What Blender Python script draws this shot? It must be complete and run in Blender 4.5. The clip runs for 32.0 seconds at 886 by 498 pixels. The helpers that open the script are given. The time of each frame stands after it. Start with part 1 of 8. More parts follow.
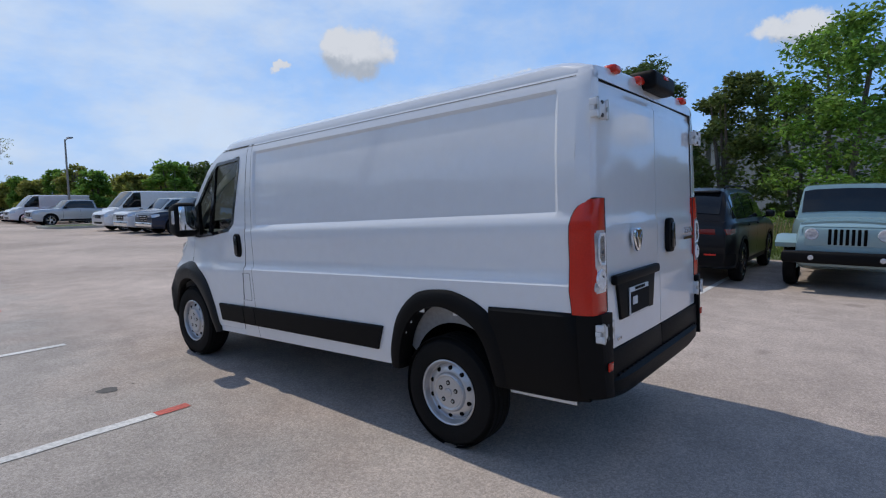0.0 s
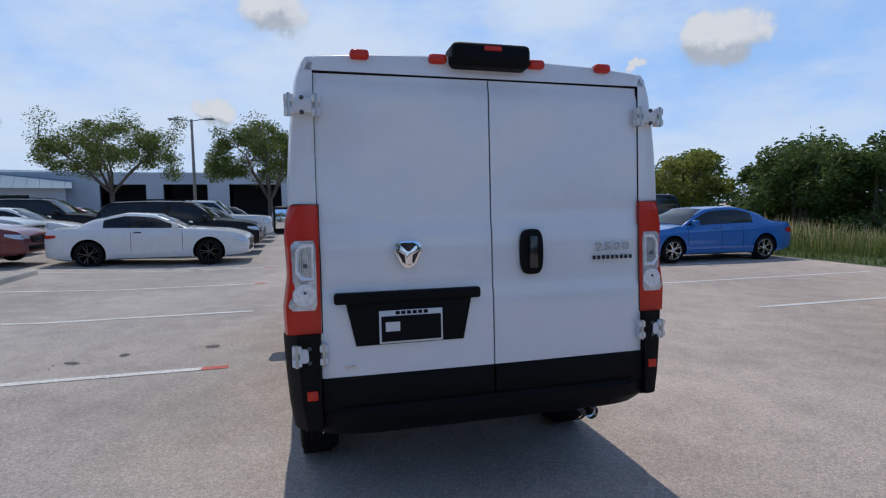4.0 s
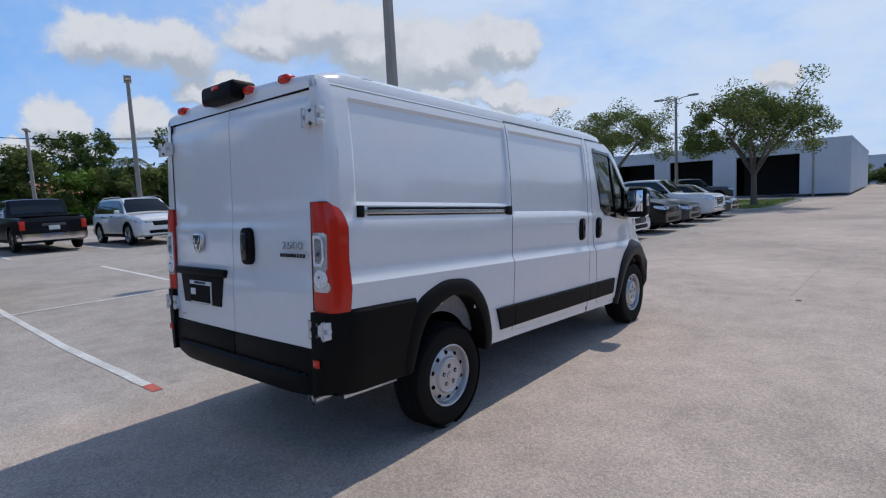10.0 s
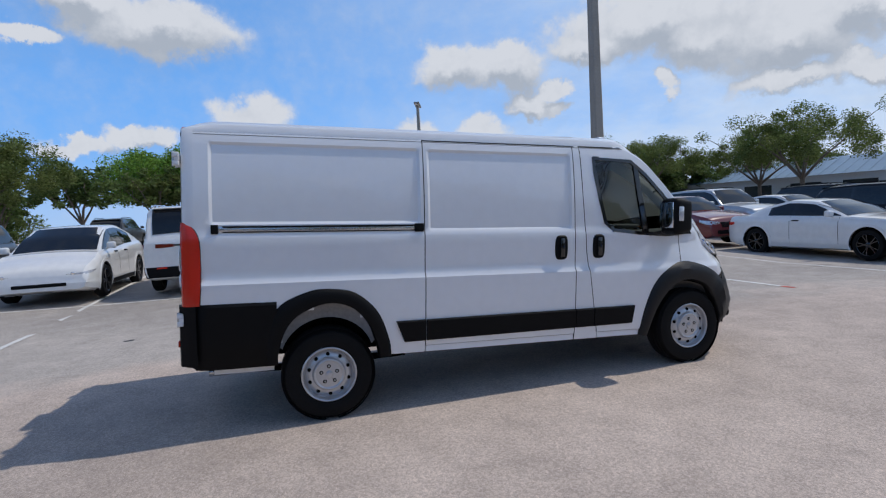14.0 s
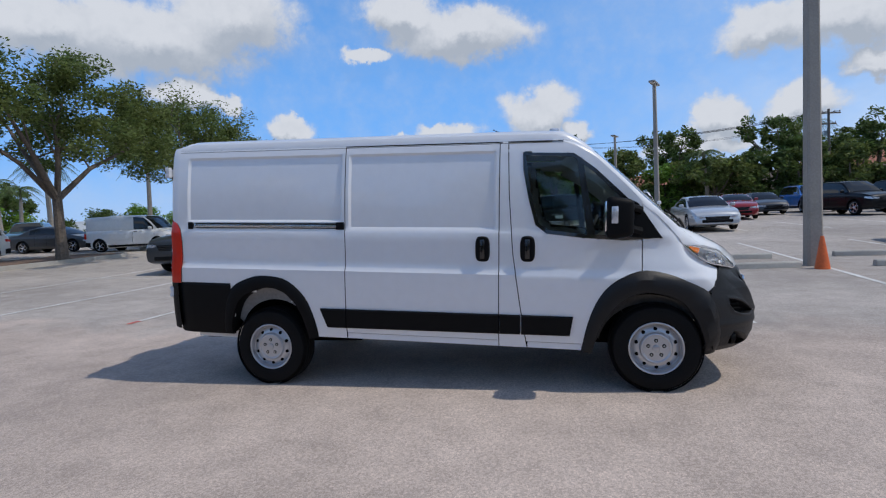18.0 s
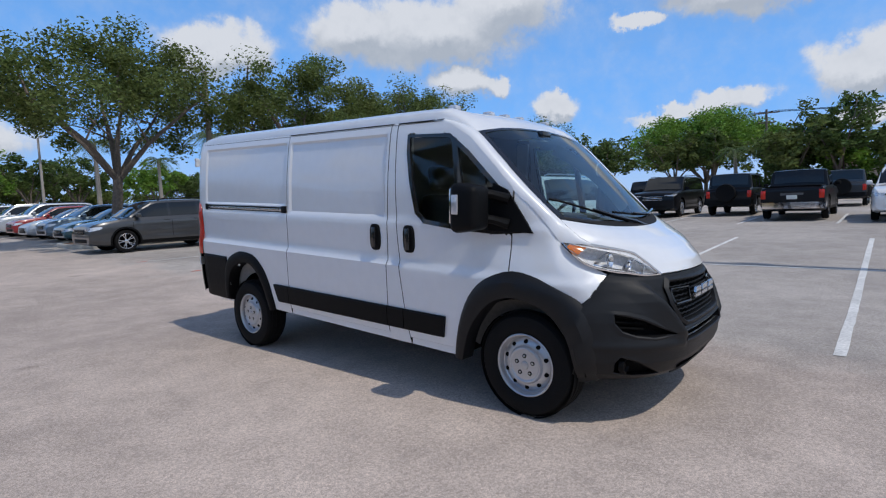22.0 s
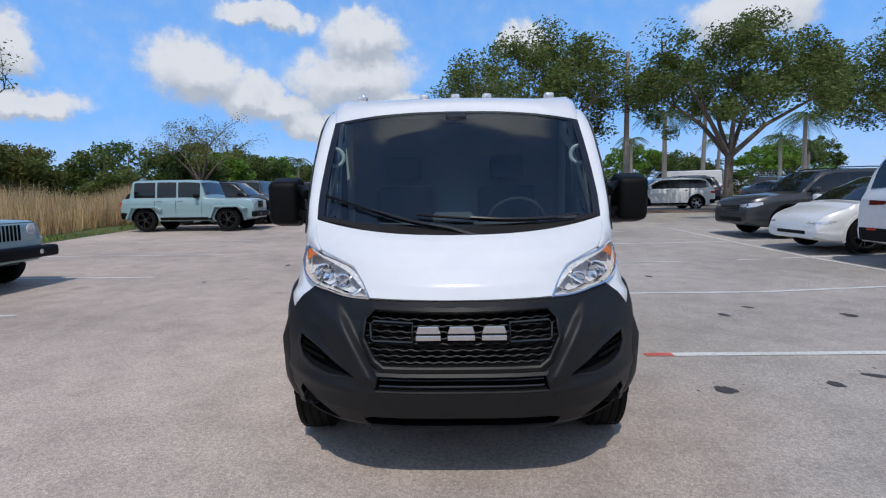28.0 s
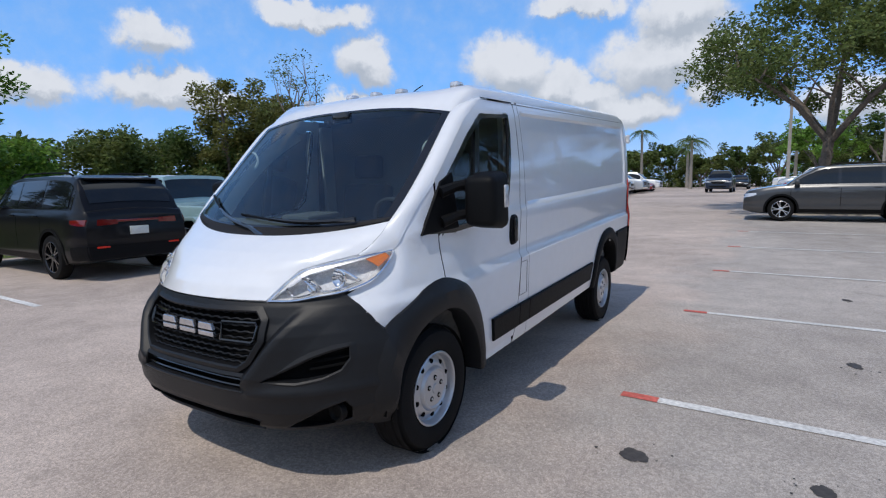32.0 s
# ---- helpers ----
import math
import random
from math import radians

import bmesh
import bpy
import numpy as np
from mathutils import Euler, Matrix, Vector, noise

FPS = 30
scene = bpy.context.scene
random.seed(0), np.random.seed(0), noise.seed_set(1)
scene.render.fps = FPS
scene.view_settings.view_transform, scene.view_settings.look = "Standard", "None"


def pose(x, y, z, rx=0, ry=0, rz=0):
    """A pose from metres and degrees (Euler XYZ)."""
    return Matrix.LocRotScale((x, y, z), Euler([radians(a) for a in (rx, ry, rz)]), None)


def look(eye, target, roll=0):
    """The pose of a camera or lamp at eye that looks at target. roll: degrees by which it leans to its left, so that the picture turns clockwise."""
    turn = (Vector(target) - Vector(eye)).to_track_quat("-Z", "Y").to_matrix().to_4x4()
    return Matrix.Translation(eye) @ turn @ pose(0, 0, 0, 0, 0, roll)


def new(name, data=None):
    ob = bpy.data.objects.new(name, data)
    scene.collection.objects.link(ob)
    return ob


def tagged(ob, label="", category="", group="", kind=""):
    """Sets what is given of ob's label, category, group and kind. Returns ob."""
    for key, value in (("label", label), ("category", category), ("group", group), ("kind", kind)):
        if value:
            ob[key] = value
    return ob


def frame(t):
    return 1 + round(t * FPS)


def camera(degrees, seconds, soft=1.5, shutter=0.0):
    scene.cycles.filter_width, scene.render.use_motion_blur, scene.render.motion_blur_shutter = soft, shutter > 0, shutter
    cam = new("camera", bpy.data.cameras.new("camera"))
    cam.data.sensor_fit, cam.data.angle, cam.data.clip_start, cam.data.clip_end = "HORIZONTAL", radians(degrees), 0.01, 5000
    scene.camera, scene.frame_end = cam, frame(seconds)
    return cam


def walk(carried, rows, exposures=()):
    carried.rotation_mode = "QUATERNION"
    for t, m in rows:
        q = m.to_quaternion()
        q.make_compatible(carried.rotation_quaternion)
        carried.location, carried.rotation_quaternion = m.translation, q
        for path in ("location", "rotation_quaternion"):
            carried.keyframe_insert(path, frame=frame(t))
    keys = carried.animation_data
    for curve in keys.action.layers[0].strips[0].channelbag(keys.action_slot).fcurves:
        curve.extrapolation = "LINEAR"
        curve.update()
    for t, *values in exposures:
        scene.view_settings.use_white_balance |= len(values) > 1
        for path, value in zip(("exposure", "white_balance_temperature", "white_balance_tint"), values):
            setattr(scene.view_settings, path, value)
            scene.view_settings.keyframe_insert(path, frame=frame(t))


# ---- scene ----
# ---- camera ----
cam = camera(79.5, 32.0, 1.2)
ROWS = [
    (0.0, -3.832, 3.591, 1.608, -140.69, -5.27, -0.49),
    (0.5, -4.127, 3.303, 1.606, -137.05, -5.22, -0.16),
    (1.0, -4.353, 2.997, 1.602, -133.37, -5.04, 0.18),
    (1.5, -4.549, 2.670, 1.598, -128.88, -5.17, 0.28),
    (2.0, -4.748, 2.344, 1.589, -124.04, -5.55, 0.14),
    (2.5, -4.960, 1.995, 1.600, -119.07, -5.60, -0.30),
    (3.0, -5.093, 1.644, 1.593, -114.12, -5.10, -0.35),
    (3.5, -5.186, 1.279, 1.597, -109.21, -4.69, -0.36),
    (4.0, -5.269, 0.927, 1.608, -104.65, -4.84, -0.65),
    (4.5, -5.338, 0.582, 1.628, -100.18, -5.33, -1.13),
    (5.0, -5.391, 0.240, 1.646, -95.70, -5.81, -1.71),
    (5.5, -5.427, -0.103, 1.652, -91.15, -5.95, -2.22),
    (6.0, -5.442, -0.457, 1.644, -86.52, -5.64, -2.54),
    (6.5, -5.439, -0.833, 1.650, -81.92, -5.40, -2.80),
    (7.0, -5.370, -1.184, 1.630, -77.22, -5.19, -2.95),
    (7.5, -5.251, -1.546, 1.640, -72.56, -5.12, -2.79),
    (8.0, -5.152, -1.920, 1.626, -68.05, -5.29, -2.62),
    (8.5, -5.037, -2.308, 1.632, -63.43, -5.65, -2.76),
    (9.0, -4.878, -2.658, 1.616, -58.70, -5.59, -2.99),
    (9.5, -4.679, -2.987, 1.626, -54.12, -5.62, -2.92),
    (10.0, -4.490, -3.316, 1.605, -49.73, -5.60, -2.93),
    (10.5, -4.272, -3.652, 1.637, -45.45, -5.55, -2.95),
    (11.0, -4.006, -3.926, 1.599, -41.17, -5.16, -2.75),
    (11.5, -3.713, -4.176, 1.626, -36.96, -4.92, -2.51),
    (12.0, -3.419, -4.442, 1.590, -32.79, -4.40, -2.40),
    (12.5, -3.099, -4.704, 1.628, -28.72, -4.00, -2.35),
    (13.0, -2.741, -4.879, 1.577, -24.74, -3.64, -2.38),
    (13.5, -2.378, -5.028, 1.602, -20.77, -3.67, -2.67),
    (14.0, -2.012, -5.193, 1.561, -16.85, -3.63, -3.11),
    (14.5, -1.637, -5.339, 1.598, -13.07, -3.49, -3.51),
    (15.0, -1.258, -5.455, 1.598, -9.40, -3.38, -3.58),
    (15.5, -0.876, -5.539, 1.594, -5.70, -3.30, -3.41),
    (16.0, -0.494, -5.589, 1.583, -1.87, -3.27, -3.13),
    (16.5, -0.112, -5.602, 1.561, 2.17, -3.24, -2.91),
    (17.0, 0.264, -5.578, 1.519, 6.29, -3.34, -2.81),
    (17.5, 0.633, -5.532, 1.551, 9.70, -3.46, -2.75),
    (18.0, 1.015, -5.483, 1.511, 12.71, -3.48, -2.86),
    (18.5, 1.364, -5.397, 1.550, 15.44, -3.67, -2.86),
    (19.0, 1.711, -5.249, 1.505, 18.26, -3.68, -2.84),
    (19.5, 2.033, -5.090, 1.534, 20.97, -3.70, -2.72),
    (20.0, 2.374, -4.926, 1.489, 24.47, -3.73, -2.54),
    (20.5, 2.700, -4.733, 1.514, 28.49, -4.31, -2.37),
    (21.0, 3.003, -4.488, 1.466, 32.47, -4.75, -2.43),
    (21.5, 3.288, -4.246, 1.499, 36.30, -4.91, -2.34),
    (22.0, 3.586, -4.000, 1.463, 40.05, -4.77, -2.22),
    (22.5, 3.866, -3.726, 1.502, 43.72, -4.74, -2.02),
    (23.0, 4.095, -3.417, 1.466, 47.29, -4.65, -1.83),
    (23.5, 4.307, -3.110, 1.503, 50.73, -4.57, -1.27),
    (24.0, 4.524, -2.803, 1.471, 55.11, -4.47, -0.73),
    (24.5, 4.708, -2.478, 1.501, 59.95, -5.08, -0.43),
    (25.0, 4.847, -2.150, 1.504, 64.60, -5.47, -0.35),
    (25.5, 4.964, -1.803, 1.506, 69.23, -5.48, -0.34),
    (26.0, 5.049, -1.445, 1.507, 73.80, -5.28, -0.31),
    (26.5, 5.094, -1.085, 1.508, 78.31, -5.11, -0.20),
    (27.0, 5.106, -0.731, 1.468, 82.60, -5.20, -0.22),
    (27.5, 5.098, -0.391, 1.505, 86.82, -5.53, -0.47),
    (28.0, 5.091, -0.040, 1.473, 90.96, -5.82, -0.80),
    (28.5, 5.052, 0.296, 1.507, 94.92, -6.23, -0.98),
    (29.0, 4.973, 0.645, 1.475, 98.99, -6.61, -0.96),
    (29.5, 4.884, 0.972, 1.509, 102.82, -7.08, -0.85),
    (30.0, 4.802, 1.324, 1.482, 106.64, -7.26, -0.98),
    (30.5, 4.694, 1.662, 1.524, 110.44, -7.18, -1.02),
    (31.0, 4.532, 1.979, 1.501, 114.28, -6.93, -0.96),
    (31.5, 4.370, 2.276, 1.541, 118.09, -6.64, -0.82),
    (32.0, 4.196, 2.599, 1.520, 122.23, -6.74, -0.73),
]
walk(cam, [(t, pose(x, y, z, 90 + pitch, 0, yaw) @ pose(0, 0, 0, 0, 0, roll)) for t, x, y, z, yaw, pitch, roll in ROWS], [(0.0, 0.36), (14.0, 0.36), (24.0, 0.42), (32.0, 0.50)])

# ---- sky and sun ----
SUN = Vector((0.60, -0.03, 1.0)).normalized()
world = bpy.data.worlds.new("sky")
scene.world = world
world.use_nodes = True
wn, wl = world.node_tree.nodes, world.node_tree.links
wn.clear()


sky = wn.new("ShaderNodeTexSky")
sky.sky_type, sky.sun_disc = "NISHITA", False
sky.sun_elevation, sky.sun_rotation = math.asin(SUN.z), math.atan2(SUN.x, SUN.y)
sky.air_density, sky.dust_density, sky.ozone_density = 1.0, 0.6, 1.6
coord = wn.new("ShaderNodeTexCoord")
split = wn.new("ShaderNodeSeparateXYZ")
wl.new(coord.outputs["Generated"], split.inputs[0])


def wmath(op, a, b=None, clamp=False):
    n = wn.new("ShaderNodeMath")
    n.operation, n.use_clamp = op, clamp
    for i, v in enumerate((a, b)):
        if v is None:
            continue
        if isinstance(v, (int, float)):
            n.inputs[i].default_value = v
        else:
            wl.new(v, n.inputs[i])
    return n.outputs[0]


def wmap(v, a, b, c, d):
    n = wn.new("ShaderNodeMapRange")
    n.interpolation_type = "SMOOTHSTEP"
    wl.new(v, n.inputs[0])
    for i, q in enumerate((a, b, c, d)):
        n.inputs[i + 1].default_value = q
    return n.outputs[0]


# cumulus heaps: azimuth left of north, height, half width and half height, all in degrees
CLOUDS_EAST = [(-174, 14.5, 3.1, 1.6), (-149, 8.7, 3.7, 0.9), (-149, 11.8, 2.9, 1.5), (-132, 15, 3.9, 2.8), (-130, 15.8, 2.1, 2.1), (-124, 12.6, 0.9, 0.7), (-120, 4.7, 1.3, 0.6), (-97, 5.2, 2.1, 1.6), (-95, 6.1, 2.4, 1.8), (-88, 18.6, 3.3, 2.4), (-82, 9.7, 2.2, 1.6), (-62, 8.8, 2.8, 0.9), (-60, 9.3, 4.3, 0.7), (-58, 14.8, 3.3, 2.2), (-56, 10.5, 4.3, 1.4), (-55, 15.3, 2.9, 2.4), (-50, 9.9, 5.2, 1.4), (-50, 13.6, 5.7, 2.6), (-50, 14.2, 8, 4.2)]
CLOUDS_NORTH_EAST = [(-43, 15.2, 5.3, 3.1), (-40, 11.5, 1.1, 1), (-39, 17.1, 10.8, 3.6), (-33, 15.7, 5.2, 1.9), (-29, 10.1, 1.5, 0.8), (-29, 11.9, 2.1, 1), (-27, 10.4, 3, 1.2), (-26, 11.3, 2.6, 1.1), (-24, 14.4, 4.5, 2.9), (-21, 8, 3.6, 2), (-19, 15, 4.1, 2.5), (-15, 7.9, 2.6, 2.5), (-13, 5.4, 6.2, 1), (-2, 7.7, 1.9, 1.6)]
CLOUDS_NORTH = [(2, 5.8, 2.4, 1.5), (2, 10.1, 4.2, 2.8), (10, 18.5, 8.5, 3.1), (11, 8.9, 3.2, 1.3), (13, 9, 2.2, 1.1), (16, 20.1, 4.6, 2.4), (17, 8, 4.1, 0.9), (20, 16.2, 2.1, 0.9), (27, 10.3, 1.3, 0.9), (28, 9.7, 2.7, 1.5), (33, 19.5, 7.1, 4), (34, 12.2, 1.4, 1.2), (37, 12.6, 3.8, 1.8), (40, 17.7, 11.3, 4.2), (47, 17.7, 7, 3.3)]
CLOUDS_WEST = [(62, 15.7, 5.6, 2.9), (82, 15.4, 3.1, 2.1), (83, 6.6, 6.5, 2.5), (96, 8.7, 3.5, 1.8), (99, 15.9, 4, 2.8), (100, 12, 6.6, 3.5), (103, 7.3, 4.7, 2.1), (107, 9.1, 4.1, 2.1), (108, 17.2, 5.3, 1.4), (109, 10.1, 2.5, 1.8), (110, 9.8, 4.8, 2.5), (115, 11.9, 4.8, 3.4), (129, 8.3, 5.5, 1.5), (130, 12.8, 2.8, 2.7), (133, 5.2, 2.4, 0.9), (135, 17, 5.7, 1.5), (148, 8.9, 7.3, 1.9), (150, 13.4, 3.3, 2.1), (159, 8.8, 4.1, 2.1), (92, 66, 17, 7), (58, 71, 11, 6), (120, 73, 10, 5), (84, 56, 8, 3)]


def wnoise(vec, scale, detail, rough, offset=(0, 0, 0), colour=False):
    m = wn.new("ShaderNodeMapping")
    m.inputs["Location"].default_value = offset
    wl.new(vec, m.inputs[0])
    n = wn.new("ShaderNodeTexNoise")
    wl.new(m.outputs[0], n.inputs["Vector"])
    n.inputs["Scale"].default_value, n.inputs["Detail"].default_value, n.inputs["Roughness"].default_value = scale, detail, rough
    return n.outputs["Color" if colour else 0]


def wvec(op, a, b):
    n = wn.new("ShaderNodeVectorMath")
    n.operation = op
    for i, v in enumerate((a, b)):
        if isinstance(v, tuple):
            n.inputs[i].default_value = v
        else:
            wl.new(v, n.inputs[i])
    return n.outputs[0]


# the look-up direction is pushed about by noise, so that every heap gets a billowing rim
def wjitter(scale, detail, rough, offset, amount):
    return wvec("MULTIPLY", wvec("SUBTRACT", wnoise(coord.outputs["Generated"], scale, detail, rough, offset, True), (0.5, 0.5, 0.5)), (amount, amount, amount))


bent = wvec("ADD", wvec("ADD", coord.outputs["Generated"], wjitter(8.0, 2.0, 0.5, (1.7, 0.4, 2.2), 0.075)), wjitter(30.0, 5.0, 0.62, (5.7, 3.4, 1.2), 0.050))


def wheaps(vec):
    """Highest of all cloud heaps at a direction: 1 in the heart, 0 at the rim."""
    total = None
    for az, el, half, tall in CLOUDS_EAST + CLOUDS_NORTH_EAST + CLOUDS_NORTH + CLOUDS_WEST:
        a, e = radians(az), radians(el)
        m = wn.new("ShaderNodeMapping")
        m.vector_type = "TEXTURE"
        m.inputs["Location"].default_value = (-math.sin(a) * math.cos(e), math.cos(a) * math.cos(e), math.sin(e))
        m.inputs["Rotation"].default_value = (e, 0, a)
        m.inputs["Scale"].default_value = (radians(half) * 1.22, 0.5, radians(tall) * 1.22)
        wl.new(vec, m.inputs[0])
        g = wn.new("ShaderNodeTexGradient")
        g.gradient_type = "SPHERICAL"
        wl.new(m.outputs[0], g.inputs[0])
        if total is None:
            total = g.outputs[1]
        else:
            x = wn.new("ShaderNodeMath")
            x.operation = "SMOOTH_MAX"
            x.inputs[2].default_value = 0.16
            wl.new(total, x.inputs[0])
            wl.new(g.outputs[1], x.inputs[1])
            total = x.outputs[0]
    return total


lump = wn.new("ShaderNodeCombineXYZ")
depth = wmath("ADD", split.outputs[2], 0.42)
wl.new(wmath("DIVIDE", split.outputs[0], depth), lump.inputs[0])
wl.new(wmath("DIVIDE", split.outputs[1], depth), lump.inputs[1])
wl.new(wmath("MULTIPLY", split.outputs[2], 2.6), lump.inputs[2])
puffs, puffs_above = wheaps(bent), wheaps(wvec("ADD", bent, (0.0, 0.0, 0.030)))
fray = wnoise(coord.outputs["Generated"], 26.0, 6.0, 0.62, (3.1, 0.2, 7.0))
body = wmath("ADD", puffs, wmath("MULTIPLY", wmath("MULTIPLY", wmath("SUBTRACT", fray, 0.5), 0.70), wmap(puffs, 0.0, 0.35, 0.0, 1.0)))
high = wmath("MULTIPLY", wmap(wnoise(lump.outputs[0], 1.7, 8.0, 0.56, (4.3, 1.2, 0.4)), 0.55, 0.66, 0.0, 1.0), wmap(split.outputs[2], 0.40, 0.52, 0.0, 0.8))
cover = wmath("MAXIMUM", wmap(body, 0.04, 0.46, 0.0, 1.0), high)
toward = wmap(split.outputs[0], -0.15, 0.85, 0.0, 1.0)
foot = wmap(wmath("SUBTRACT", puffs_above, puffs), -0.30, 0.32, 0.0, 1.0)
under = wmath("MAXIMUM", wmath("ADD", foot, wmath("MULTIPLY", wmath("SUBTRACT", 0.5, fray), 0.9), True), wmath("MULTIPLY", high, 0.5))
veil_noise = wnoise(lump.outputs[0], 1.6, 6.0, 0.6, (9.1, 3.3, 2.0))
veil = wmath("MULTIPLY", wmath("MULTIPLY", wmap(veil_noise, 0.30, 0.62, 0.31, 0.90), toward), wmap(split.outputs[2], 0.38, 0.75, 1.0, 0.35))
low = wmap(split.outputs[2], 0.0, 0.65, 0.80, 0.35)
mist = wmap(split.outputs[2], 0.01, 0.14, 0.55, 0.0)
cloud_tone = wn.new("ShaderNodeMix")
cloud_tone.data_type = "RGBA"
cloud_tone.inputs["A"].default_value = (5.7, 6.0, 6.6, 1)
cloud_tone.inputs["B"].default_value = (3.5, 3.95, 4.7, 1)
wl.new(under, cloud_tone.inputs["Factor"])


def wmix(fac, a, b):
    n = wn.new("ShaderNodeMix")
    n.data_type = "RGBA"
    wl.new(fac, n.inputs["Factor"])
    for k, v in (("A", a), ("B", b)):
        if isinstance(v, tuple):
            n.inputs[k].default_value = v
        else:
            wl.new(v, n.inputs[k])
    return n.outputs["Result"]


blue = wn.new("ShaderNodeHueSaturation")
blue.inputs["Saturation"].default_value, blue.inputs["Value"].default_value = 1.08, 0.85
cool = wn.new("ShaderNodeMix")
cool.data_type, cool.blend_type = "RGBA", "MULTIPLY"
cool.inputs["Factor"].default_value = 1.0
cool.inputs["B"].default_value = (0.62, 0.92, 1.22, 1)
wl.new(sky.outputs[0], cool.inputs["A"])
wl.new(cool.outputs["Result"], blue.inputs["Color"])
hazy = wmix(low, blue.outputs[0], (1.65, 4.25, 9.4, 1))
# the zenith is a deeper blue than the sky lower down
deep = wn.new("ShaderNodeMix")
deep.data_type, deep.blend_type = "RGBA", "MULTIPLY"
deep.inputs["B"].default_value = (0.42, 0.46, 0.55, 1)
wl.new(wmap(split.outputs[2], 0.42, 0.80, 0.0, 1.0), deep.inputs["Factor"])
wl.new(hazy, deep.inputs["A"])
misty = wmix(mist, deep.outputs["Result"], (4.3, 5.6, 7.8, 1))
veiled = wmix(veil, misty, (5.6, 6.6, 8.1, 1))
clouded = wmix(cover, veiled, cloud_tone.outputs["Result"])
back = wn.new("ShaderNodeBackground")
back.inputs["Strength"].default_value = 0.088
wl.new(clouded, back.inputs[0])
wout = wn.new("ShaderNodeOutputWorld")
wl.new(back.outputs[0], wout.inputs[0])

sun = new("sun", bpy.data.lights.new("sun", "SUN"))
sun.data.energy, sun.data.angle, sun.data.color = 1.68, radians(0.6), (1.0, 0.94, 0.86)
sun.matrix_world = look(SUN * 60, (0, 0, 0))

# ---- materials ----
def material(name, colour, rough=0.5, metal=0.0, coat=0.0, grain=0.0, scale=40.0, bump=0.0, spots=0.0, alpha_tint=None, spec=0.5, random_tone=0.0, emission=None):
    """Principled material with variation at two scales: colour grain, large stains and fine relief."""
    m = bpy.data.materials.new(name)
    m.use_nodes = True
    nt = m.node_tree
    p = nt.nodes["Principled BSDF"]
    p.inputs["Base Color"].default_value = (*colour, 1)
    p.inputs["Roughness"].default_value, p.inputs["Metallic"].default_value = rough, metal
    p.inputs["Coat Weight"].default_value, p.inputs["Coat Roughness"].default_value = coat, 0.04
    p.inputs["Specular IOR Level"].default_value = spec
    if grain or bump or spots:
        tc = nt.nodes.new("ShaderNodeTexCoord")
        fine = nt.nodes.new("ShaderNodeTexNoise")
        fine.inputs["Scale"].default_value, fine.inputs["Detail"].default_value = scale, 5.0
        big = nt.nodes.new("ShaderNodeTexNoise")
        big.inputs["Scale"].default_value, big.inputs["Detail"].default_value = scale / 25, 4.0
        for n in (fine, big):
            nt.links.new(tc.outputs["Object"], n.inputs["Vector"])
        if grain or spots:
            a = nt.nodes.new("ShaderNodeMapRange")
            nt.links.new(fine.outputs[0], a.inputs[0])
            a.inputs[1].default_value, a.inputs[2].default_value = 0.3, 0.7
            a.inputs[3].default_value, a.inputs[4].default_value = 1 - grain, 1 + grain
            b = nt.nodes.new("ShaderNodeMapRange")
            nt.links.new(big.outputs[0], b.inputs[0])
            b.inputs[1].default_value, b.inputs[2].default_value = 0.35, 0.65
            b.inputs[3].default_value, b.inputs[4].default_value = 1 - spots, 1 + spots
            mul = nt.nodes.new("ShaderNodeMath")
            mul.operation = "MULTIPLY"
            nt.links.new(a.outputs[0], mul.inputs[0])
            nt.links.new(b.outputs[0], mul.inputs[1])
            hs = nt.nodes.new("ShaderNodeHueSaturation")
            hs.inputs["Color"].default_value = (*colour, 1)
            nt.links.new(mul.outputs[0], hs.inputs["Value"])
            last = hs
            if random_tone:
                oi = nt.nodes.new("ShaderNodeObjectInfo")
                r = nt.nodes.new("ShaderNodeMapRange")
                r.inputs[3].default_value, r.inputs[4].default_value = 1 - random_tone, 1 + random_tone
                nt.links.new(oi.outputs["Random"], r.inputs[0])
                last = nt.nodes.new("ShaderNodeHueSaturation")
                nt.links.new(hs.outputs[0], last.inputs["Color"])
                nt.links.new(r.outputs[0], last.inputs["Value"])
            nt.links.new(last.outputs[0], p.inputs["Base Color"])
        if bump:
            bp = nt.nodes.new("ShaderNodeBump")
            bp.inputs["Strength"].default_value, bp.inputs["Distance"].default_value = 1.0, bump
            nt.links.new(fine.outputs[0], bp.inputs["Height"])
            nt.links.new(bp.outputs[0], p.inputs["Normal"])
    if emission:
        p.inputs["Emission Color"].default_value, p.inputs["Emission Strength"].default_value = (*emission[:3], 1), emission[3]
    return m


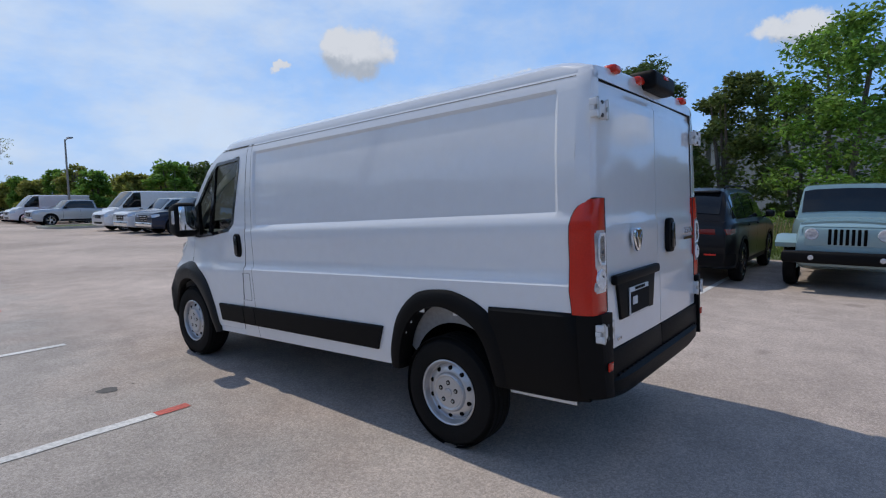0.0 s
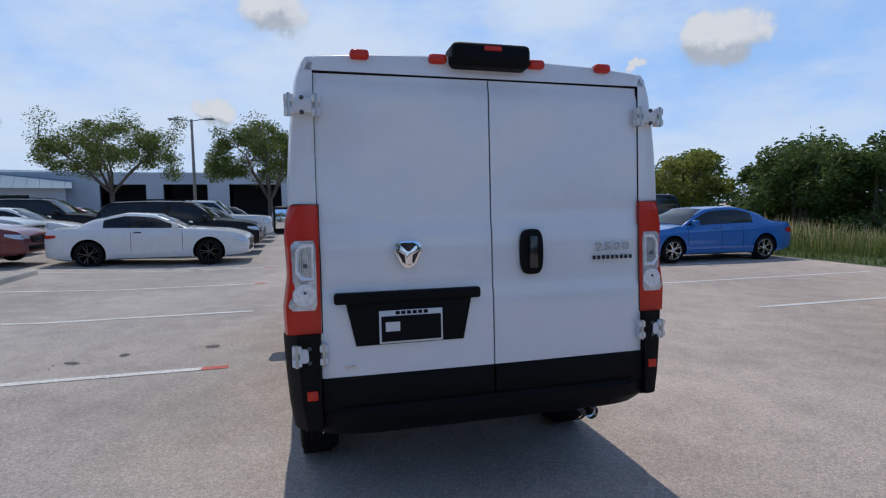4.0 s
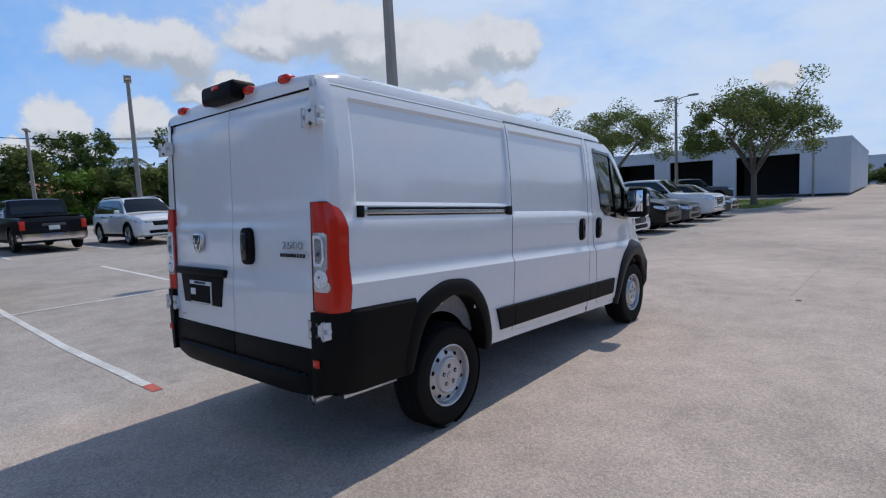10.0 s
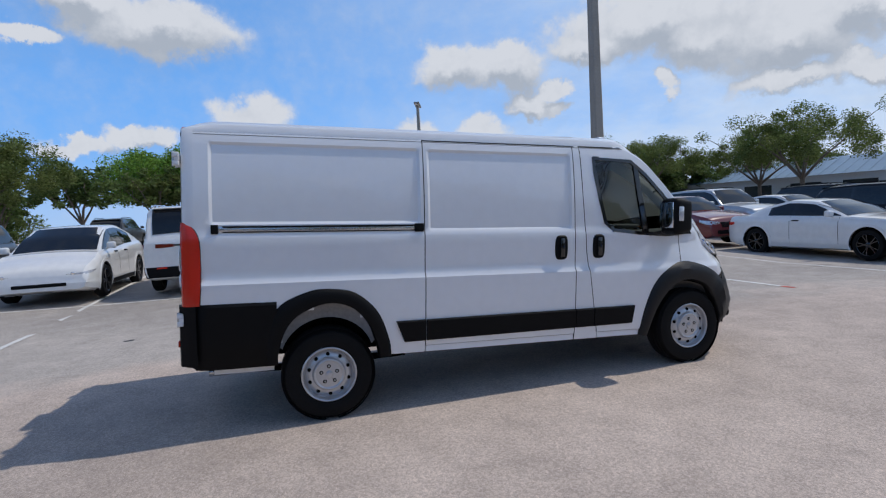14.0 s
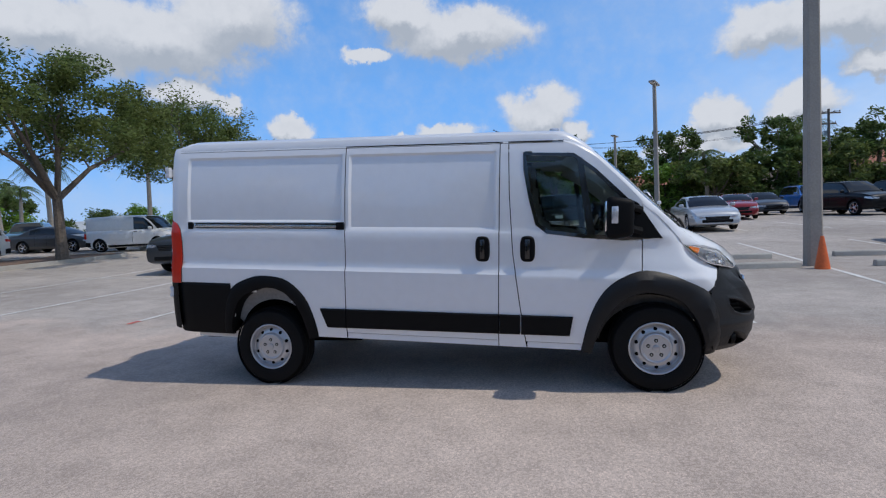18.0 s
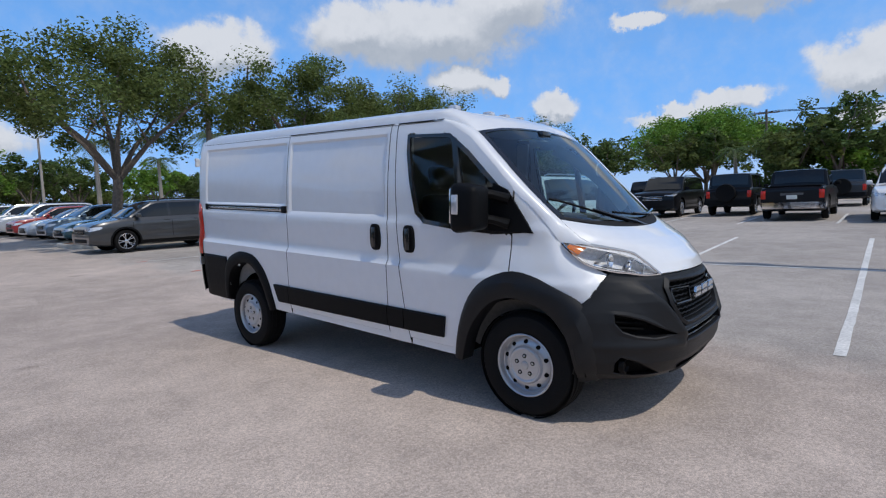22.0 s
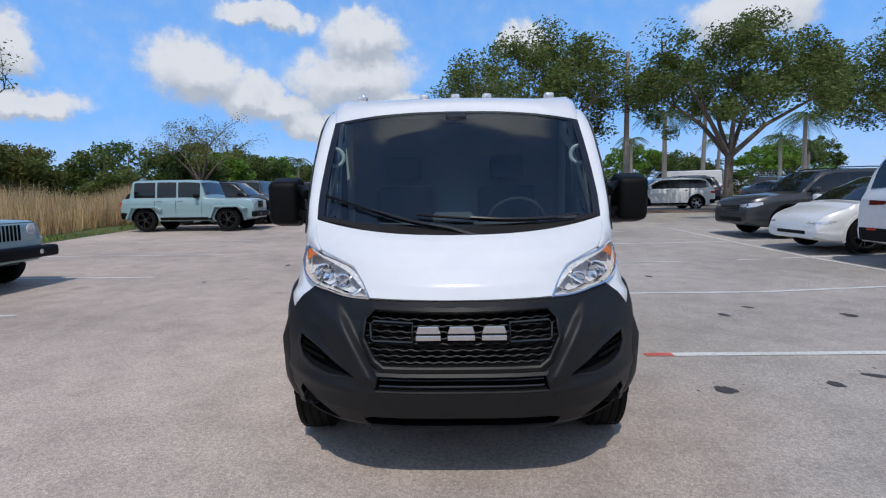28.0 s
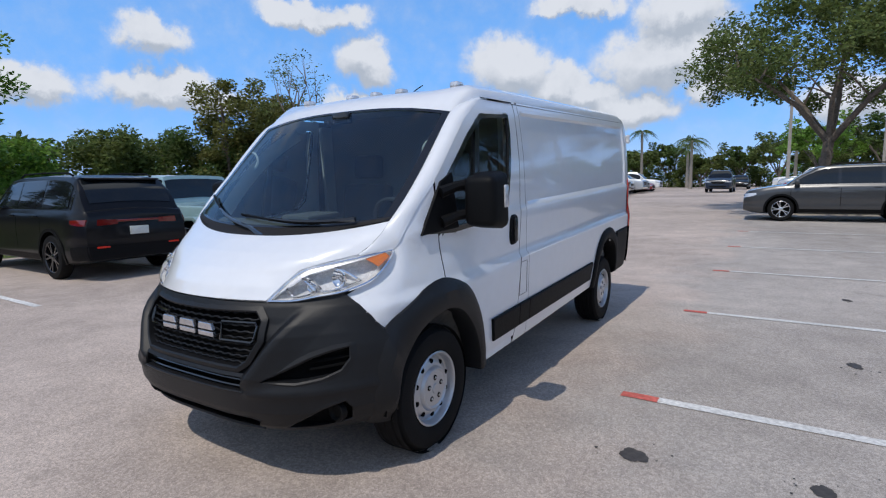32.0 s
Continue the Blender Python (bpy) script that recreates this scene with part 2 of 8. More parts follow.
def glass_material(name, tint, rough=0.0, ior=1.55):
    """Thin glass: tinted see-through with mirror gloss by Fresnel."""
    m = bpy.data.materials.new(name)
    m.use_nodes = True
    nt = m.node_tree
    nt.nodes.clear()
    out, mix = nt.nodes.new("ShaderNodeOutputMaterial"), nt.nodes.new("ShaderNodeMixShader")
    tr, gl, fr = nt.nodes.new("ShaderNodeBsdfTransparent"), nt.nodes.new("ShaderNodeBsdfGlossy"), nt.nodes.new("ShaderNodeFresnel")
    tr.inputs[0].default_value = (*tint, 1)
    gl.inputs["Roughness"].default_value = rough
    fr.inputs["IOR"].default_value = ior
    nt.links.new(fr.outputs[0], mix.inputs[0])
    nt.links.new(tr.outputs[0], mix.inputs[1])
    nt.links.new(gl.outputs[0], mix.inputs[2])
    nt.links.new(mix.outputs[0], out.inputs[0])
    return m


white_paint = material("white_paint", (0.785, 0.80, 0.82), 0.28, coat=1.0, grain=0.006, scale=300, spots=0.012)
white_gap = material("seam_rubber", (0.03, 0.03, 0.03), 0.8)
black_plastic = material("black_plastic", (0.0042, 0.0044, 0.005), 0.55, spec=0.14, grain=0.12, scale=420, bump=0.0006, spots=0.08)
grey_plastic = material("charcoal_plastic", (0.0085, 0.0090, 0.0104), 0.46, spec=0.32, grain=0.12, scale=420, bump=0.0006, spots=0.08)
gloss_black = material("gloss_black", (0.012, 0.012, 0.013), 0.15, coat=0.5)
rubber = material("tyre_rubber", (0.006, 0.006, 0.0063), 0.75, grain=0.2, scale=90, bump=0.001, spots=0.15, spec=0.18)
steel_rim = material("silver_wheel_paint", (0.50, 0.51, 0.53), 0.32, metal=0.6, coat=0.3, grain=0.03, scale=60, spots=0.05)
# near-black that puts the shade of hollows and undersides into the colour
shade_black = material("hollow_shade", (0.004, 0.004, 0.004), 0.95, spec=0.1)
cowl_plastic = material("cowl_plastic", (0.014, 0.013, 0.013), 0.7, grain=0.15, scale=200, bump=0.001, spots=0.15, spec=0.25)
lamp_silver = material("lamp_silver", (0.84, 0.85, 0.87), 0.32, metal=0.25, grain=0.18, scale=60)
front_liner = material("dusty_liner", (0.085, 0.083, 0.08), 0.85, grain=0.15, scale=40, spots=0.2, spec=0.2)
dusty_wall = material("dusty_inner_wall", (0.34, 0.345, 0.35), 0.85, grain=0.1, scale=40, spots=0.15, spec=0.2)
chrome = material("chrome", (0.85, 0.86, 0.88), 0.06, metal=1.0)
alloy = material("alloy", (0.62, 0.63, 0.65), 0.25, metal=0.9, grain=0.03, scale=30)
red_lens = material("red_lens", (0.60, 0.028, 0.013), 0.16, spec=0.3, coat=0.3, grain=0.10, scale=160, bump=0.0008)
dark_red_lens = material("dark_red_lens", (0.16, 0.010, 0.008), 0.1, coat=1.0, grain=0.10, scale=160)
clear_lens = material("clear_lens", (0.62, 0.63, 0.66), 0.10, metal=0.35, coat=1.0, grain=0.25, scale=28)
amber_lens = material("amber_lens", (0.72, 0.20, 0.02), 0.12, coat=1.0, grain=0.1, scale=120)
lamp_clear = glass_material("headlamp_cover", (0.93, 0.94, 0.96))
windscreen = glass_material("windscreen_glass", (0.70, 0.93, 0.97), ior=2.0)
side_glass = glass_material("side_glass", (0.60, 0.69, 0.67))
trim_grey = material("cab_trim_grey", (0.085, 0.088, 0.092), 0.8, grain=0.06, scale=120)
bulkhead_grey = material("bulkhead_grey", (0.24, 0.245, 0.25), 0.75, grain=0.05, scale=60, spots=0.06)
trim_light = material("cab_trim_light", (0.60, 0.61, 0.60), 0.8, grain=0.05, scale=120)
seat_cloth = material("seat_cloth", (0.035, 0.036, 0.04), 0.95, grain=0.2, scale=300, bump=0.001)
steel = material("zinc_steel", (0.55, 0.55, 0.53), 0.4, metal=0.8, grain=0.1, scale=80)
hinge_white = material("hinge_white", (0.72, 0.73, 0.74), 0.4, grain=0.03, scale=80)
plate_black = material("dealer_plate_black", (0.008, 0.008, 0.009), 0.7, spec=0.12)
paper_white = material("paper_white", (0.75, 0.75, 0.75), 0.6)

# ---- mesh helpers ----
def to_object(name, bm, mat, parent=None, label="", m=None, smooth=True, mats=()):
    bmesh.ops.recalc_face_normals(bm, faces=bm.faces)
    me = bpy.data.meshes.new(name)
    bm.to_mesh(me)
    bm.free()
    for q in (mat, *mats):
        me.materials.append(q)
    if smooth:
        me.polygons.foreach_set("use_smooth", [True] * len(me.polygons))
        me.set_sharp_from_angle(angle=radians(32))
    ob = new(name, me)
    if parent:
        ob.parent = parent
    if m is not None:
        ob.matrix_basis = m
    if label:
        tagged(ob, label)
    return ob


def part(name, bm, mat, parent, label="", m=None, smooth=True, mats=()):
    return to_object(name, bm, mat, parent, label, m, smooth, mats)


def thing(name, label, category, m=None, group="", kind=""):
    ob = new(name)
    ob.empty_display_size = 0.2
    if m is not None:
        ob.matrix_basis = m
    return tagged(ob, label, category, group, kind)


def lerp(a, b, u):
    return a + (b - a) * u


def curve_at(rows, x):
    """Piecewise linear value at x of rows (x, a, b, ...)."""
    xs = [r[0] for r in rows]
    vals = [float(np.interp(x, xs, [r[k] for r in rows])) for k in range(1, len(rows[0]))]
    return vals[0] if len(vals) == 1 else vals


def smooth_rows(rows, n):
    """Catmull-Rom resampling of points to n points."""
    pts = [Vector(r) for r in rows]
    out = []
    for i in range(n):
        f = i / (n - 1) * (len(pts) - 1)
        k = min(int(f), len(pts) - 2)
        u = f - k
        p0, p1, p2, p3 = pts[max(k - 1, 0)], pts[k], pts[k + 1], pts[min(k + 2, len(pts) - 1)]
        out.append(0.5 * ((2 * p1) + (p2 - p0) * u + (2 * p0 - 5 * p1 + 4 * p2 - p3) * u * u + (3 * p1 - p0 - 3 * p2 + p3) * u ** 3))
    return out


def sheet(bm, rows, close=False):
    """Quads over a list of equally long rows of points."""
    vs = [[bm.verts.new(p) for p in r] for r in rows]
    for a, b in zip(vs, vs[1:]):
        n = len(a)
        for k in range(n if close else n - 1):
            q = [a[k], a[(k + 1) % n], b[(k + 1) % n], b[k]]
            if len({tuple(v.co) for v in q}) >= 3:
                try:
                    bm.faces.new(q)
                except ValueError:
                    pass
    return vs


def solid(bm, depth):
    """Gives a sheet thickness, inwards against its normals."""
    bmesh.ops.remove_doubles(bm, verts=bm.verts, dist=1e-5)
    bmesh.ops.recalc_face_normals(bm, faces=bm.faces)
    bmesh.ops.solidify(bm, geom=bm.faces[:], thickness=depth)
    return bm


def box(bm, x0, x1, y0, y1, z0, z1, bevel=0.0, seg=2, m=None):
    made = bmesh.ops.create_cube(bm, size=1.0)["verts"]
    bmesh.ops.scale(bm, vec=(x1 - x0, y1 - y0, z1 - z0), verts=made)
    bmesh.ops.translate(bm, vec=((x0 + x1) / 2, (y0 + y1) / 2, (z0 + z1) / 2), verts=made)
    if bevel:
        edges = list({e for v in made for e in v.link_edges})
        made = list({v for f in bmesh.ops.bevel(bm, geom=edges, offset=bevel, segments=seg, affect="EDGES", profile=0.5)["faces"] for v in f.verts} | {v for v in made if v.is_valid})
    if m is not None:
        bmesh.ops.transform(bm, matrix=m, verts=made)
    return made


def prism(bm, outline, a, b, axis="y", bevel=0.0):
    """Extrudes an outline of (u, v) pairs from a to b along an axis."""
    def put(u, v, w):
        return {"y": (u, w, v), "x": (w, u, v), "z": (u, v, w)}[axis]
    n = len(outline)
    lo, hi = [bm.verts.new(put(u, v, a)) for u, v in outline], [bm.verts.new(put(u, v, b)) for u, v in outline]
    faces = [bm.faces.new(lo), bm.faces.new(hi[::-1])]
    for k in range(n):
        faces.append(bm.faces.new([lo[k], hi[k], hi[(k + 1) % n], lo[(k + 1) % n]]))
    if bevel:
        bmesh.ops.recalc_face_normals(bm, faces=faces)
        edges = list({e for f in faces[:2] for e in f.edges})
        bmesh.ops.bevel(bm, geom=edges, offset=bevel, segments=2, affect="EDGES", profile=0.5)
    return bm


def lathe(bm, profile, n=32, axis="y", centre=(0, 0, 0)):
    """Turns a profile of (radius, offset) round an axis."""
    rows = []
    for i in range(n):
        a = 2 * math.pi * i / n
        c, s = math.cos(a), math.sin(a)
        if axis == "y":
            rows.append([(centre[0] + r * c, centre[1] + o, centre[2] + r * s) for r, o in profile])
        elif axis == "z":
            rows.append([(centre[0] + r * c, centre[1] + r * s, centre[2] + o) for r, o in profile])
        else:
            rows.append([(centre[0] + o, centre[1] + r * c, centre[2] + r * s) for r, o in profile])
    rows.append(rows[0])
    sheet(bm, rows)
    bmesh.ops.remove_doubles(bm, verts=bm.verts, dist=1e-5)
    return bm


def tube(bm, pts, radius, n=8, caps=True):
    """A round bar along points; radius may be a list."""
    pts = [Vector(p) for p in pts]
    rs = radius if isinstance(radius, (list, tuple)) else [radius] * len(pts)
    rings = []
    for i, p in enumerate(pts):
        d = (pts[min(i + 1, len(pts) - 1)] - pts[max(i - 1, 0)]).normalized()
        side = d.cross(Vector((0, 0, 1)))
        side = side.normalized() if side.length > 0.05 else d.cross(Vector((1, 0, 0))).normalized()
        up = side.cross(d)
        rings.append([bm.verts.new(p + (side * math.cos(2 * math.pi * k / n) + up * math.sin(2 * math.pi * k / n)) * rs[i]) for k in range(n)])
    for a, b in zip(rings, rings[1:]):
        for k in range(n):
            bm.faces.new([a[k], a[(k + 1) % n], b[(k + 1) % n], b[k]])
    if caps:
        bm.faces.new(rings[0][::-1])
        bm.faces.new(rings[-1])
    return bm


def inside(poly, x, y):
    hit = False
    for (ax, ay), (bx, by) in zip(poly, poly[1:] + poly[:1]):
        if (ay > y) != (by > y) and x < (bx - ax) * (y - ay) / (by - ay) + ax:
            hit = not hit
    return hit


def ground_z(x, y):
    """The yard is level round the van and climbs gently beyond."""
    u, v = max(0.0, -x - 5.0), max(0.0, y - 4.5)
    d = math.hypot(u, v)
    return 0.95 * (1 - math.exp(-d / 28.0))

# ---- ground ----
def asphalt_material():
    m = bpy.data.materials.new("worn_asphalt")
    m.use_nodes = True
    nt = m.node_tree
    p = nt.nodes["Principled BSDF"]
    tc = nt.nodes.new("ShaderNodeTexCoord")

    def noise_at(scale, detail, rough=0.55):
        n = nt.nodes.new("ShaderNodeTexNoise")
        n.inputs["Scale"].default_value, n.inputs["Detail"].default_value, n.inputs["Roughness"].default_value = scale, detail, rough
        nt.links.new(tc.outputs["Object"], n.inputs["Vector"])
        return n.outputs[0]

    def ranged(v, a, b, c, d):
        n = nt.nodes.new("ShaderNodeMapRange")
        nt.links.new(v, n.inputs[0])
        for i, q in enumerate((a, b, c, d)):
            n.inputs[i + 1].default_value = q
        return n.outputs[0]

    def times(a, b):
        n = nt.nodes.new("ShaderNodeMath")
        n.operation = "MULTIPLY"
        nt.links.new(a, n.inputs[0])
        nt.links.new(b, n.inputs[1])
        return n.outputs[0]

    grit, stones, patch, wide = noise_at(150, 3), noise_at(48, 4, 0.7), noise_at(2.6, 5), noise_at(0.22, 6, 0.6)
    cells = nt.nodes.new("ShaderNodeTexVoronoi")
    cells.inputs["Scale"].default_value = 120
    nt.links.new(tc.outputs["Object"], cells.inputs["Vector"])
    tone = times(times(ranged(grit, 0.3, 0.7, 0.70, 1.30), ranged(stones, 0.3, 0.7, 0.86, 1.14)), times(ranged(patch, 0.3, 0.7, 0.88, 1.11), ranged(wide, 0.3, 0.7, 0.76, 1.20)))
    tone = times(tone, ranged(cells.outputs["Distance"], 0.0, 0.8, 1.12, 0.85))
    speck = nt.nodes.new("ShaderNodeTexVoronoi")
    speck.inputs["Scale"].default_value = 70
    nt.links.new(tc.outputs["Object"], speck.inputs["Vector"])
    tone = times(tone, ranged(speck.outputs["Color"], 0.2, 0.85, 0.86, 1.18))
    # tyre-darkened spots and oil drips
    drip = ranged(noise_at(0.9, 2), 0.69, 0.74, 1.0, 0.72)
    tone = times(tone, drip)
    hs = nt.nodes.new("ShaderNodeHueSaturation")
    # older, greyer asphalt in the stalls, warmer in the driving lane
    sep = nt.nodes.new("ShaderNodeSeparateXYZ")
    nt.links.new(tc.outputs["Object"], sep.inputs[0])
    edge = nt.nodes.new("ShaderNodeMath")
    edge.operation = "ADD"
    nt.links.new(sep.outputs[1], edge.inputs[0])
    nt.links.new(ranged(noise_at(0.7, 5), 0.2, 0.8, -1.1, 1.1), edge.inputs[1])
    old = nt.nodes.new("ShaderNodeMix")
    old.data_type = "RGBA"
    nt.links.new(ranged(edge.outputs[0], 1.0, 2.0, 0.0, 1.0), old.inputs["Factor"])
    old.inputs["A"].default_value, old.inputs["B"].default_value = (0.490, 0.408, 0.350, 1), (0.425, 0.382, 0.342, 1)
    nt.links.new(old.outputs["Result"], hs.inputs["Color"])
    nt.links.new(tone, hs.inputs["Value"])
    nt.links.new(hs.outputs[0], p.inputs["Base Color"])
    p.inputs["Roughness"].default_value = 0.88
    p.inputs["Specular IOR Level"].default_value = 0.25
    bp = nt.nodes.new("ShaderNodeBump")
    bp.inputs["Strength"].default_value, bp.inputs["Distance"].default_value = 0.6, 0.003
    nt.links.new(grit, bp.inputs["Height"])
    nt.links.new(bp.outputs[0], p.inputs["Normal"])
    return m


asphalt = asphalt_material()
road_paint = material("worn_white_road_paint", (0.66, 0.65, 0.62), 0.8, grain=0.22, scale=34, spots=0.12)
red_paint = material("worn_red_road_paint", (0.58, 0.13, 0.10), 0.8, grain=0.25, scale=34, spots=0.15)
concrete = material("concrete", (0.42, 0.40, 0.36), 0.9, grain=0.14, scale=45, bump=0.004, spots=0.12)
grass_mat = material("grass_green", (0.075, 0.10, 0.028), 0.9, grain=0.4, scale=9, spots=0.25)
dry_grass = material("dry_grass", (0.36, 0.25, 0.12), 0.9, grain=0.3, scale=7, spots=0.2, random_tone=0.15)
stain_mat = material("oil_stain", (0.06, 0.052, 0.046), 0.6, grain=0.3, scale=30)
crack_mat = material("crack_sealer", (0.35, 0.295, 0.25), 0.88, grain=0.2, scale=40)


def axis_steps(marks):
    out = []
    for a, b, n in marks:
        out += [a + (b - a) * k / n for k in range(n)]
    return out + [marks[-1][1]]


gx = axis_steps([(-3000, -400, 4), (-400, -80, 8), (-80, -5, 50), (-5, 40, 8), (40, 400, 8), (400, 3000, 4)])
gy = axis_steps([(-3000, -400, 4), (-400, -40, 8), (-40, 4.5, 8), (4.5, 80, 54), (80, 400, 8), (400, 3000, 4)])
bm = bmesh.new()
sheet(bm, [[(x, y, ground_z(x, y)) for y in gy] for x in gx])
tagged(to_object("ground", bm, asphalt), "worn pale grey asphalt parking lot with fine grit", "ground", kind="structure")


def stripe(x0, y0, x1, y1, wide=0.10, mat=road_paint, name="parking_stripe", label="worn white painted parking stripe on the asphalt"):
    bm = bmesh.new()
    n = max(3, int(math.hypot(x1 - x0, y1 - y0) / 0.25))
    dx, dy = (x1 - x0), (y1 - y0)
    ln = math.hypot(dx, dy)
    nx, ny = -dy / ln, dx / ln
    rnd = random.Random(int((x0 * 31 + y0 * 17 + x1 * 7) * 100))
    rows = []
    for k in range(n + 1):
        u = k / n
        w1, w2 = wide / 2 * rnd.uniform(0.86, 1.05), wide / 2 * rnd.uniform(0.86, 1.05)
        x, y = x0 + dx * u, y0 + dy * u
        rows.append([(x + nx * s, y + ny * s, ground_z(x, y) + 0.005) for s in (-w1, 0, w2)])
    sheet(bm, rows)
    return tagged(to_object(name, bm, mat, smooth=False), label, "road marking", "stripes of the parking lot", "structure")


STALLS_NEAR = [9.3, 6.30, 3.28, 0.35, -2.63, -5.88, -8.95, -12.1]
for x in STALLS_NEAR:
    stripe(x, 1.95 if x != 3.28 else 1.72, x, 12.6)
    if x == 3.28:
        continue
    stripe(x, 1.70, x, 1.95, mat=red_paint, name="parking_stripe_end", label="worn red painted end of a parking stripe")
stripe(-13.0, 7.3, 3.9, 7.3)
for x in (6.2, 3.7, 1.2, -1.55, -4.75, -7.75, -10.8, -13.3):
    stripe(x, -5.65, x, -11.2)
for k in range(8):
    stripe(-3.5 + 2.9 * k, 17.5, -3.5 + 2.9 * k, 23.0)

# oil drips and cracks
def stain(x, y, r, squash, turn, name="oil_stain", label="dark oil stain soaked into the asphalt", mat=stain_mat, lift=0.004):
    bm = bmesh.new()
    rnd = random.Random(int(x * 100 + y * 10))
    ring = []
    waves = [(n, rnd.uniform(0, 6.28), rnd.uniform(0.4, 1.0) * 0.2 / n ** 0.6) for n in (2, 3, 5, 8, 13)]
    for k in range(64):
        a = 2 * math.pi * k / 64
        q = r * (1 + sum(w * math.cos(n * a + p) for n, p, w in waves))
        u, v = q * math.cos(a), q * squash * math.sin(a)
        c, s = math.cos(turn), math.sin(turn)
        px, py = x + u * c - v * s, y + u * s + v * c
        ring.append(bm.verts.new((px, py, ground_z(px, py) + lift)))
    bm.faces.new(ring)
    # small drips round it
    for k in range(7):
        a, d, q = rnd.uniform(0, 6.28), r * rnd.uniform(1.3, 2.6), r * rnd.uniform(0.05, 0.16)
        cx, cy = x + d * math.cos(a), y + d * math.sin(a)
        bm.faces.new([bm.verts.new((cx + q * math.cos(b), cy + q * math.sin(b) * 0.8, ground_z(cx, cy) + lift)) for b in [i * math.pi / 5 for i in range(10)]])
    return tagged(to_object(name, bm, mat, smooth=False), label, "stain", kind="structure")


for x, y, r, q, a in ((1.23, 1.98, 0.085, 0.8, 0.4), (1.13, 2.86, 0.07, 0.7, 0.2), (0.95, 3.3, 0.09, 0.5, 1.0), (1.5, 4.4, 0.12, 0.6, 0.5), (0.9, 4.1, 0.06, 0.8, 0.1),
                      (-1.2, 3.2, 0.09, 0.5, 0.3), (-1.6, 3.7, 0.07, 0.6, 0.9), (-1.1, 4.6, 0.11, 0.5, 0.2), (-4.2, 3.4, 0.08, 0.6, 0.2), (-6.0, -3.5, 0.10, 0.5, 0.3), (-4.1, -4.4, 0.06, 0.6, 0.5), (3.8, -2.4, 0.06, 0.6, 0.2)):
    stain(x, y, r, q, a)


def crack(pts, wide=0.0035):
    bm = bmesh.new()
    rnd = random.Random(len(pts) * 7 + int(pts[0][0] * 10))
    rows = []
    for (ax, ay), (bx, by) in zip(pts, pts[1:]):
        n = max(2, int(math.hypot(bx - ax, by - ay) / 0.22))
        for k in range(n):
            u = k / n
            x, y = lerp(ax, bx, u) + rnd.uniform(-0.03, 0.03), lerp(ay, by, u) + rnd.uniform(-0.012, 0.012)
            w = wide * rnd.uniform(0.3, 1.2)
            rows.append([(x, y - w, ground_z(x, y) + 0.004), (x + rnd.uniform(-0.01, 0.01), y + w, ground_z(x, y) + 0.004)])
    sheet(bm, rows)
    return tagged(to_object("asphalt_seam", bm, crack_mat, smooth=False), "dark hairline seam in the asphalt", "crack", kind="structure")


crack([(4.0, -2.28), (8, -2.4), (24, -2.5), (60, -2.6)], 0.005)
crack([(3.4, -3.6), (5.2, -2.9), (8.2, -3.3)], 0.004)

# ---- the van ----
RAKE = pose(0, 0, 0, 0, math.degrees(0.048), 0)
SIDE = [(0.39, 0.975), (0.50, 0.995), (0.72, 1.012), (0.98, 1.024), (1.02, 1.025), (1.06, 1.001), (1.20, 1.003), (1.362, 1.010), (1.395, 1.000), (1.60, 0.996), (1.75, 0.988), (1.95, 0.967), (2.06, 0.951), (2.115, 0.936), (2.14, 0.924)]
ZS = [0.39, 0.44, 0.50, 0.56, 0.64, 0.72, 0.80, 0.88, 0.94, 0.98, 1.02, 1.06, 1.12, 1.20, 1.28, 1.362, 1.378, 1.395, 1.44, 1.46, 1.55, 1.65, 1.75, 1.85, 1.95, 2.035, 2.055, 2.09, 2.115, 2.14]
F_OUT = [(1.111, 0.39), (1.162, 0.635), (1.25, 0.852), (1.384, 0.996), (1.585, 1.077), (1.787, 1.05), (1.967, 0.978), (2.055, 0.935), (2.115, 0.880), (2.165, 0.78), (2.19, 0.66)]
F_IN = [(1.196, 0.38), (1.285, 0.632), (1.441, 0.826), (1.622, 0.90), (1.848, 0.845), (1.985, 0.70), (2.055, 0.52), (2.07, 0.405)]
R_OUT = [(-2.07, 0.885), (-1.90, 0.942), (-1.74, 0.96), (-1.533, 0.922), (-1.354, 0.762), (-1.262, 0.535), (-1.24, 0.39)]
R_IN = [(-2.13, 0.40), (-2.075, 0.62), (-1.97, 0.76), (-1.76, 0.845), (-1.57, 0.81), (-1.43, 0.67), (-1.36, 0.50), (-1.335, 0.38)]
GLASS = [(0.635, 2.03), (1.03, 2.012), (1.10, 1.96), (1.20, 1.885), (1.44, 1.655), (1.60, 1.46), (1.665, 1.345), (1.45, 1.335), (1.13, 1.352), (0.83, 1.385), (0.745, 1.45), (0.69, 1.66), (0.645, 1.90)]


def side_y(z):
    return curve_at(SIDE, z)


def nose_in(x, z=0.6):
    """Taper of the cab towards the nose; above the belt line the doors lean in more."""
    u, v = min(max((x - 0.85) / 1.0, 0), 1), min(max((z - 1.02) / 0.30, 0), 1)
    return 0.10 * max(0.0, (x - 1.45) / 0.7) ** 2 + 0.055 * u * u * (3 - 2 * u) * v * v * (3 - 2 * v)


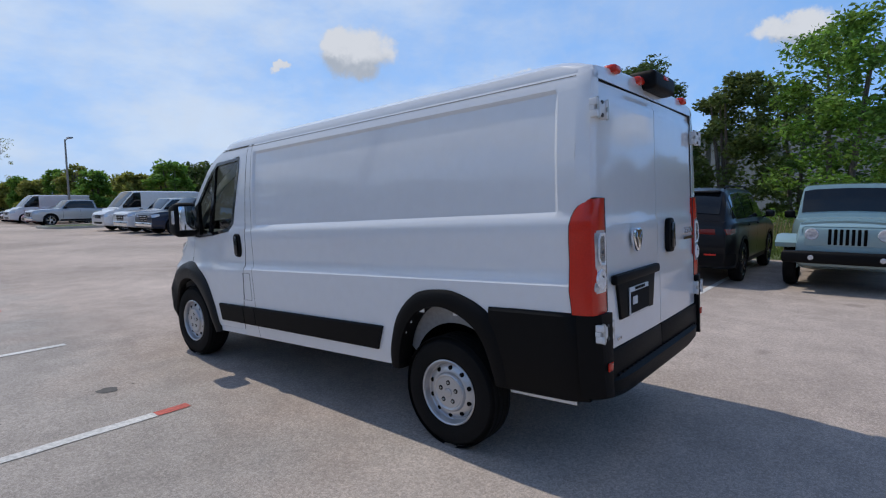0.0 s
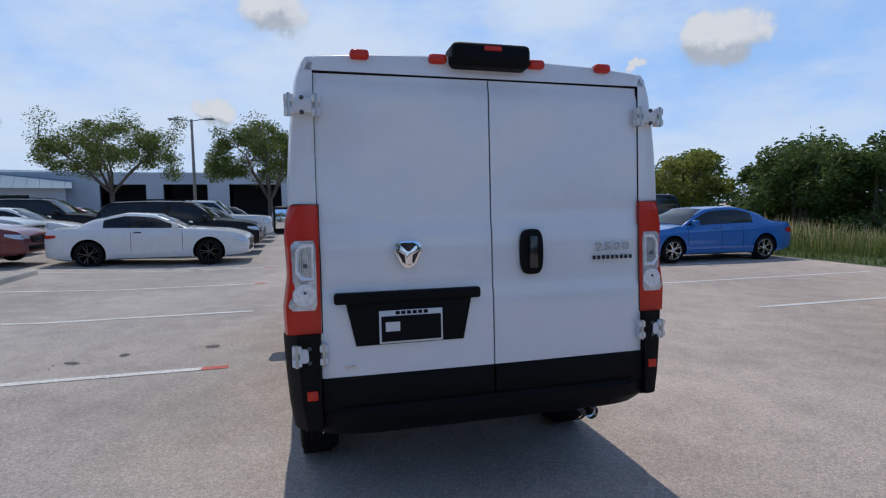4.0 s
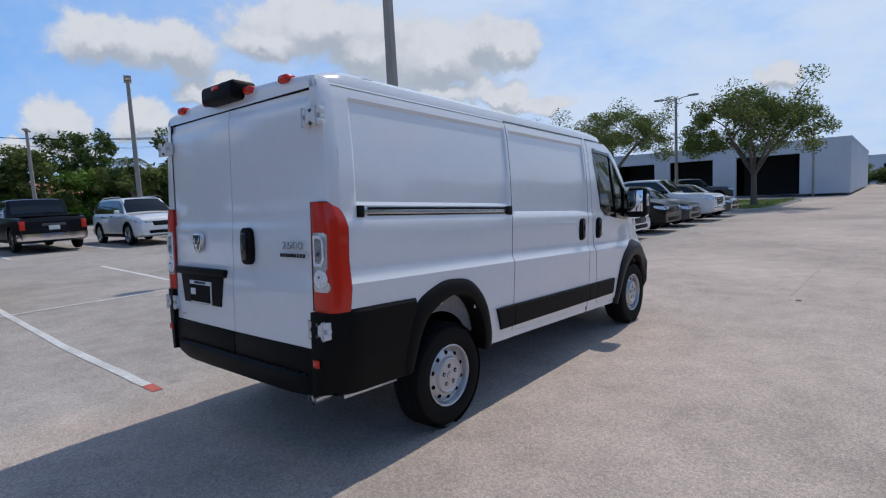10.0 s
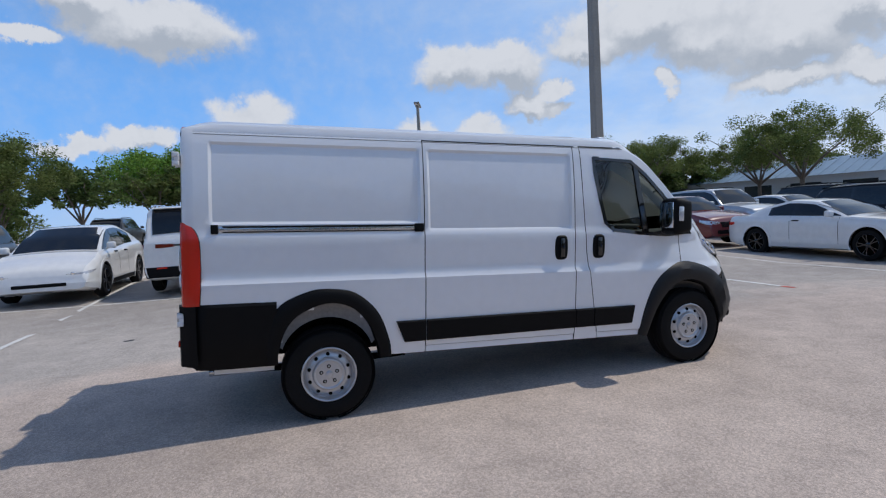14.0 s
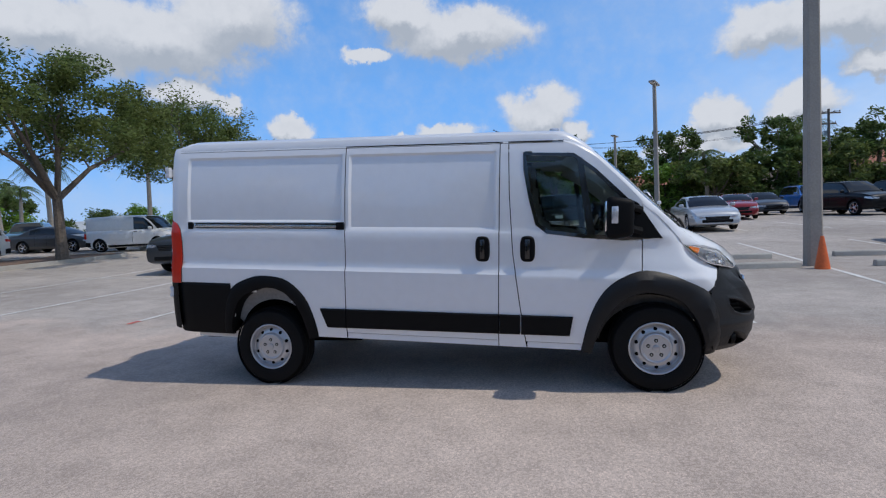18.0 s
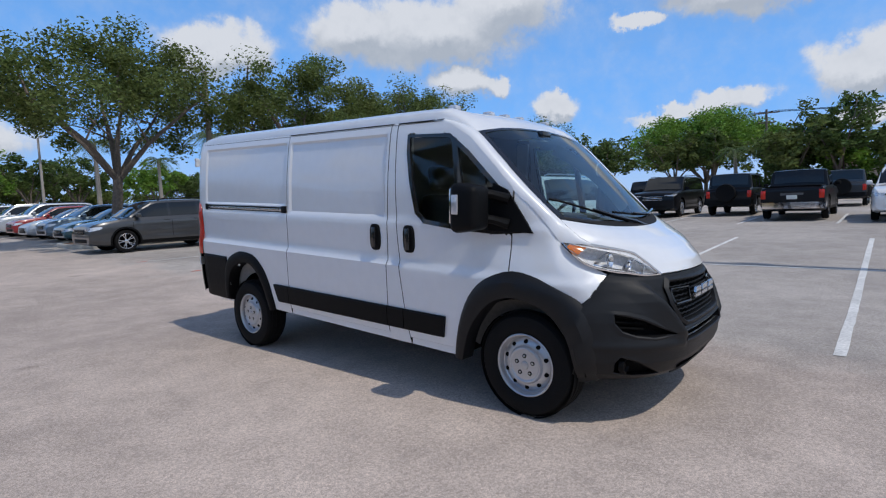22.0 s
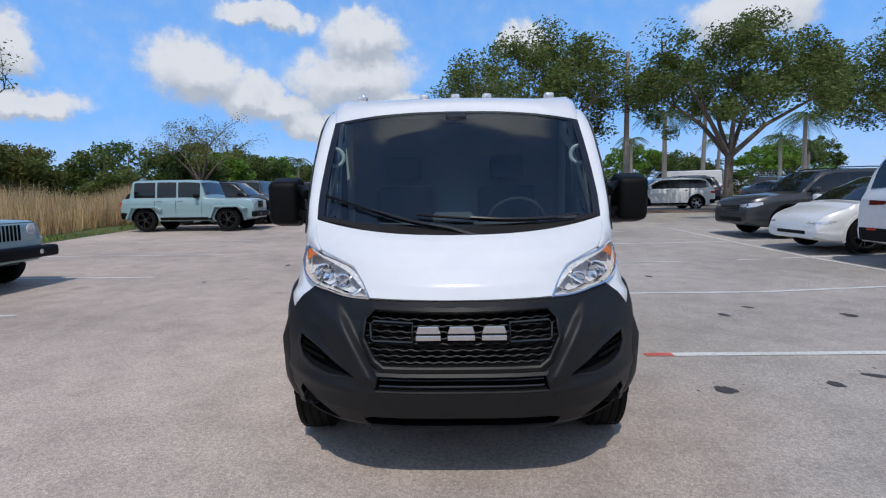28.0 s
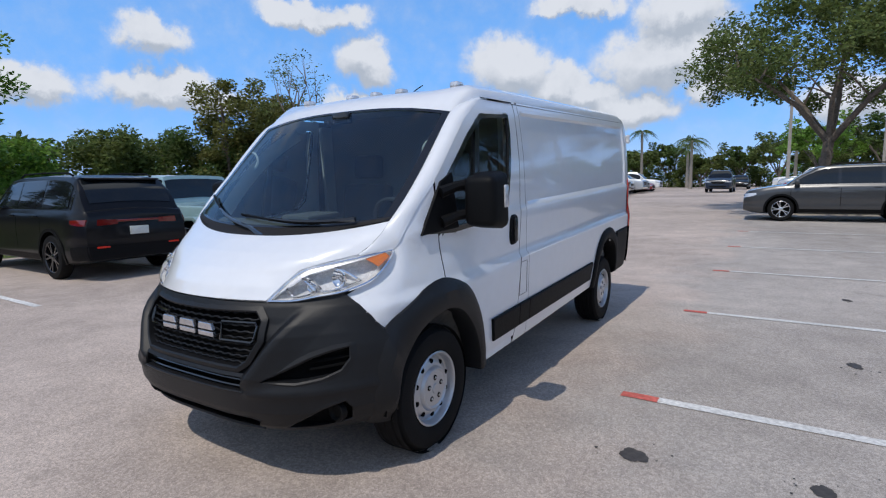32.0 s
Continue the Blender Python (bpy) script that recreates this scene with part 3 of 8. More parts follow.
BUMP = [(0.425, 2.50, 0.945, 2.02, 3.7), (0.47, 2.555, 0.972, 2.05, 3.8), (0.55, 2.588, 0.990, 2.08, 3.8), (0.64, 2.600, 0.998, 2.09, 3.6), (0.70, 2.592, 0.998, 2.09, 3.5), (0.80, 2.565, 0.994, 2.09, 3.3), (0.86, 2.556, 0.984, 2.09, 3.15), (0.92, 2.548, 0.952, 2.11, 2.95), (1.00, 2.535, 0.915, 2.135, 2.3), (1.045, 2.520, 0.885, 2.15, 2.0), (1.08, 2.505, 0.845, 2.165, 1.82), (1.12, 2.49, 0.80, 2.18, 1.75)]
SEAM = [(0.80, 2.09), (0.91, 2.11), (0.995, 2.152), (1.045, 2.170), (1.10, 2.19)]


def bump_side(x, z):
    """Half width of the front bumper at a given place along the van."""
    xf, yw, x0, p = curve_at(BUMP, min(max(z, 0.43), 1.12))
    return yw * min(max((xf - x) / (xf - x0), 0.0), 1.0) ** (1 / p)


def dent(x, z, panels):
    """Depth of the pressed-in panels: a sloped rim of 2 cm."""
    d = 0.0
    for x0, x1, z0, z1, deep in panels:
        e = min(x - x0, x1 - x, z - z0, z1 - z)
        d = max(d, deep * min(max(e / 0.022, 0), 1))
    return d


def columns(x0, x1, step, marks=()):
    xs = {x0, x1}
    n = max(1, round((x1 - x0) / step))
    xs |= {x0 + (x1 - x0) * k / n for k in range(n + 1)}
    for q in marks:
        if x0 < q < x1:
            xs |= {q}
    xs = sorted(xs)
    out = [xs[0]]
    for q in xs[1:]:
        if q - out[-1] > 0.004:
            out.append(q)
    out[-1] = x1
    return out


def panel_sheet(side, x0, x1, z0, z1, panels=(), holes=(), slant=None, step=0.06):
    """Pressed side sheet between two seams; slant(z) moves its front seam."""
    marks = [q for p in panels for q in (p[0], p[0] + 0.022, p[1] - 0.022, p[1])]
    xs = columns(x0, x1, step, marks)
    zs = [z for z in ZS if z0 + 0.004 < z < z1 - 0.004]
    zs = [z0] + zs + [z1]
    extra = [q for p in panels for q in (p[2], p[2] + 0.022, p[3] - 0.022, p[3])]
    for q in extra:
        if z0 < q < z1 and min(abs(q - z) for z in zs) > 0.005:
            zs.append(q)
    zs.sort()
    bm = bmesh.new()
    grid = {}

    def vert(i, j):
        if (i, j) not in grid:
            x, z = xs[i], zs[j]
            y = side_y(z) - dent(x, z, panels) - nose_in(x, z)
            if slant:
                x = x0 + (x - x0) * (slant(z) - x0) / (x1 - x0)
            grid[i, j] = bm.verts.new((x, side * y, z))
        return grid[i, j]

    for i in range(len(xs) - 1):
        for j in range(len(zs) - 1):
            cx, cz = (xs[i] + xs[i + 1]) / 2, (zs[j] + zs[j + 1]) / 2
            if any(inside(h, cx, cz) for h in holes):
                continue
            bm.faces.new([vert(i, j), vert(i + 1, j), vert(i + 1, j + 1), vert(i, j + 1)])
    return bm


van = thing("cargo_van", "white low-roof cargo van with black plastic bumpers and skirts, parked", "van")


def vpart(name, bm, mat, label="", smooth=True, parent=None, mats=()):
    if parent is None or parent is van:
        return part(name, bm, mat, van, label, RAKE, smooth, mats)
    return part(name, bm, mat, parent, label, None, smooth, mats)


def mid(poly, scale):
    cx, cz = sum(p[0] for p in poly) / len(poly), sum(p[1] for p in poly) / len(poly)
    return [(cx + (x - cx) * scale, cz + (z - cz) * scale) for x, z in poly]


def shift_poly(poly, d):
    """Offsets a closed outline outwards by d."""
    n, out = len(poly), []
    area = sum(poly[k][0] * poly[(k + 1) % n][1] - poly[(k + 1) % n][0] * poly[k][1] for k in range(n))
    s = 1 if area > 0 else -1
    for k in range(n):
        a, b, c = Vector(poly[k - 1]), Vector(poly[k]), Vector(poly[(k + 1) % n])
        n1, n2 = (b - a).normalized(), (c - b).normalized()
        nrm = Vector((n1.y + n2.y, -n1.x - n2.x))
        nrm = nrm.normalized() if nrm.length > 1e-6 else Vector((n1.y, -n1.x))
        out.append(tuple(b + nrm * d * s))
    return out


def ring_on_side(side, outer, inner, lift, thick=0.02, sub=4):
    """A band between two equally long outlines lying on the van's side."""
    def dense(poly):
        out = []
        for a, b in zip(poly, poly[1:] + poly[:1]):
            out += [tuple(Vector(a).lerp(Vector(b), k / sub)) for k in range(sub)]
        return out
    o, i = dense(outer), dense(inner)
    bm = bmesh.new()

    def p(x, z, h):
        return (x, side * (side_y(min(max(z, 0.39), 2.14)) - nose_in(x, z) + h), z)
    rows = [[p(*q, lift - thick) for q in o], [p(*q, lift) for q in o], [p(*q, lift) for q in i], [p(*q, lift - thick) for q in i]]
    sheet(bm, [r + r[:1] for r in rows])
    return bm


def plate_on_side(side, poly, lift, thick=0.012, bevel=0.004):
    """A flat plate with an outline, lying against the side."""
    bm = bmesh.new()
    o = poly
    inn = shift_poly(poly, -bevel)
    def p(x, z, h):
        return (x, side * (side_y(min(max(z, 0.39), 2.14)) - nose_in(x, z) + h), z)
    rows = [[p(*q, lift - thick) for q in o], [p(*q, lift - bevel) for q in o], [p(*q, lift) for q in inn]]
    vs = sheet(bm, [r + r[:1] for r in rows])
    bmesh.ops.remove_doubles(bm, verts=bm.verts, dist=1e-5)
    cap = [v for v in vs[2][:-1] if v.is_valid]
    try:
        bmesh.ops.contextual_create(bm, geom=cap)
    except Exception:
        pass
    return bm


REAR = -2.762
front_hole = F_IN + [(2.09, 0.2), (1.196, 0.2)]
front_hole = shift_poly(front_hole, 0.03)
rear_hole = shift_poly(R_IN + [(-1.335, 0.2), (-2.13, 0.2)], 0.03)
glass_hole = shift_poly(GLASS, 0.008)
cap_at = REAR + 0.085
low_corner = [(REAR - 0.1, 0.3), (-2.25, 0.3), (-2.25, 0.85), (REAR - 0.1, 0.85)]
SILL = 0.40


for side in (1, -1):
    name = "side_panel"
    if side > 0:
        pans = [(-2.575, 0.40, 1.395, 2.07, 0.016)]
        vpart(name, panel_sheet(side, cap_at, 0.428, SILL, 2.14, pans, [rear_hole, low_corner]), white_paint, "white pressed steel side wall with one long recess")
    else:
        pans = [(-2.575, -0.985, 1.46, 2.07, 0.016)]
        vpart(name, panel_sheet(side, cap_at, -0.961, SILL, 2.14, pans, [rear_hole, low_corner]), white_paint, "white pressed steel rear side wall")
        door = vpart("sliding_door", panel_sheet(side, -0.953, 0.425, 0.455, 2.13, [(-0.925, 0.40, 1.395, 2.065, 0.016)]), white_paint, "white sliding side door with a black handle")
        bm = bmesh.new()
        box(bm, -0.953, 0.425, side * 0.962 - 0.012, side * 0.962 + 0.012, SILL, 0.449)
        vpart("sill", bm, white_paint)
    bm = bmesh.new()
    box(bm, 0.672, 1.15, side * 0.962 - 0.012, side * 0.962 + 0.012, SILL, 0.449)
    vpart("sill", bm, white_paint)
    # pillar behind the cab door, and the cab door
    slant = lambda z: float(np.interp(z, [0.40, 0.75, 1.2, 1.7, 2.14], [0.668, 0.610, 0.545, 0.512, 0.500]))
    vpart("b_pillar", panel_sheet(side, 0.433, 0.56, SILL, 2.14, slant=lambda z, s=slant: s(z) - 0.004, step=0.05), white_paint)
    # cab door: from slanted rear seam to the front seam, below the window line and round the window
    bm = bmesh.new()
    top = [(0.45, 2.13), (0.95, 2.125), (1.05, 2.09), (1.22, 1.99), (1.44, 1.775), (1.66, 1.545), (1.80, 1.40)]
    nx_, nz_ = 34, 44
    rows = []
    for i in range(nx_ + 1):
        u = i / nx_
        col = []
        for j in range(nz_ + 1):
            v = j / nz_
            zt0 = curve_at(top, lerp(0.51, 1.575, u))
            z = lerp(0.455, zt0, v)
            x = lerp(slant(z) + 0.004, 1.575, u)
            col.append((x, z))
        rows.append(col)
    grid = {}
    for i in range(nx_):
        for j in range(nz_):
            q = [rows[i][j], rows[i + 1][j], rows[i + 1][j + 1], rows[i][j + 1]]
            cx, cz = sum(a for a, b in q) / 4, sum(b for a, b in q) / 4
            if inside(glass_hole, cx, cz) or inside(front_hole, cx, cz):
                continue
            vs = []
            for (di, dj), (x, z) in zip(((0, 0), (1, 0), (1, 1), (0, 1)), q):
                key = (i + di, j + dj)
                if key not in grid:
                    grid[key] = bm.verts.new((x, side * (side_y(z) - nose_in(x, z)), z))
                vs.append(grid[key])
            bm.faces.new(vs)
    door = vpart("cab_door", bm, white_paint, "white cab door with a large side window")
    # window glass, seal, divider
    bm = bmesh.new()
    vs = [bm.verts.new((x, side * (side_y(z) - nose_in(x, z) - 0.006), z)) for x, z in GLASS]
    bm.faces.new(vs)
    g = vpart("door_window", bm, side_glass, "tinted cab side window", smooth=False, parent=door)
    g.visible_shadow = False
    vpart("window_seal", ring_on_side(side, shift_poly(GLASS, 0.018), shift_poly(GLASS, -0.014), 0.005, 0.02, 3), gloss_black, parent=door)
    bm = bmesh.new()
    prism(bm, [(1.055, 2.0), (1.105, 1.97), (1.215, 1.35), (1.15, 1.35)], 0, 1, "y")
    for v in bm.verts:
        v.co.y = side * (side_y(v.co.z) - nose_in(v.co.x, v.co.z) + (0.004 if v.co.y > 0.5 else -0.02))
    vpart("window_divider", bm, gloss_black, parent=door)
    bm = bmesh.new()
    prism(bm, [(1.40, 1.345), (1.735, 1.335), (1.62, 1.50), (1.54, 1.62), (1.43, 1.67)], 0, 1, "y")
    for v in bm.verts:
        v.co.y = side * (side_y(v.co.z) - nose_in(v.co.x, v.co.z) + (0.014 if v.co.y > 0.5 else -0.02))
    vpart("mirror_base", bm, black_plastic, "black triangular mirror foot", parent=door)

    # door handles
    spots = [(0.668, 1.24, door)]
    if side < 0:
        spots.append((0.29, 1.235, None))
    for hx, hz, par in spots:
        bm = bmesh.new()
        poly = [(hx + 0.062 * math.copysign(abs(math.cos(a)) ** 0.55, math.cos(a)), hz + 0.108 * math.copysign(abs(math.sin(a)) ** 0.6, math.sin(a))) for a in [2 * math.pi * k / 24 for k in range(24)]]
        h = vpart("door_handle", plate_on_side(side, poly, 0.014, 0.03, 0.010), black_plastic, "black recessed door handle", parent=par)
        bm = bmesh.new()
        y0 = side * (side_y(hz) - nose_in(hx, hz) + 0.022)
        box(bm, hx - 0.022, hx + 0.022, y0 - 0.012, y0 + 0.012, hz - 0.085, hz + 0.085, 0.010)
        vpart("grip", bm, gloss_black, parent=h)

    # fender ahead of the door, turned in under the lamp
    bm = bmesh.new()
    ftop = [(1.583, 0.012, 1.625), (1.70, 0.014, 1.53), (1.80, 0.016, 1.425), (1.88, 0.030, 1.335), (1.93, 0.058, 1.262), (2.03, 0.066, 1.176), (2.11, 0.078, 1.122), (2.18, 0.098, 1.09)]
    nx_, nz_ = 26, 34
    grid = {}
    for i in range(nx_ + 1):
        x = lerp(1.583, 2.18, i / nx_)
        deep, zt = curve_at(ftop, x)
        zb = 0.45
        for j in range(nz_ + 1):
            z = lerp(zb, zt, j / nz_)
            y = side_y(z) - nose_in(x, z) - deep * max(0.0, (z - zt + 0.17) / 0.17) ** 2
            seam = curve_at(SEAM, z)
            if z < 1.10:
                ramp = min(max((x - seam + 0.09) / 0.09, 0.0), 1.0) ** 2
                y = lerp(y, min(y, bump_side(max(x, seam), z) - (0.010 if x > seam + 0.006 else -0.001)), ramp)
            grid[i, j] = (x, side * y, z)
    made = {}
    for i in range(nx_):
        for j in range(nz_):
            q = [grid[i, j], grid[i + 1, j], grid[i + 1, j + 1], grid[i, j + 1]]
            cx, cz = sum(a[0] for a in q) / 4, sum(a[2] for a in q) / 4
            if inside(front_hole, cx, cz) or (cx > 2.0 and cz < 0.82) or (cx > 2.07 and cz < 0.905):
                continue
            vs = []
            for k in ((i, j), (i + 1, j), (i + 1, j + 1), (i, j + 1)):
                if k not in made:
                    made[k] = bm.verts.new(grid[k])
                vs.append(made[k])
            bm.faces.new(vs)
    vpart("front_fender", bm, white_paint)

    # arch flares
    def flare(outer, inner, out_by, name, n=36):
        o, i = smooth_rows([(*q, 0) for q in outer], n), smooth_rows([(*q, 0) for q in inner], n)
        def base(x, z):
            y = side_y(min(max(z, 0.39), 2.1)) - nose_in(x, z) * (0.78 if x > 1.9 else 1.0 if x < 1.5 else lerp(1.0, 0.78, (x - 1.5) / 0.4))
            w = min(max((x - 1.98) / 0.13, 0.0), 1.0)
            return lerp(y, bump_side(x, z) - 0.012, w * w * (3 - 2 * w))
        rows = []
        for (a, b) in zip(o, i):
            yo, yi = base(a.x, a.y), base(a.x, a.y)
            row = []
            for u, h in ((0.0, -0.01), (0.0, 0.004), (0.12, out_by * 0.55), (0.35, out_by * 0.95), (0.75, out_by), (0.95, out_by * 0.8), (1.0, out_by * 0.3), (1.0, -0.10)):
                x, z = lerp(a.x, b.x, u), lerp(a.y, b.y, u)
                row.append((x, side * (base(x, max(z, 0.39)) + h), z))
            rows.append(row)
        bm = bmesh.new()
        sheet(bm, rows)
        return vpart(name, bm, grey_plastic if out_by > 0.031 else black_plastic, "black plastic wheel arch flare")

    flare(F_OUT + [(2.195, 0.52), (2.17, 0.415)], F_IN, 0.034, "front_arch_flare")
    flare([(-2.215, 0.40), (-2.19, 0.66), (-2.10, 0.845)] + R_OUT[1:], R_IN, 0.030, "rear_arch_flare")
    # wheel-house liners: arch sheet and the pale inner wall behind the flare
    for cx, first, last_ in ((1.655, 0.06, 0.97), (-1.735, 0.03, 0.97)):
        # arch sheet in near-black, so the recess's shade is in its colour
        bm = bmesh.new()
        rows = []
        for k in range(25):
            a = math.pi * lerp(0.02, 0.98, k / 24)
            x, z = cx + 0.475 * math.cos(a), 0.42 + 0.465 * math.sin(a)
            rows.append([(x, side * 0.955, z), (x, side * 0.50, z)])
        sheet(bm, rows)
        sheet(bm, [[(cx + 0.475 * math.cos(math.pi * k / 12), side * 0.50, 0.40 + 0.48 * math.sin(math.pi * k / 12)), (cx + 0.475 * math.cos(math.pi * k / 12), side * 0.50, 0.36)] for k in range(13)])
        vpart("wheel_house", bm, shade_black, "inner wheel house with its shade painted near-black", smooth=False)
        bm = bmesh.new()
        a0, a1 = (0.22, 0.93) if cx > 0 else (0.10, 0.90)
        rows = []
        for k in range(19):
            a = math.pi * lerp(a0, a1, k / 18)
            c, q = math.cos(a), math.sin(a)
            rows.append([(cx + 0.47 * c, side * 0.945, 0.42 + 0.46 * q), (cx + 0.45 * c, side * 0.90, 0.415 + 0.435 * q), (cx + 0.405 * c, side * 0.87, 0.39 + 0.405 * q)] + ([(cx + 0.37 * c, side * 0.862, 0.37 + 0.345 * q)] if cx < 0 else []))
        sheet(bm, rows)
        vpart("wheel_house_wall", bm, front_liner if cx > 0 else dusty_wall, "dusty liner inside the wheel arch" if cx > 0 else "pale painted wall inside the wheel arch")

    # black skirt mouldings
    cuts = [(-1.205, -0.957), (-0.949, 0.428), (0.436, 0.612), (0.622, 1.045)] if side < 0 else [(-1.205, 0.428), (0.436, 0.612), (0.622, 1.045)]
    for k, (a, b) in enumerate(cuts):
        zt = lambda x: 0.672 + 0.012 * (x + 1.2) / 2.2
        zb = lambda x: 0.497 + 0.022 * (x + 1.2) / 2.2
        poly = [(a + (0.07 if k == 0 else 0), zb(a)), (b - (0.025 if k == len(cuts) - 1 else 0), zb(b)), (b, zt(b)), (a, zt(a))]
        poly = [tuple(q) for q in poly]
        bm = bmesh.new()
        nseg = 10
        lo = [Vector(poly[0]).lerp(Vector(poly[1]), q / nseg) for q in range(nseg + 1)]
        hi = [Vector(poly[3]).lerp(Vector(poly[2]), q / nseg) for q in range(nseg + 1)]
        rows = []
        for p_, q_ in zip(lo, hi):
            r = []
            for u, h in ((0, -0.01), (0, 0.014), (0.06, 0.022), (0.94, 0.022), (1, 0.014), (1, -0.01)):
                v = p_.lerp(q_, u)
                r.append((v.x, side * (side_y(v.y) + h), v.y))
            rows.append(r)
        vs = sheet(bm, rows)
        bm.faces.new(vs[0])
        bm.faces.new(vs[-1][::-1])
        vpart("skirt_moulding", bm, black_plastic, "black plastic rocker moulding")
    # rear quarter cladding
    bm = bmesh.new()
    rows = []
    for x in columns(REAR + 0.06, -2.12, 0.06):
        zb = 0.385
        r = []
        for u, h in ((0, -0.03), (0, 0.006), (0.04, 0.018), (0.5, 0.018), (0.96, 0.018), (1, 0.006), (1, -0.01)):
            z = lerp(zb, 0.878, u)
            bend = 0.04 * max(0.0, (REAR + 0.20 - x) / 0.14) ** 2
            r.append((x, side * (side_y(z) + h - bend), z))
        rows.append(r)
    vs = sheet(bm, rows)
    bm.faces.new(vs[-1][::-1])
    vpart("quarter_cladding", bm, black_plastic, "black plastic lower rear quarter")

    # pale body flange hanging below the rear quarter
    bm = bmesh.new()
    box(bm, -2.585, -2.15, side * 0.862 - 0.004, side * 0.862 + 0.004, 0.322, 0.42, 0.002)
    vpart("body_flange", bm, white_paint, "white body flange below the black quarter")

    # mirror: arms, housing, glass, repeater
    hous = bmesh.new()
    box(hous, 1.275, 1.48, side * 1.055 if side > 0 else -1.275, 1.275 if side > 0 else -1.055, 1.335, 1.668, 0.05, 4)
    mir = vpart("wing_mirror", hous, black_plastic, "large black wing mirror on two arms", parent=door)
    for v in mir.data.vertices:
        if v.co.x > 1.38:
            v.co.z = 1.505 + (v.co.z - 1.505) * 0.88
            v.co.y = side * (1.16 + (abs(v.co.y) - 1.16) * 0.92)
    for z in (1.43, 1.60):
        bm = bmesh.new()
        tube(bm, [(1.56, side * 0.97, z - 0.04), (1.46, side * 1.02, z - 0.01), (1.40, side * 1.09, z)], [0.035, 0.03, 0.032], 8)
        vpart("mirror_arm", bm, black_plastic, parent=mir)
    bm = bmesh.new()
    box(bm, 1.266, 1.279, side * 1.16 - 0.085, side * 1.16 + 0.085, 1.40, 1.63, 0.004)
    vpart("mirror_glass", bm, chrome, "reflecting mirror glass", parent=mir)
    bm = bmesh.new()
    box(bm, 1.31, 1.36, side * 1.274 - 0.008, side * 1.274 + 0.008, 1.46, 1.59, 0.006)
    vpart("repeater", bm, clear_lens, "clear turn signal on the mirror", parent=mir)

    # tail light
    bm = bmesh.new()
    tl = [(0.872, 0.112), (1.00, 0.122), (1.15, 0.125), (1.28, 0.124), (1.34, 0.120), (1.385, 0.108), (1.42, 0.090), (1.446, 0.068), (1.466, 0.040), (1.478, 0.012)]
    rows = []
    for z, w in tl:
        ys = side_y(z) - 0.022 * max(0.0, (z - 1.40) / 0.078) ** 2
        rows.append([(REAR + w, side * (ys - 0.006), z), (REAR + w - 0.004, side * (ys + 0.010), z), (REAR + w * 0.5, side * (ys + 0.010), z), (REAR + w * 0.28, side * (ys + 0.006), z), (REAR + 0.002, side * (ys - 0.006), z), (REAR - 0.012, side * (ys - 0.030), z), (REAR - 0.016, side * (ys - 0.07), z), (REAR - 0.016, side * 0.872, z), (REAR - 0.012, side * 0.860, z), (REAR + 0.02, side * 0.856, z)])
    vs = sheet(bm, rows)
    bm.faces.new(vs[0])
    bm.faces.new(vs[-1][::-1])
    light = vpart("tail_light", bm, red_lens, "tall red tail light with clear lower lenses")
    bm = bmesh.new()
    rows = []
    for k in range(13):
        z = lerp(0.985, 1.312, k / 12)
        ys = side_y(z)
        soft = 0.010 if k in (0, 12) else 0.0
        rows.append([(REAR - 0.009, side * (ys - 0.018 - soft), z), (REAR - 0.016, side * (ys - 0.034 - soft), z), (REAR - 0.0205, side * (ys - 0.07), z), (REAR - 0.0205, side * (ys - 0.10), z), (REAR - 0.0205, side * (0.876 + soft), z)])
    sheet(bm, rows)
    solid(bm, 0.006)
    lens = vpart("clear_lens", bm, clear_lens, "clear reversing and turn lamp lens", parent=light)
    bm = bmesh.new()
    tube(bm, [(REAR + w, side * (side_y(z) + 0.004 - 0.022 * max(0.0, (z - 1.40) / 0.078) ** 2), z) for z, w in tl] + [(REAR - 0.010, side * (side_y(1.478) - 0.03), 1.480), (REAR - 0.012, side * 0.858, 1.480), (REAR - 0.012, side * 0.856, 1.2), (REAR - 0.012, side * 0.856, 0.875)], 0.0035, 5)
    vpart("lamp_seal", bm, white_gap, "dark seal round the tail light", parent=light)
    bm = bmesh.new()
    poly = [(0.884, 1.125), (0.884, 1.297), (0.945, 1.297), (0.968, 1.265), (0.972, 1.165), (0.945, 1.125)]
    rows = [[(REAR - 0.0225 + h_, side * y, z) for y, z in shift_poly(poly, o)] for o, h_ in ((0.0, 0.002), (-0.004, -0.004), (-0.012, -0.002), (-0.020, 0.001))]
    vs = sheet(bm, [r + r[:1] for r in rows])
    vpart("reflector", bm, lamp_silver, parent=light)
    for k in range(7):
        bm = bmesh.new()
        box(bm, REAR - 0.0245, REAR - 0.020, side * (0.899 + 0.0095 * k) - 0.0018, side * (0.899 + 0.0095 * k) + 0.0018, 1.15, 1.278)
        vpart("lens_flute", bm, alloy, parent=light)
    bm = bmesh.new()
    lathe(bm, [(0.0, -0.007), (0.012, -0.006), (0.020, -0.002), (0.034, -0.005), (0.048, -0.004), (0.053, 0.0), (0.055, 0.010)], 28, "x", (REAR - 0.021, side * 0.932, 1.055))
    vpart("round_lamp", bm, lamp_silver, parent=light)
    for yb, zb, rb in ((0.925, 1.195, 0.011), (0.93, 1.068, 0.008)):
        bm = bmesh.new()
        lathe(bm, [(0.0, -0.010), (rb * 0.7, -0.008), (rb, 0.0), (rb, 0.008)], 12, "x", (REAR - 0.0225, side * yb, zb))
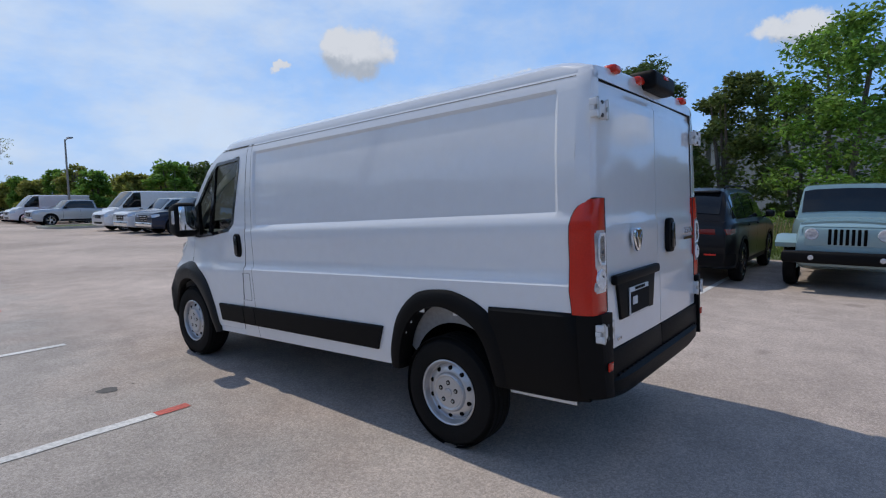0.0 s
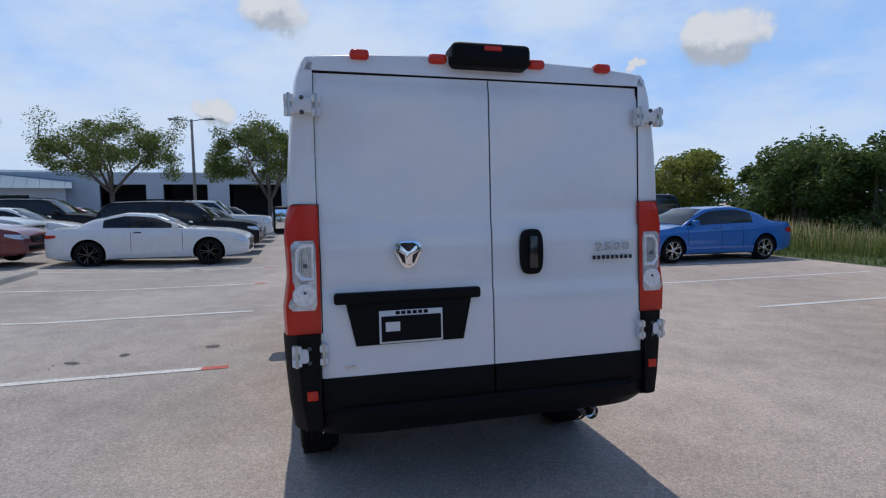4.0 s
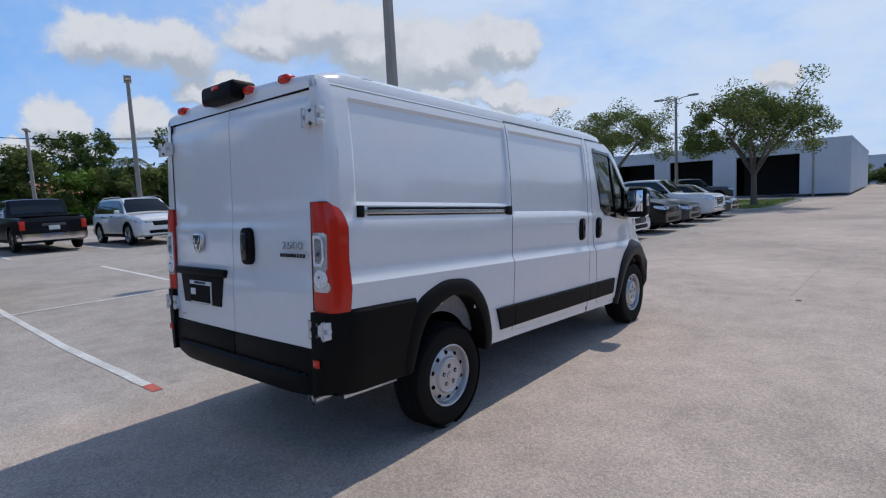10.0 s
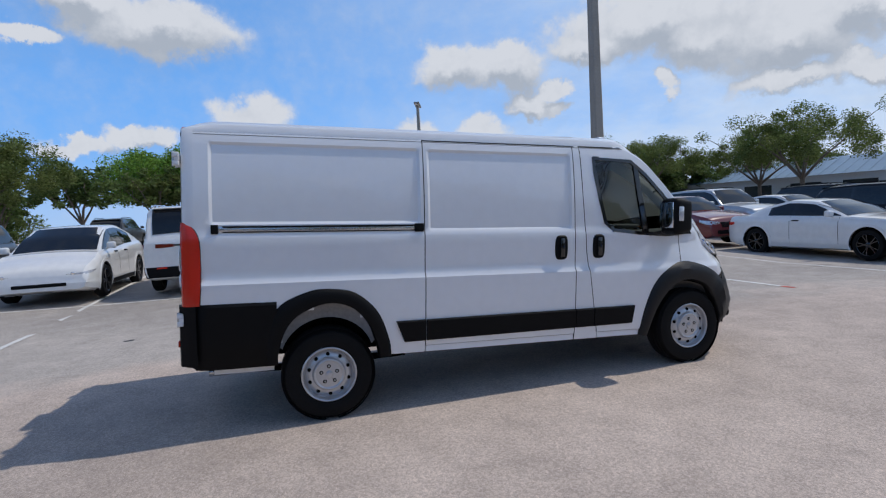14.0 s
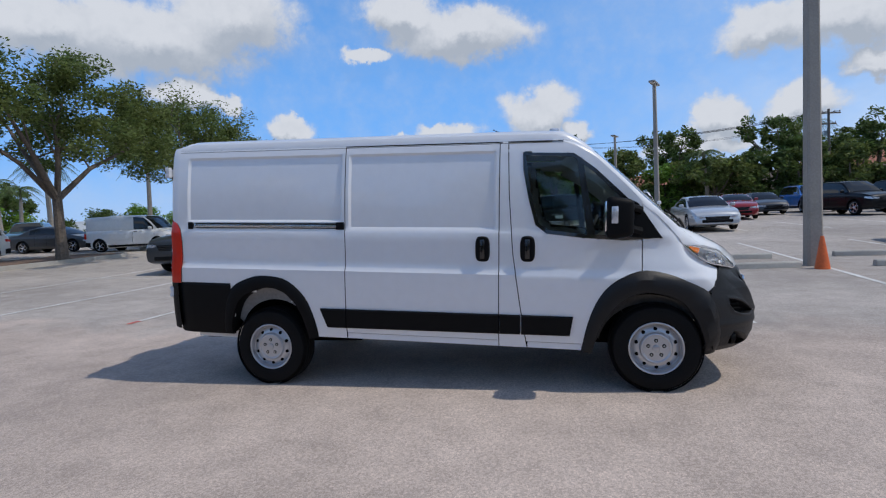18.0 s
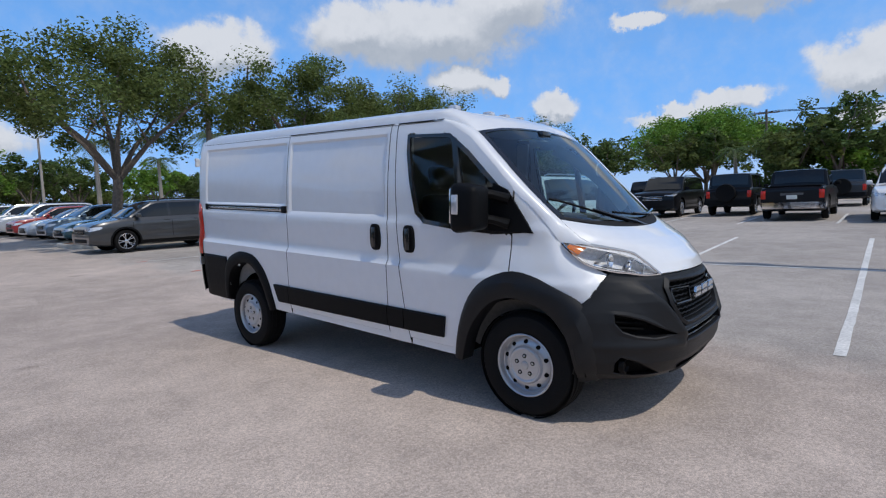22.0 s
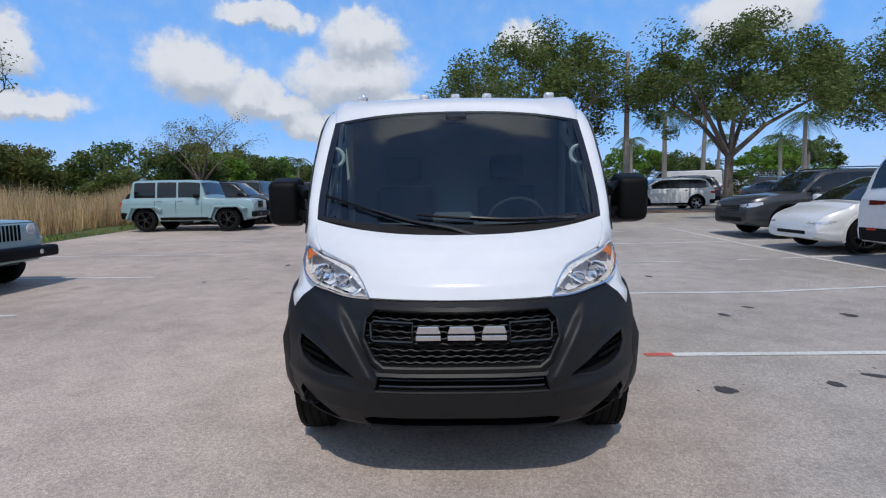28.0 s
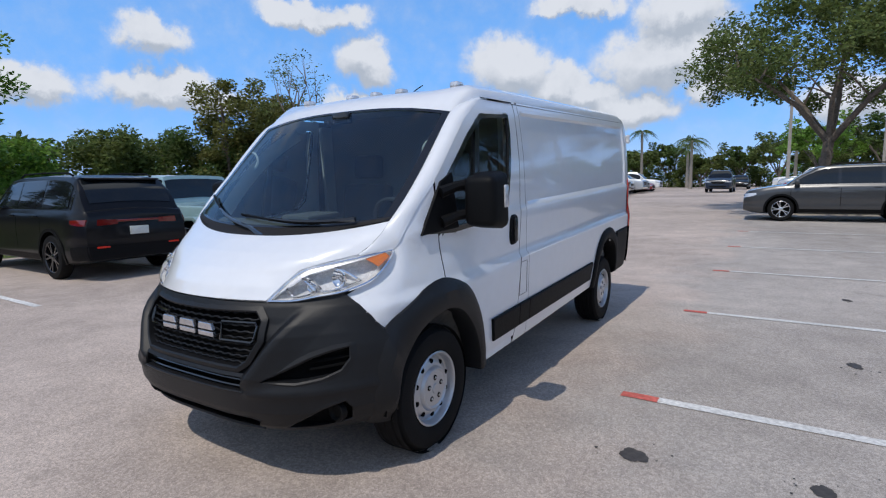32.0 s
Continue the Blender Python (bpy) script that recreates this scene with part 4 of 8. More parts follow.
        vpart("bulb", bm, trim_grey, parent=light)
    for k in range(6):
        bm = bmesh.new()
        zk = 1.335 + 0.018 * k
        box(bm, REAR - 0.0165, REAR - 0.013, side * 0.925 - 0.022, side * 0.925 + 0.022, zk - 0.003, zk + 0.003)
        vpart("lens_rib", bm, red_lens, parent=light)

# windscreen surface
SCREEN_MID = smooth_rows([(2.05, 0, 1.362), (1.80, 0, 1.605), (1.45, 0, 1.93), (1.235, 0, 2.102)], 13)
SCREEN_EDGE = smooth_rows([(1.868, 0.836, 1.43), (1.74, 0.852, 1.54), (1.57, 0.856, 1.695), (1.40, 0.851, 1.86), (1.21, 0.842, 2.035)], 13)


def screen_point(u, v):
    """u from -1 to 1 across, v from 0 (cowl) to 1 (roof)."""
    f = v * 12
    k = min(int(f), 11)
    a, b = SCREEN_MID[k].lerp(SCREEN_MID[k + 1], f - k), SCREEN_EDGE[k].lerp(SCREEN_EDGE[k + 1], f - k)
    w = abs(u) ** 2.6
    return Vector((lerp(a.x, b.x, w), math.copysign(b.y * abs(u), u), lerp(a.z, b.z, w)))


# roof, drip seams, cant rails
ROOF = [(REAR + 0.03, 2.216), (REAR + 0.14, 2.250), (-2.4, 2.266), (-1.0, 2.268), (0.5, 2.268), (0.80, 2.255), (0.95, 2.232)]


def roof_row(x):
    zc = curve_at(ROOF, x)
    w = 0.914 if x < 0.4 else lerp(0.914, 0.885, (x - 0.4) / 0.55)
    edge = 2.142 if x < 0.8 else lerp(2.142, 2.135, (x - 0.8) / 0.15)
    end = max(0.0, (REAR + 0.28 - x) / 0.25) ** 2
    lift = 1 - 0.55 * end
    prof = [(w, edge), (w - 0.004, edge + 0.030 * lift), (w - 0.020, edge + 0.062 * lift), (w - 0.07, edge + 0.092 * lift), (w - 0.3, zc - 0.014), (w * 0.35, zc - 0.004), (0, zc)]
    prof = [(y, min(z, zc)) for y, z in prof]
    return [Vector((x, y, z)) for y, z in prof] + [Vector((x, -y, z)) for y, z in prof[-2::-1]]


rows = [roof_row(x) for x in columns(REAR + 0.03, 0.95, 0.09)]
last = rows[-1]
lip = [screen_point(q.y / last[0].y, 1.0) + Vector((-0.004, 0, 0.006)) for q in last]
for u in (0.2, 0.4, 0.6, 0.8, 1.0):
    rows.append([q.lerp(w, u) + Vector((0.10, 0, 0.085)) * (u * (1 - u)) * (1 - 0.55 * (q.y / 0.88) ** 4) for q, w in zip(last, lip)])
rows.append([q + Vector((-0.012, 0, -0.016)) for q in lip])
bm = bmesh.new()
sheet(bm, rows)
vpart("roof", bm, white_paint, "white roof with a raised edge")
for side in (1, -1):
    bm = bmesh.new()
    rows = [[(x, side * y, z) for y, z in ((0.922, 2.139), (0.913, 2.138), (0.910, 2.143))] for x in columns(REAR + 0.06, 0.95, 0.1)]
    sheet(bm, rows)
    vpart("drip_channel", bm, white_gap)
    bm = bmesh.new()
    sheet(bm, [[(x, side * (side_y(z) + 0.0025), z) for z in (2.1225, 2.1265)] for x in columns(REAR + 0.09, 0.95, 0.2)])
    vpart("roof_seam", bm, white_gap, "thin dark seam under the roof edge")
    # pillar beside the windscreen, running down to the lamp
    outer = [(0.86, 2.142), (0.95, 2.128), (1.05, 2.088), (1.22, 1.985), (1.44, 1.77), (1.583, 1.622), (1.70, 1.527), (1.80, 1.422)]
    edge = [(x, side_y(z) - nose_in(x, z) - 0.007, z - 0.014) for x, z in outer] + [(1.868, 0.905, 1.332), (1.908, 0.880, 1.280), (1.985, 0.836, 1.276), (2.06, 0.783, 1.265)]
    inner = [(0.86, 0.892, 2.15), (0.95, 0.884, 2.138), (1.08, 0.865, 2.103), (1.21, 0.842, 2.037), (1.40, 0.851, 1.862), (1.57, 0.856, 1.697), (1.74, 0.852, 1.542), (1.868, 0.836, 1.430), (1.90, 0.834, 1.402), (1.935, 0.830, 1.371), (2.0, 0.806, 1.315), (2.06, 0.777, 1.277)]
    a, b = smooth_rows(edge, 41), smooth_rows(inner, 41)
    bm = bmesh.new()
    rows = []
    for k, (p, q) in enumerate(zip(a, b)):
        f = math.sin(math.pi * min(1.0, 0.06 + k / 43)) ** 0.6 * (1.0 if k < 26 else 0.7)
        n_ = Vector((0.010, 0.014, 0.015)) * f
        r = []
        for u in (0.0, 0.15, 0.35, 0.6, 0.82, 1.0):
            v = p.lerp(q, u) + n_ * 4 * u * (1 - u)
            r.append((v.x, side * v.y, v.z))
        rows.append(r)
    sheet(bm, rows)
    vpart("a_pillar", bm, white_paint)

# windscreen
bm = bmesh.new()
sheet(bm, [[screen_point(-1 + 2 * i / 32, j / 16) for i in range(33)] for j in range(17)])
ws = vpart("windscreen", bm, windscreen, "large raked windscreen with a dark band")
ws.visible_shadow = False
for lo, hi in ((0.0, 0.07), (0.965, 1.0)):
    bm = bmesh.new()
    sheet(bm, [[screen_point(-1 + 2 * i / 32, lerp(lo, hi, j / 2)) + Vector((0.003, 0, 0.004)) for i in range(33)] for j in range(3)])
    vpart("screen_band", bm, gloss_black, parent=ws)
for s in (1, -1):
    bm = bmesh.new()
    sheet(bm, [[screen_point(s * lerp(0.945, 1.0, i / 2), j / 16) + Vector((0.003, 0, 0.004)) for i in range(3)] for j in range(17)])
    vpart("screen_band", bm, gloss_black, parent=ws)

# bonnet
def bonnet_point(s, u):
    c = [(0, 2.505, 1.086), (0.12, 2.478, 1.15), (0.3, 2.40, 1.220), (0.55, 2.29, 1.288), (0.8, 2.19, 1.335), (1.0, 2.135, 1.357)]
    e = [(0, 2.41, 0.455, 1.080), (0.15, 2.335, 0.50, 1.15), (0.3, 2.265, 0.555, 1.215), (0.42, 2.20, 0.635, 1.242), (0.58, 2.06, 0.775, 1.278), (0.72, 2.0, 0.806, 1.316), (0.86, 1.935, 0.830, 1.372), (1.0, 1.872, 0.836, 1.428)]
    cx, cz = curve_at(c, s)
    ex, ey, ez = curve_at(e, s)
    w = abs(u)
    full = 0.022 * math.sin(math.pi * min(max((s - 0.25) / 0.75, 0), 1)) * 4 * w ** 4 * (1 - w ** 4)
    return Vector((lerp(cx, ex, w ** 2.2), math.copysign(ey * w, u), lerp(cz, ez, w ** 2.6) + full))


bm = bmesh.new()
NB = 40
rows = [[bonnet_point(j / NB, -1 + 2 * i / 40) for i in range(41)] for j in range(NB + 1)]
rows.insert(0, [p + Vector((-0.03, 0, -0.02)) for p in rows[0]])
sheet(bm, rows)
sheet(bm, [[r[0], r[0] + Vector((-0.012, 0.004, -0.03))] for r in rows[:27]])
sheet(bm, [[r[-1], r[-1] + Vector((-0.012, -0.004, -0.03))] for r in rows[:27]])
vpart("bonnet", bm, white_paint, "white sloping bonnet")
# cowl
bm = bmesh.new()
sheet(bm, [[bonnet_point(0.985, -1 + 2 * i / 32) + Vector((0.0, 0, -0.004)) for i in range(33)], [bonnet_point(1.0, -1 + 2 * i / 32) + Vector((-0.012, 0, -0.001)) for i in range(33)], [screen_point(-1 + 2 * i / 32, 0.012) + Vector((0.03, 0, 0.004)) * (1 - abs(-1 + 2 * i / 32) ** 5) for i in range(33)], [screen_point(-1 + 2 * i / 32, 0.045) + Vector((0.004, 0, 0.006)) for i in range(33)]])
vpart("cowl", bm, cowl_plastic, "dull dark plastic wiper cowl")
# wipers
for base, tip in (((0.12, -0.035), (-0.94, 0.26)), ((0.80, 0.045), (-0.28, 0.135))):
    pts = []
    for k in range(13):
        w = k / 12
        u, v = lerp(base[0], tip[0], w), lerp(base[1], tip[1], w ** 1.15)
        pts.append(screen_point(u, max(v, 0.0)) + Vector((0.024, 0, 0.026)) + Vector((0.05, 0, -0.06)) * max(0.0, -v) / 0.05)
    bm = bmesh.new()
    tube(bm, pts[:9], [0.016, 0.015, 0.014, 0.013, 0.012, 0.011, 0.010, 0.009, 0.007], 6)
    arm = vpart("wiper", bm, gloss_black, "black wiper resting on the windscreen")
    bm = bmesh.new()
    tube(bm, [p + Vector((-0.010, 0, -0.010)) for p in pts[3:]], 0.008, 6)
    vpart("wiper_blade", bm, black_plastic, parent=arm)

# front bumper: plan curves stacked by height
BUMP_TOP = [(0, 1.079), (0.44, 1.066), (0.58, 1.068), (0.69, 1.088), (0.776, 1.113), (0.812, 1.090), (0.86, 1.045), (0.90, 0.995), (0.935, 0.93), (1.0, 0.80)]


def on_nose(y, z, push=0.0):
    """The point of the bumper face at a given y and z."""
    xf, yw, x0, p = curve_at(BUMP, z)
    return Vector((xf - (xf - x0) * min(abs(y) / yw, 1.0) ** p + push, y, z))


def bumper_point(z, u, push=0.0):
    """u from -1 to 1 across; columns crowd towards the corners."""
    yw = curve_at(BUMP, z)[1]
    return on_nose(math.copysign(yw * math.sin(abs(u) * math.pi / 2) ** 0.9, u), z, push)


GRILLE = [(-0.43, 1.035), (0.43, 1.035), (0.475, 0.99), (0.485, 0.90), (0.43, 0.80), (0.38, 0.765), (-0.38, 0.765), (-0.43, 0.80), (-0.485, 0.90), (-0.475, 0.99)]
SLOT = [(-0.41, 0.728), (0.41, 0.728), (0.425, 0.655), (-0.425, 0.655)]
VENT = [(0.52, 0.712), (0.62, 0.768), (0.72, 0.822), (0.80, 0.850), (0.858, 0.860), (0.868, 0.80), (0.84, 0.745), (0.78, 0.715), (0.68, 0.698)]
FOG = [(0.60, 0.462), (0.68, 0.515), (0.77, 0.568), (0.85, 0.595), (0.872, 0.55), (0.85, 0.48), (0.75, 0.455)]
LOW = [(-0.487, 0.500), (-0.44, 0.515), (0.44, 0.515), (0.487, 0.500), (0.46, 0.452), (-0.46, 0.452)]
bm = bmesh.new()
NU, NV = 300, 110
grid = {}


def relief(y, z):
    """Slanted crest from the lamp to the lower corner of the grille, and the sunk middle."""
    a = abs(y)
    d = a - (0.44 + 0.664 * (z - 0.734))
    fade = min(max((1.05 - z) / 0.08, 0), 1) * min(max((z - 0.665) / 0.06, 0), 1)
    if d < -0.04:
        h = -0.018
    elif d < 0.016:
        q = (d + 0.04) / 0.056
        h = lerp(-0.018, 0.030, q * q * (3 - 2 * q))
    else:
        h = 0.030 * (1 - max(0.0, min((d - 0.045) / 0.13, 1.0))) ** 1.3
    crest, sunk = fade * h, 0.0
    roll = 0.012 * math.exp(-((z - 0.655) / 0.03) ** 2) * min(max((a - 0.42) / 0.04, 0), 1)
    return crest + sunk + roll


def bumper_vert(i, j):
    if (i, j) not in grid:
        u = -1 + 2 * i / NU
        z = 0.425 + 0.6 * j / NV
        for k in range(4):
            p = bumper_point(z, u)
            z = lerp(0.425, curve_at(BUMP_TOP, abs(p.y)), j / NV)
        p = bumper_point(z, u)
        grid[i, j] = bm.verts.new(p + Vector((relief(p.y, p.z), 0, 0)))
    return grid[i, j]


for j in range(NV):
    for i in range(NU):
        vs = [bumper_vert(i, j), bumper_vert(i + 1, j), bumper_vert(i + 1, j + 1), bumper_vert(i, j + 1)]
        cy, cz = sum(v.co.y for v in vs) / 4, sum(v.co.z for v in vs) / 4
        if inside(GRILLE, cy, cz) or inside(SLOT, cy, cz) or inside(VENT, abs(cy), cz) or inside(FOG, abs(cy), cz) or inside(LOW, cy, cz):
            continue
        bm.faces.new(vs)
for j, off in ((NV, Vector((-0.05, 0, -0.004))), (0, Vector((-0.06, 0, -0.025)))):
    edge = [bumper_vert(i, j) for i in range(NU + 1)]
    under = [bm.verts.new(Vector((v.co.x, v.co.y * 0.97, v.co.z)) + off) for v in edge]
    for i in range(NU):
        bm.faces.new([edge[i], edge[i + 1], under[i + 1], under[i]])
bmesh.ops.delete(bm, geom=[v for v in bm.verts if not v.link_faces], context="VERTS")
bumper = vpart("front_bumper", bm, grey_plastic, "dark grey textured plastic front bumper")


def nose_patch(poly, push, inset=0.0, thick=0.0):
    """Fills an outline in y and z on the nose, pushed along x."""
    bm = bmesh.new()
    vs = [bm.verts.new(on_nose(y, z, push)) for y, z in poly]
    bm.faces.new(vs)
    return bm


def dense_poly(poly, n=6):
    out = []
    for a, b in zip(poly, poly[1:] + poly[:1]):
        out += [tuple(Vector(a).lerp(Vector(b), k / n)) for k in range(n)]
    return out


def nose_frame(poly, w, push0, push1, n=6):
    """A raised frame along an outline, reaching back into the opening."""
    o, i = dense_poly(shift_poly(poly, w), n), dense_poly(shift_poly(poly, -w * 0.4), n)
    bm = bmesh.new()
    rows = [[on_nose(y, z, 0.0) for y, z in o], [on_nose(y, z, push1) for y, z in dense_poly(poly, n)], [on_nose(y, z, push1 - 0.006) for y, z in i], [on_nose(y, z, push0) for y, z in i]]
    sheet(bm, [r + r[:1] for r in rows])
    return bm


# flat near-black backs: the shade inside the openings is painted
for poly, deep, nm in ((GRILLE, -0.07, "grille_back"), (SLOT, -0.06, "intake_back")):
    vpart(nm, nose_patch(dense_poly(poly, 6), deep), shade_black, smooth=False, parent=bumper)
vpart("grille_frame", nose_frame(GRILLE, 0.022, -0.07, 0.010), grey_plastic, parent=bumper)
vpart("intake_frame", nose_frame(SLOT, 0.018, -0.06, 0.008), grey_plastic, parent=bumper)
for s in (1, -1):
    poly = [(s * y, z) for y, z in VENT]
    poly = poly if s > 0 else poly[::-1]
    bm = nose_frame(poly, 0.022, -0.07, 0.006, 4)
    vpart("side_vent_frame", bm, grey_plastic, parent=bumper)
    # vent depth is a near-black sheet in place of shade
    vpart("side_vent", nose_patch(dense_poly(poly, 4), -0.06), shade_black, smooth=False, parent=bumper)
    for z in (0.765, 0.80, 0.835):
        bm = bmesh.new()
        tube(bm, [on_nose(s * (0.70 + 0.15 * k / 4), z - 0.012 + 0.016 * k / 4, -0.045) for k in range(5)], 0.009, 6)
        vpart("vent_slat", bm, shade_black, parent=bumper)
    # fog lamp pocket, its shade painted as a near-black back
    poly = [(s * y, z) for y, z in FOG]
    poly = poly if s > 0 else poly[::-1]
    vpart("fog_pocket_frame", nose_frame(poly, 0.016, -0.07, 0.003, 4), grey_plastic, parent=bumper)
    pocket = vpart("fog_pocket", nose_patch(dense_poly(poly, 4), -0.06), shade_black, smooth=False, parent=bumper)
    bm = bmesh.new()
    lathe(bm, [(0.0, -0.012), (0.030, -0.010), (0.042, 0.004), (0.050, 0.002), (0.052, -0.03)], 20, "x", on_nose(s * 0.79, 0.525, -0.035))
    vpart("fog_lamp_blank", bm, black_plastic, parent=pocket)

# low intake with a thin lip; its near-black back is painted shade
vpart("low_intake", nose_patch(dense_poly(LOW, 6), -0.07), shade_black, smooth=False, parent=bumper)
vpart("low_intake_frame", nose_frame(LOW, 0.012, -0.07, 0.004), grey_plastic, parent=bumper)
bm = bmesh.new()
tube(bm, [on_nose(-0.46 + 0.92 * i / 20, 0.437, 0.006) for i in range(21)], 0.007, 6)
vpart("bumper_lip", bm, grey_plastic, parent=bumper)

# honeycomb bars of the grille
for k in range(9):
    z = 0.785 + 0.029 * k
    half = float(np.interp(z, [0.765, 0.80, 0.90, 0.99, 1.035], [0.37, 0.42, 0.475, 0.465, 0.43]))
    pts = []
    n = 56
    for i in range(n + 1):
        y = -half + 2 * half * i / n
        zz = z + 0.0026 * (1 if (i + 2 * k) % 4 < 2 else -1)
        pts.append(on_nose(y, zz, -0.026))
    bm = bmesh.new()
    tube(bm, pts, 0.0046, 5)
    vpart("grille_bar", bm, grey_plastic, parent=bumper)
for s in (1, -1):
    bm = bmesh.new()
    tube(bm, [on_nose(s * a, b, -0.012) for a, b in ((0.235, 0.885), (0.43, 0.885), (0.445, 0.90), (0.445, 0.962), (0.43, 0.975), (0.235, 0.975), (0.235, 0.885))], 0.008, 6)
    vpart("grille_loop", bm, gloss_black, parent=bumper)
for z in (0.675, 0.706):
    bm = bmesh.new()
    tube(bm, [on_nose(-0.40 + 0.8 * i / 16, z, -0.02) for i in range(17)], 0.006, 5)
    vpart("intake_bar", bm, gloss_black, parent=bumper)


def letters(text, size, depth, mat, name, parent, m, label, spread=1.0, bevel=0.0):
    cu = bpy.data.curves.new(name, "FONT")
    cu.body, cu.size, cu.extrude, cu.align_x, cu.align_y = text, size, depth, "CENTER", "CENTER"
    cu.space_character = spread
    cu.bevel_depth = bevel
    tmp = bpy.data.objects.new(name + "_text", cu)
    scene.collection.objects.link(tmp)
    me = bpy.data.meshes.new_from_object(tmp.evaluated_get(bpy.context.evaluated_depsgraph_get()))
    bpy.data.objects.remove(tmp)
    me.materials.clear()
    me.materials.append(mat)
    ob = new(name, me)
    ob.parent = parent
    ob.matrix_basis = m
    return tagged(ob, label) if label else ob


# plain chrome blocks on the grille
for yc, half in ((-0.158, 0.060), (0.0, 0.066), (0.158, 0.060)):
    for z0, z1, cut in ((0.902, 0.928, 0.0), (0.936, 0.972, 0.012)):
        bm = bmesh.new()
        prism(bm, [(yc - half, z0), (yc + half, z0), (yc + half - cut, z1), (yc - half + cut, z1)], 2.545, 2.566, "x", 0.004)
        vpart("grille_emblem", bm, alloy, "chrome block emblem on the grille", smooth=False, parent=bumper)

# headlights
for s in (1, -1):
    up = smooth_rows([(2.398, 0.46, 1.076), (2.325, 0.50, 1.142), (2.258, 0.558, 1.204), (2.19, 0.635, 1.232), (2.05, 0.785, 1.262), (1.908, 0.882, 1.284)], 25)
    lo = smooth_rows([(2.398, 0.46, 1.072), (2.34, 0.58, 1.072), (2.275, 0.69, 1.092), (2.20, 0.785, 1.108), (2.08, 0.862, 1.145), (1.99, 0.892, 1.208), (1.91, 0.890, 1.276)], 25)
    cover, refl = [], []
    for a, b in zip(up, lo):
        row, inn = [], []
        full = min(1.0, (a - b).length / 0.10)
        for v in [k / 10 for k in range(11)]:
            p = a.lerp(b, v)
            q = p + Vector((0.75, 0.6, 0.25)) * 0.035 * math.sin(math.pi * v) * full
            row.append((q.x, s * q.y, q.z))
            r = p - Vector((0.07, 0.05, 0.0)) * full * math.sin(math.pi * v) ** 0.5
            inn.append((r.x, s * r.y, r.z))
        cover.append(row)
        refl.append(inn)
    bm = bmesh.new()
    sheet(bm, refl)
    lamp = vpart("headlight", bm, lamp_silver, "swept headlight with clear cover and amber corner")
    bm = bmesh.new()
    sheet(bm, cover)
    cv = vpart("lamp_cover", bm, lamp_clear, "clear headlight cover", parent=lamp)
    cv.visible_shadow = False
    bm = bmesh.new()
    sheet(bm, [[Vector(refl[i][k]).lerp(Vector(cover[i][k]), 0.72) for k in (2, 3, 4, 5, 6, 7, 8)] for i in (19, 20, 21, 22)])
    vpart("turn_lamp", bm, amber_lens, "amber corner lamp", parent=lamp)
    for i0, i1 in ((4, 8), (9, 15)):
        bm = bmesh.new()
        ring = [Vector(refl[i][k]).lerp(Vector(cover[i][k]), 0.45) for i, k in [(i, 2) for i in range(i0, i1)] + [(i1, k) for k in range(2, 9)] + [(i, 9) for i in range(i1, i0, -1)] + [(i0, k) for k in range(9, 1, -1)]]
        tube(bm, ring, 0.008, 5)
        vpart("reflector_frame", bm, chrome, parent=lamp)
    bm = bmesh.new()
    sheet(bm, [[Vector(refl[i][k]).lerp(Vector(cover[i][k]), 0.80) for k in (0, 1, 2)] for i in range(3, 24)])
    vpart("lamp_brow", bm, lamp_silver, parent=lamp)
    for (y, z, x, r) in ((0.735, 1.165, 2.16, 0.046), (0.62, 1.135, 2.24, 0.034)):
        bm = bmesh.new()
        lathe(bm, [(0.0, -0.012), (r * 0.4, -0.010), (r * 0.75, 0.0), (r, 0.018), (r + 0.006, 0.016)], 20, "x", (x, s * y, z))
        vpart("reflector", bm, chrome, parent=lamp)
    bm = bmesh.new()
    tube(bm, [Vector((r[0][0] + 0.004, r[0][1], r[0][2] - 0.004)) for r in cover], 0.006, 5)
    tube(bm, [Vector((r[-1][0] + 0.004, r[-1][1], r[-1][2] + 0.003)) for r in cover], 0.007, 5)
    vpart("lamp_bezel", bm, chrome, "bright headlight rim", parent=lamp)

# rear: frame, doors, hardware
bm = bmesh.new()
rows = []
for z in [0.878, 1.05, 1.2, 1.4, 1.6, 1.8, 1.95, 2.06, 2.115, 2.14, 2.168]:
    ys = side_y(z) - max(0.0, z - 2.14) * 0.5
    rows.append([(cap_at, ys, z), (REAR + 0.035, ys - 0.003, z), (REAR + 0.010, ys - 0.014, z), (REAR, ys - 0.036, z), (REAR, 0.866, z)])
for s in (1, -1):
    bm = bmesh.new()
    sheet(bm, [[(x, s * y, z) for x, y, z in r] for r in rows])
    vpart("rear_corner_post", bm, white_paint)
bm = bmesh.new()
rows = []
for q in roof_row(REAR + 0.03):
    rows.append([(REAR, q.y, 2.106), (REAR, q.y, max(2.110, q.z - 0.030)), (REAR + 0.006, q.y, q.z - 0.011), (REAR + 0.018, q.y, q.z - 0.002), (REAR + 0.031, q.y, q.z)])
sheet(bm, rows)
vpart("rear_header", bm, white_paint)
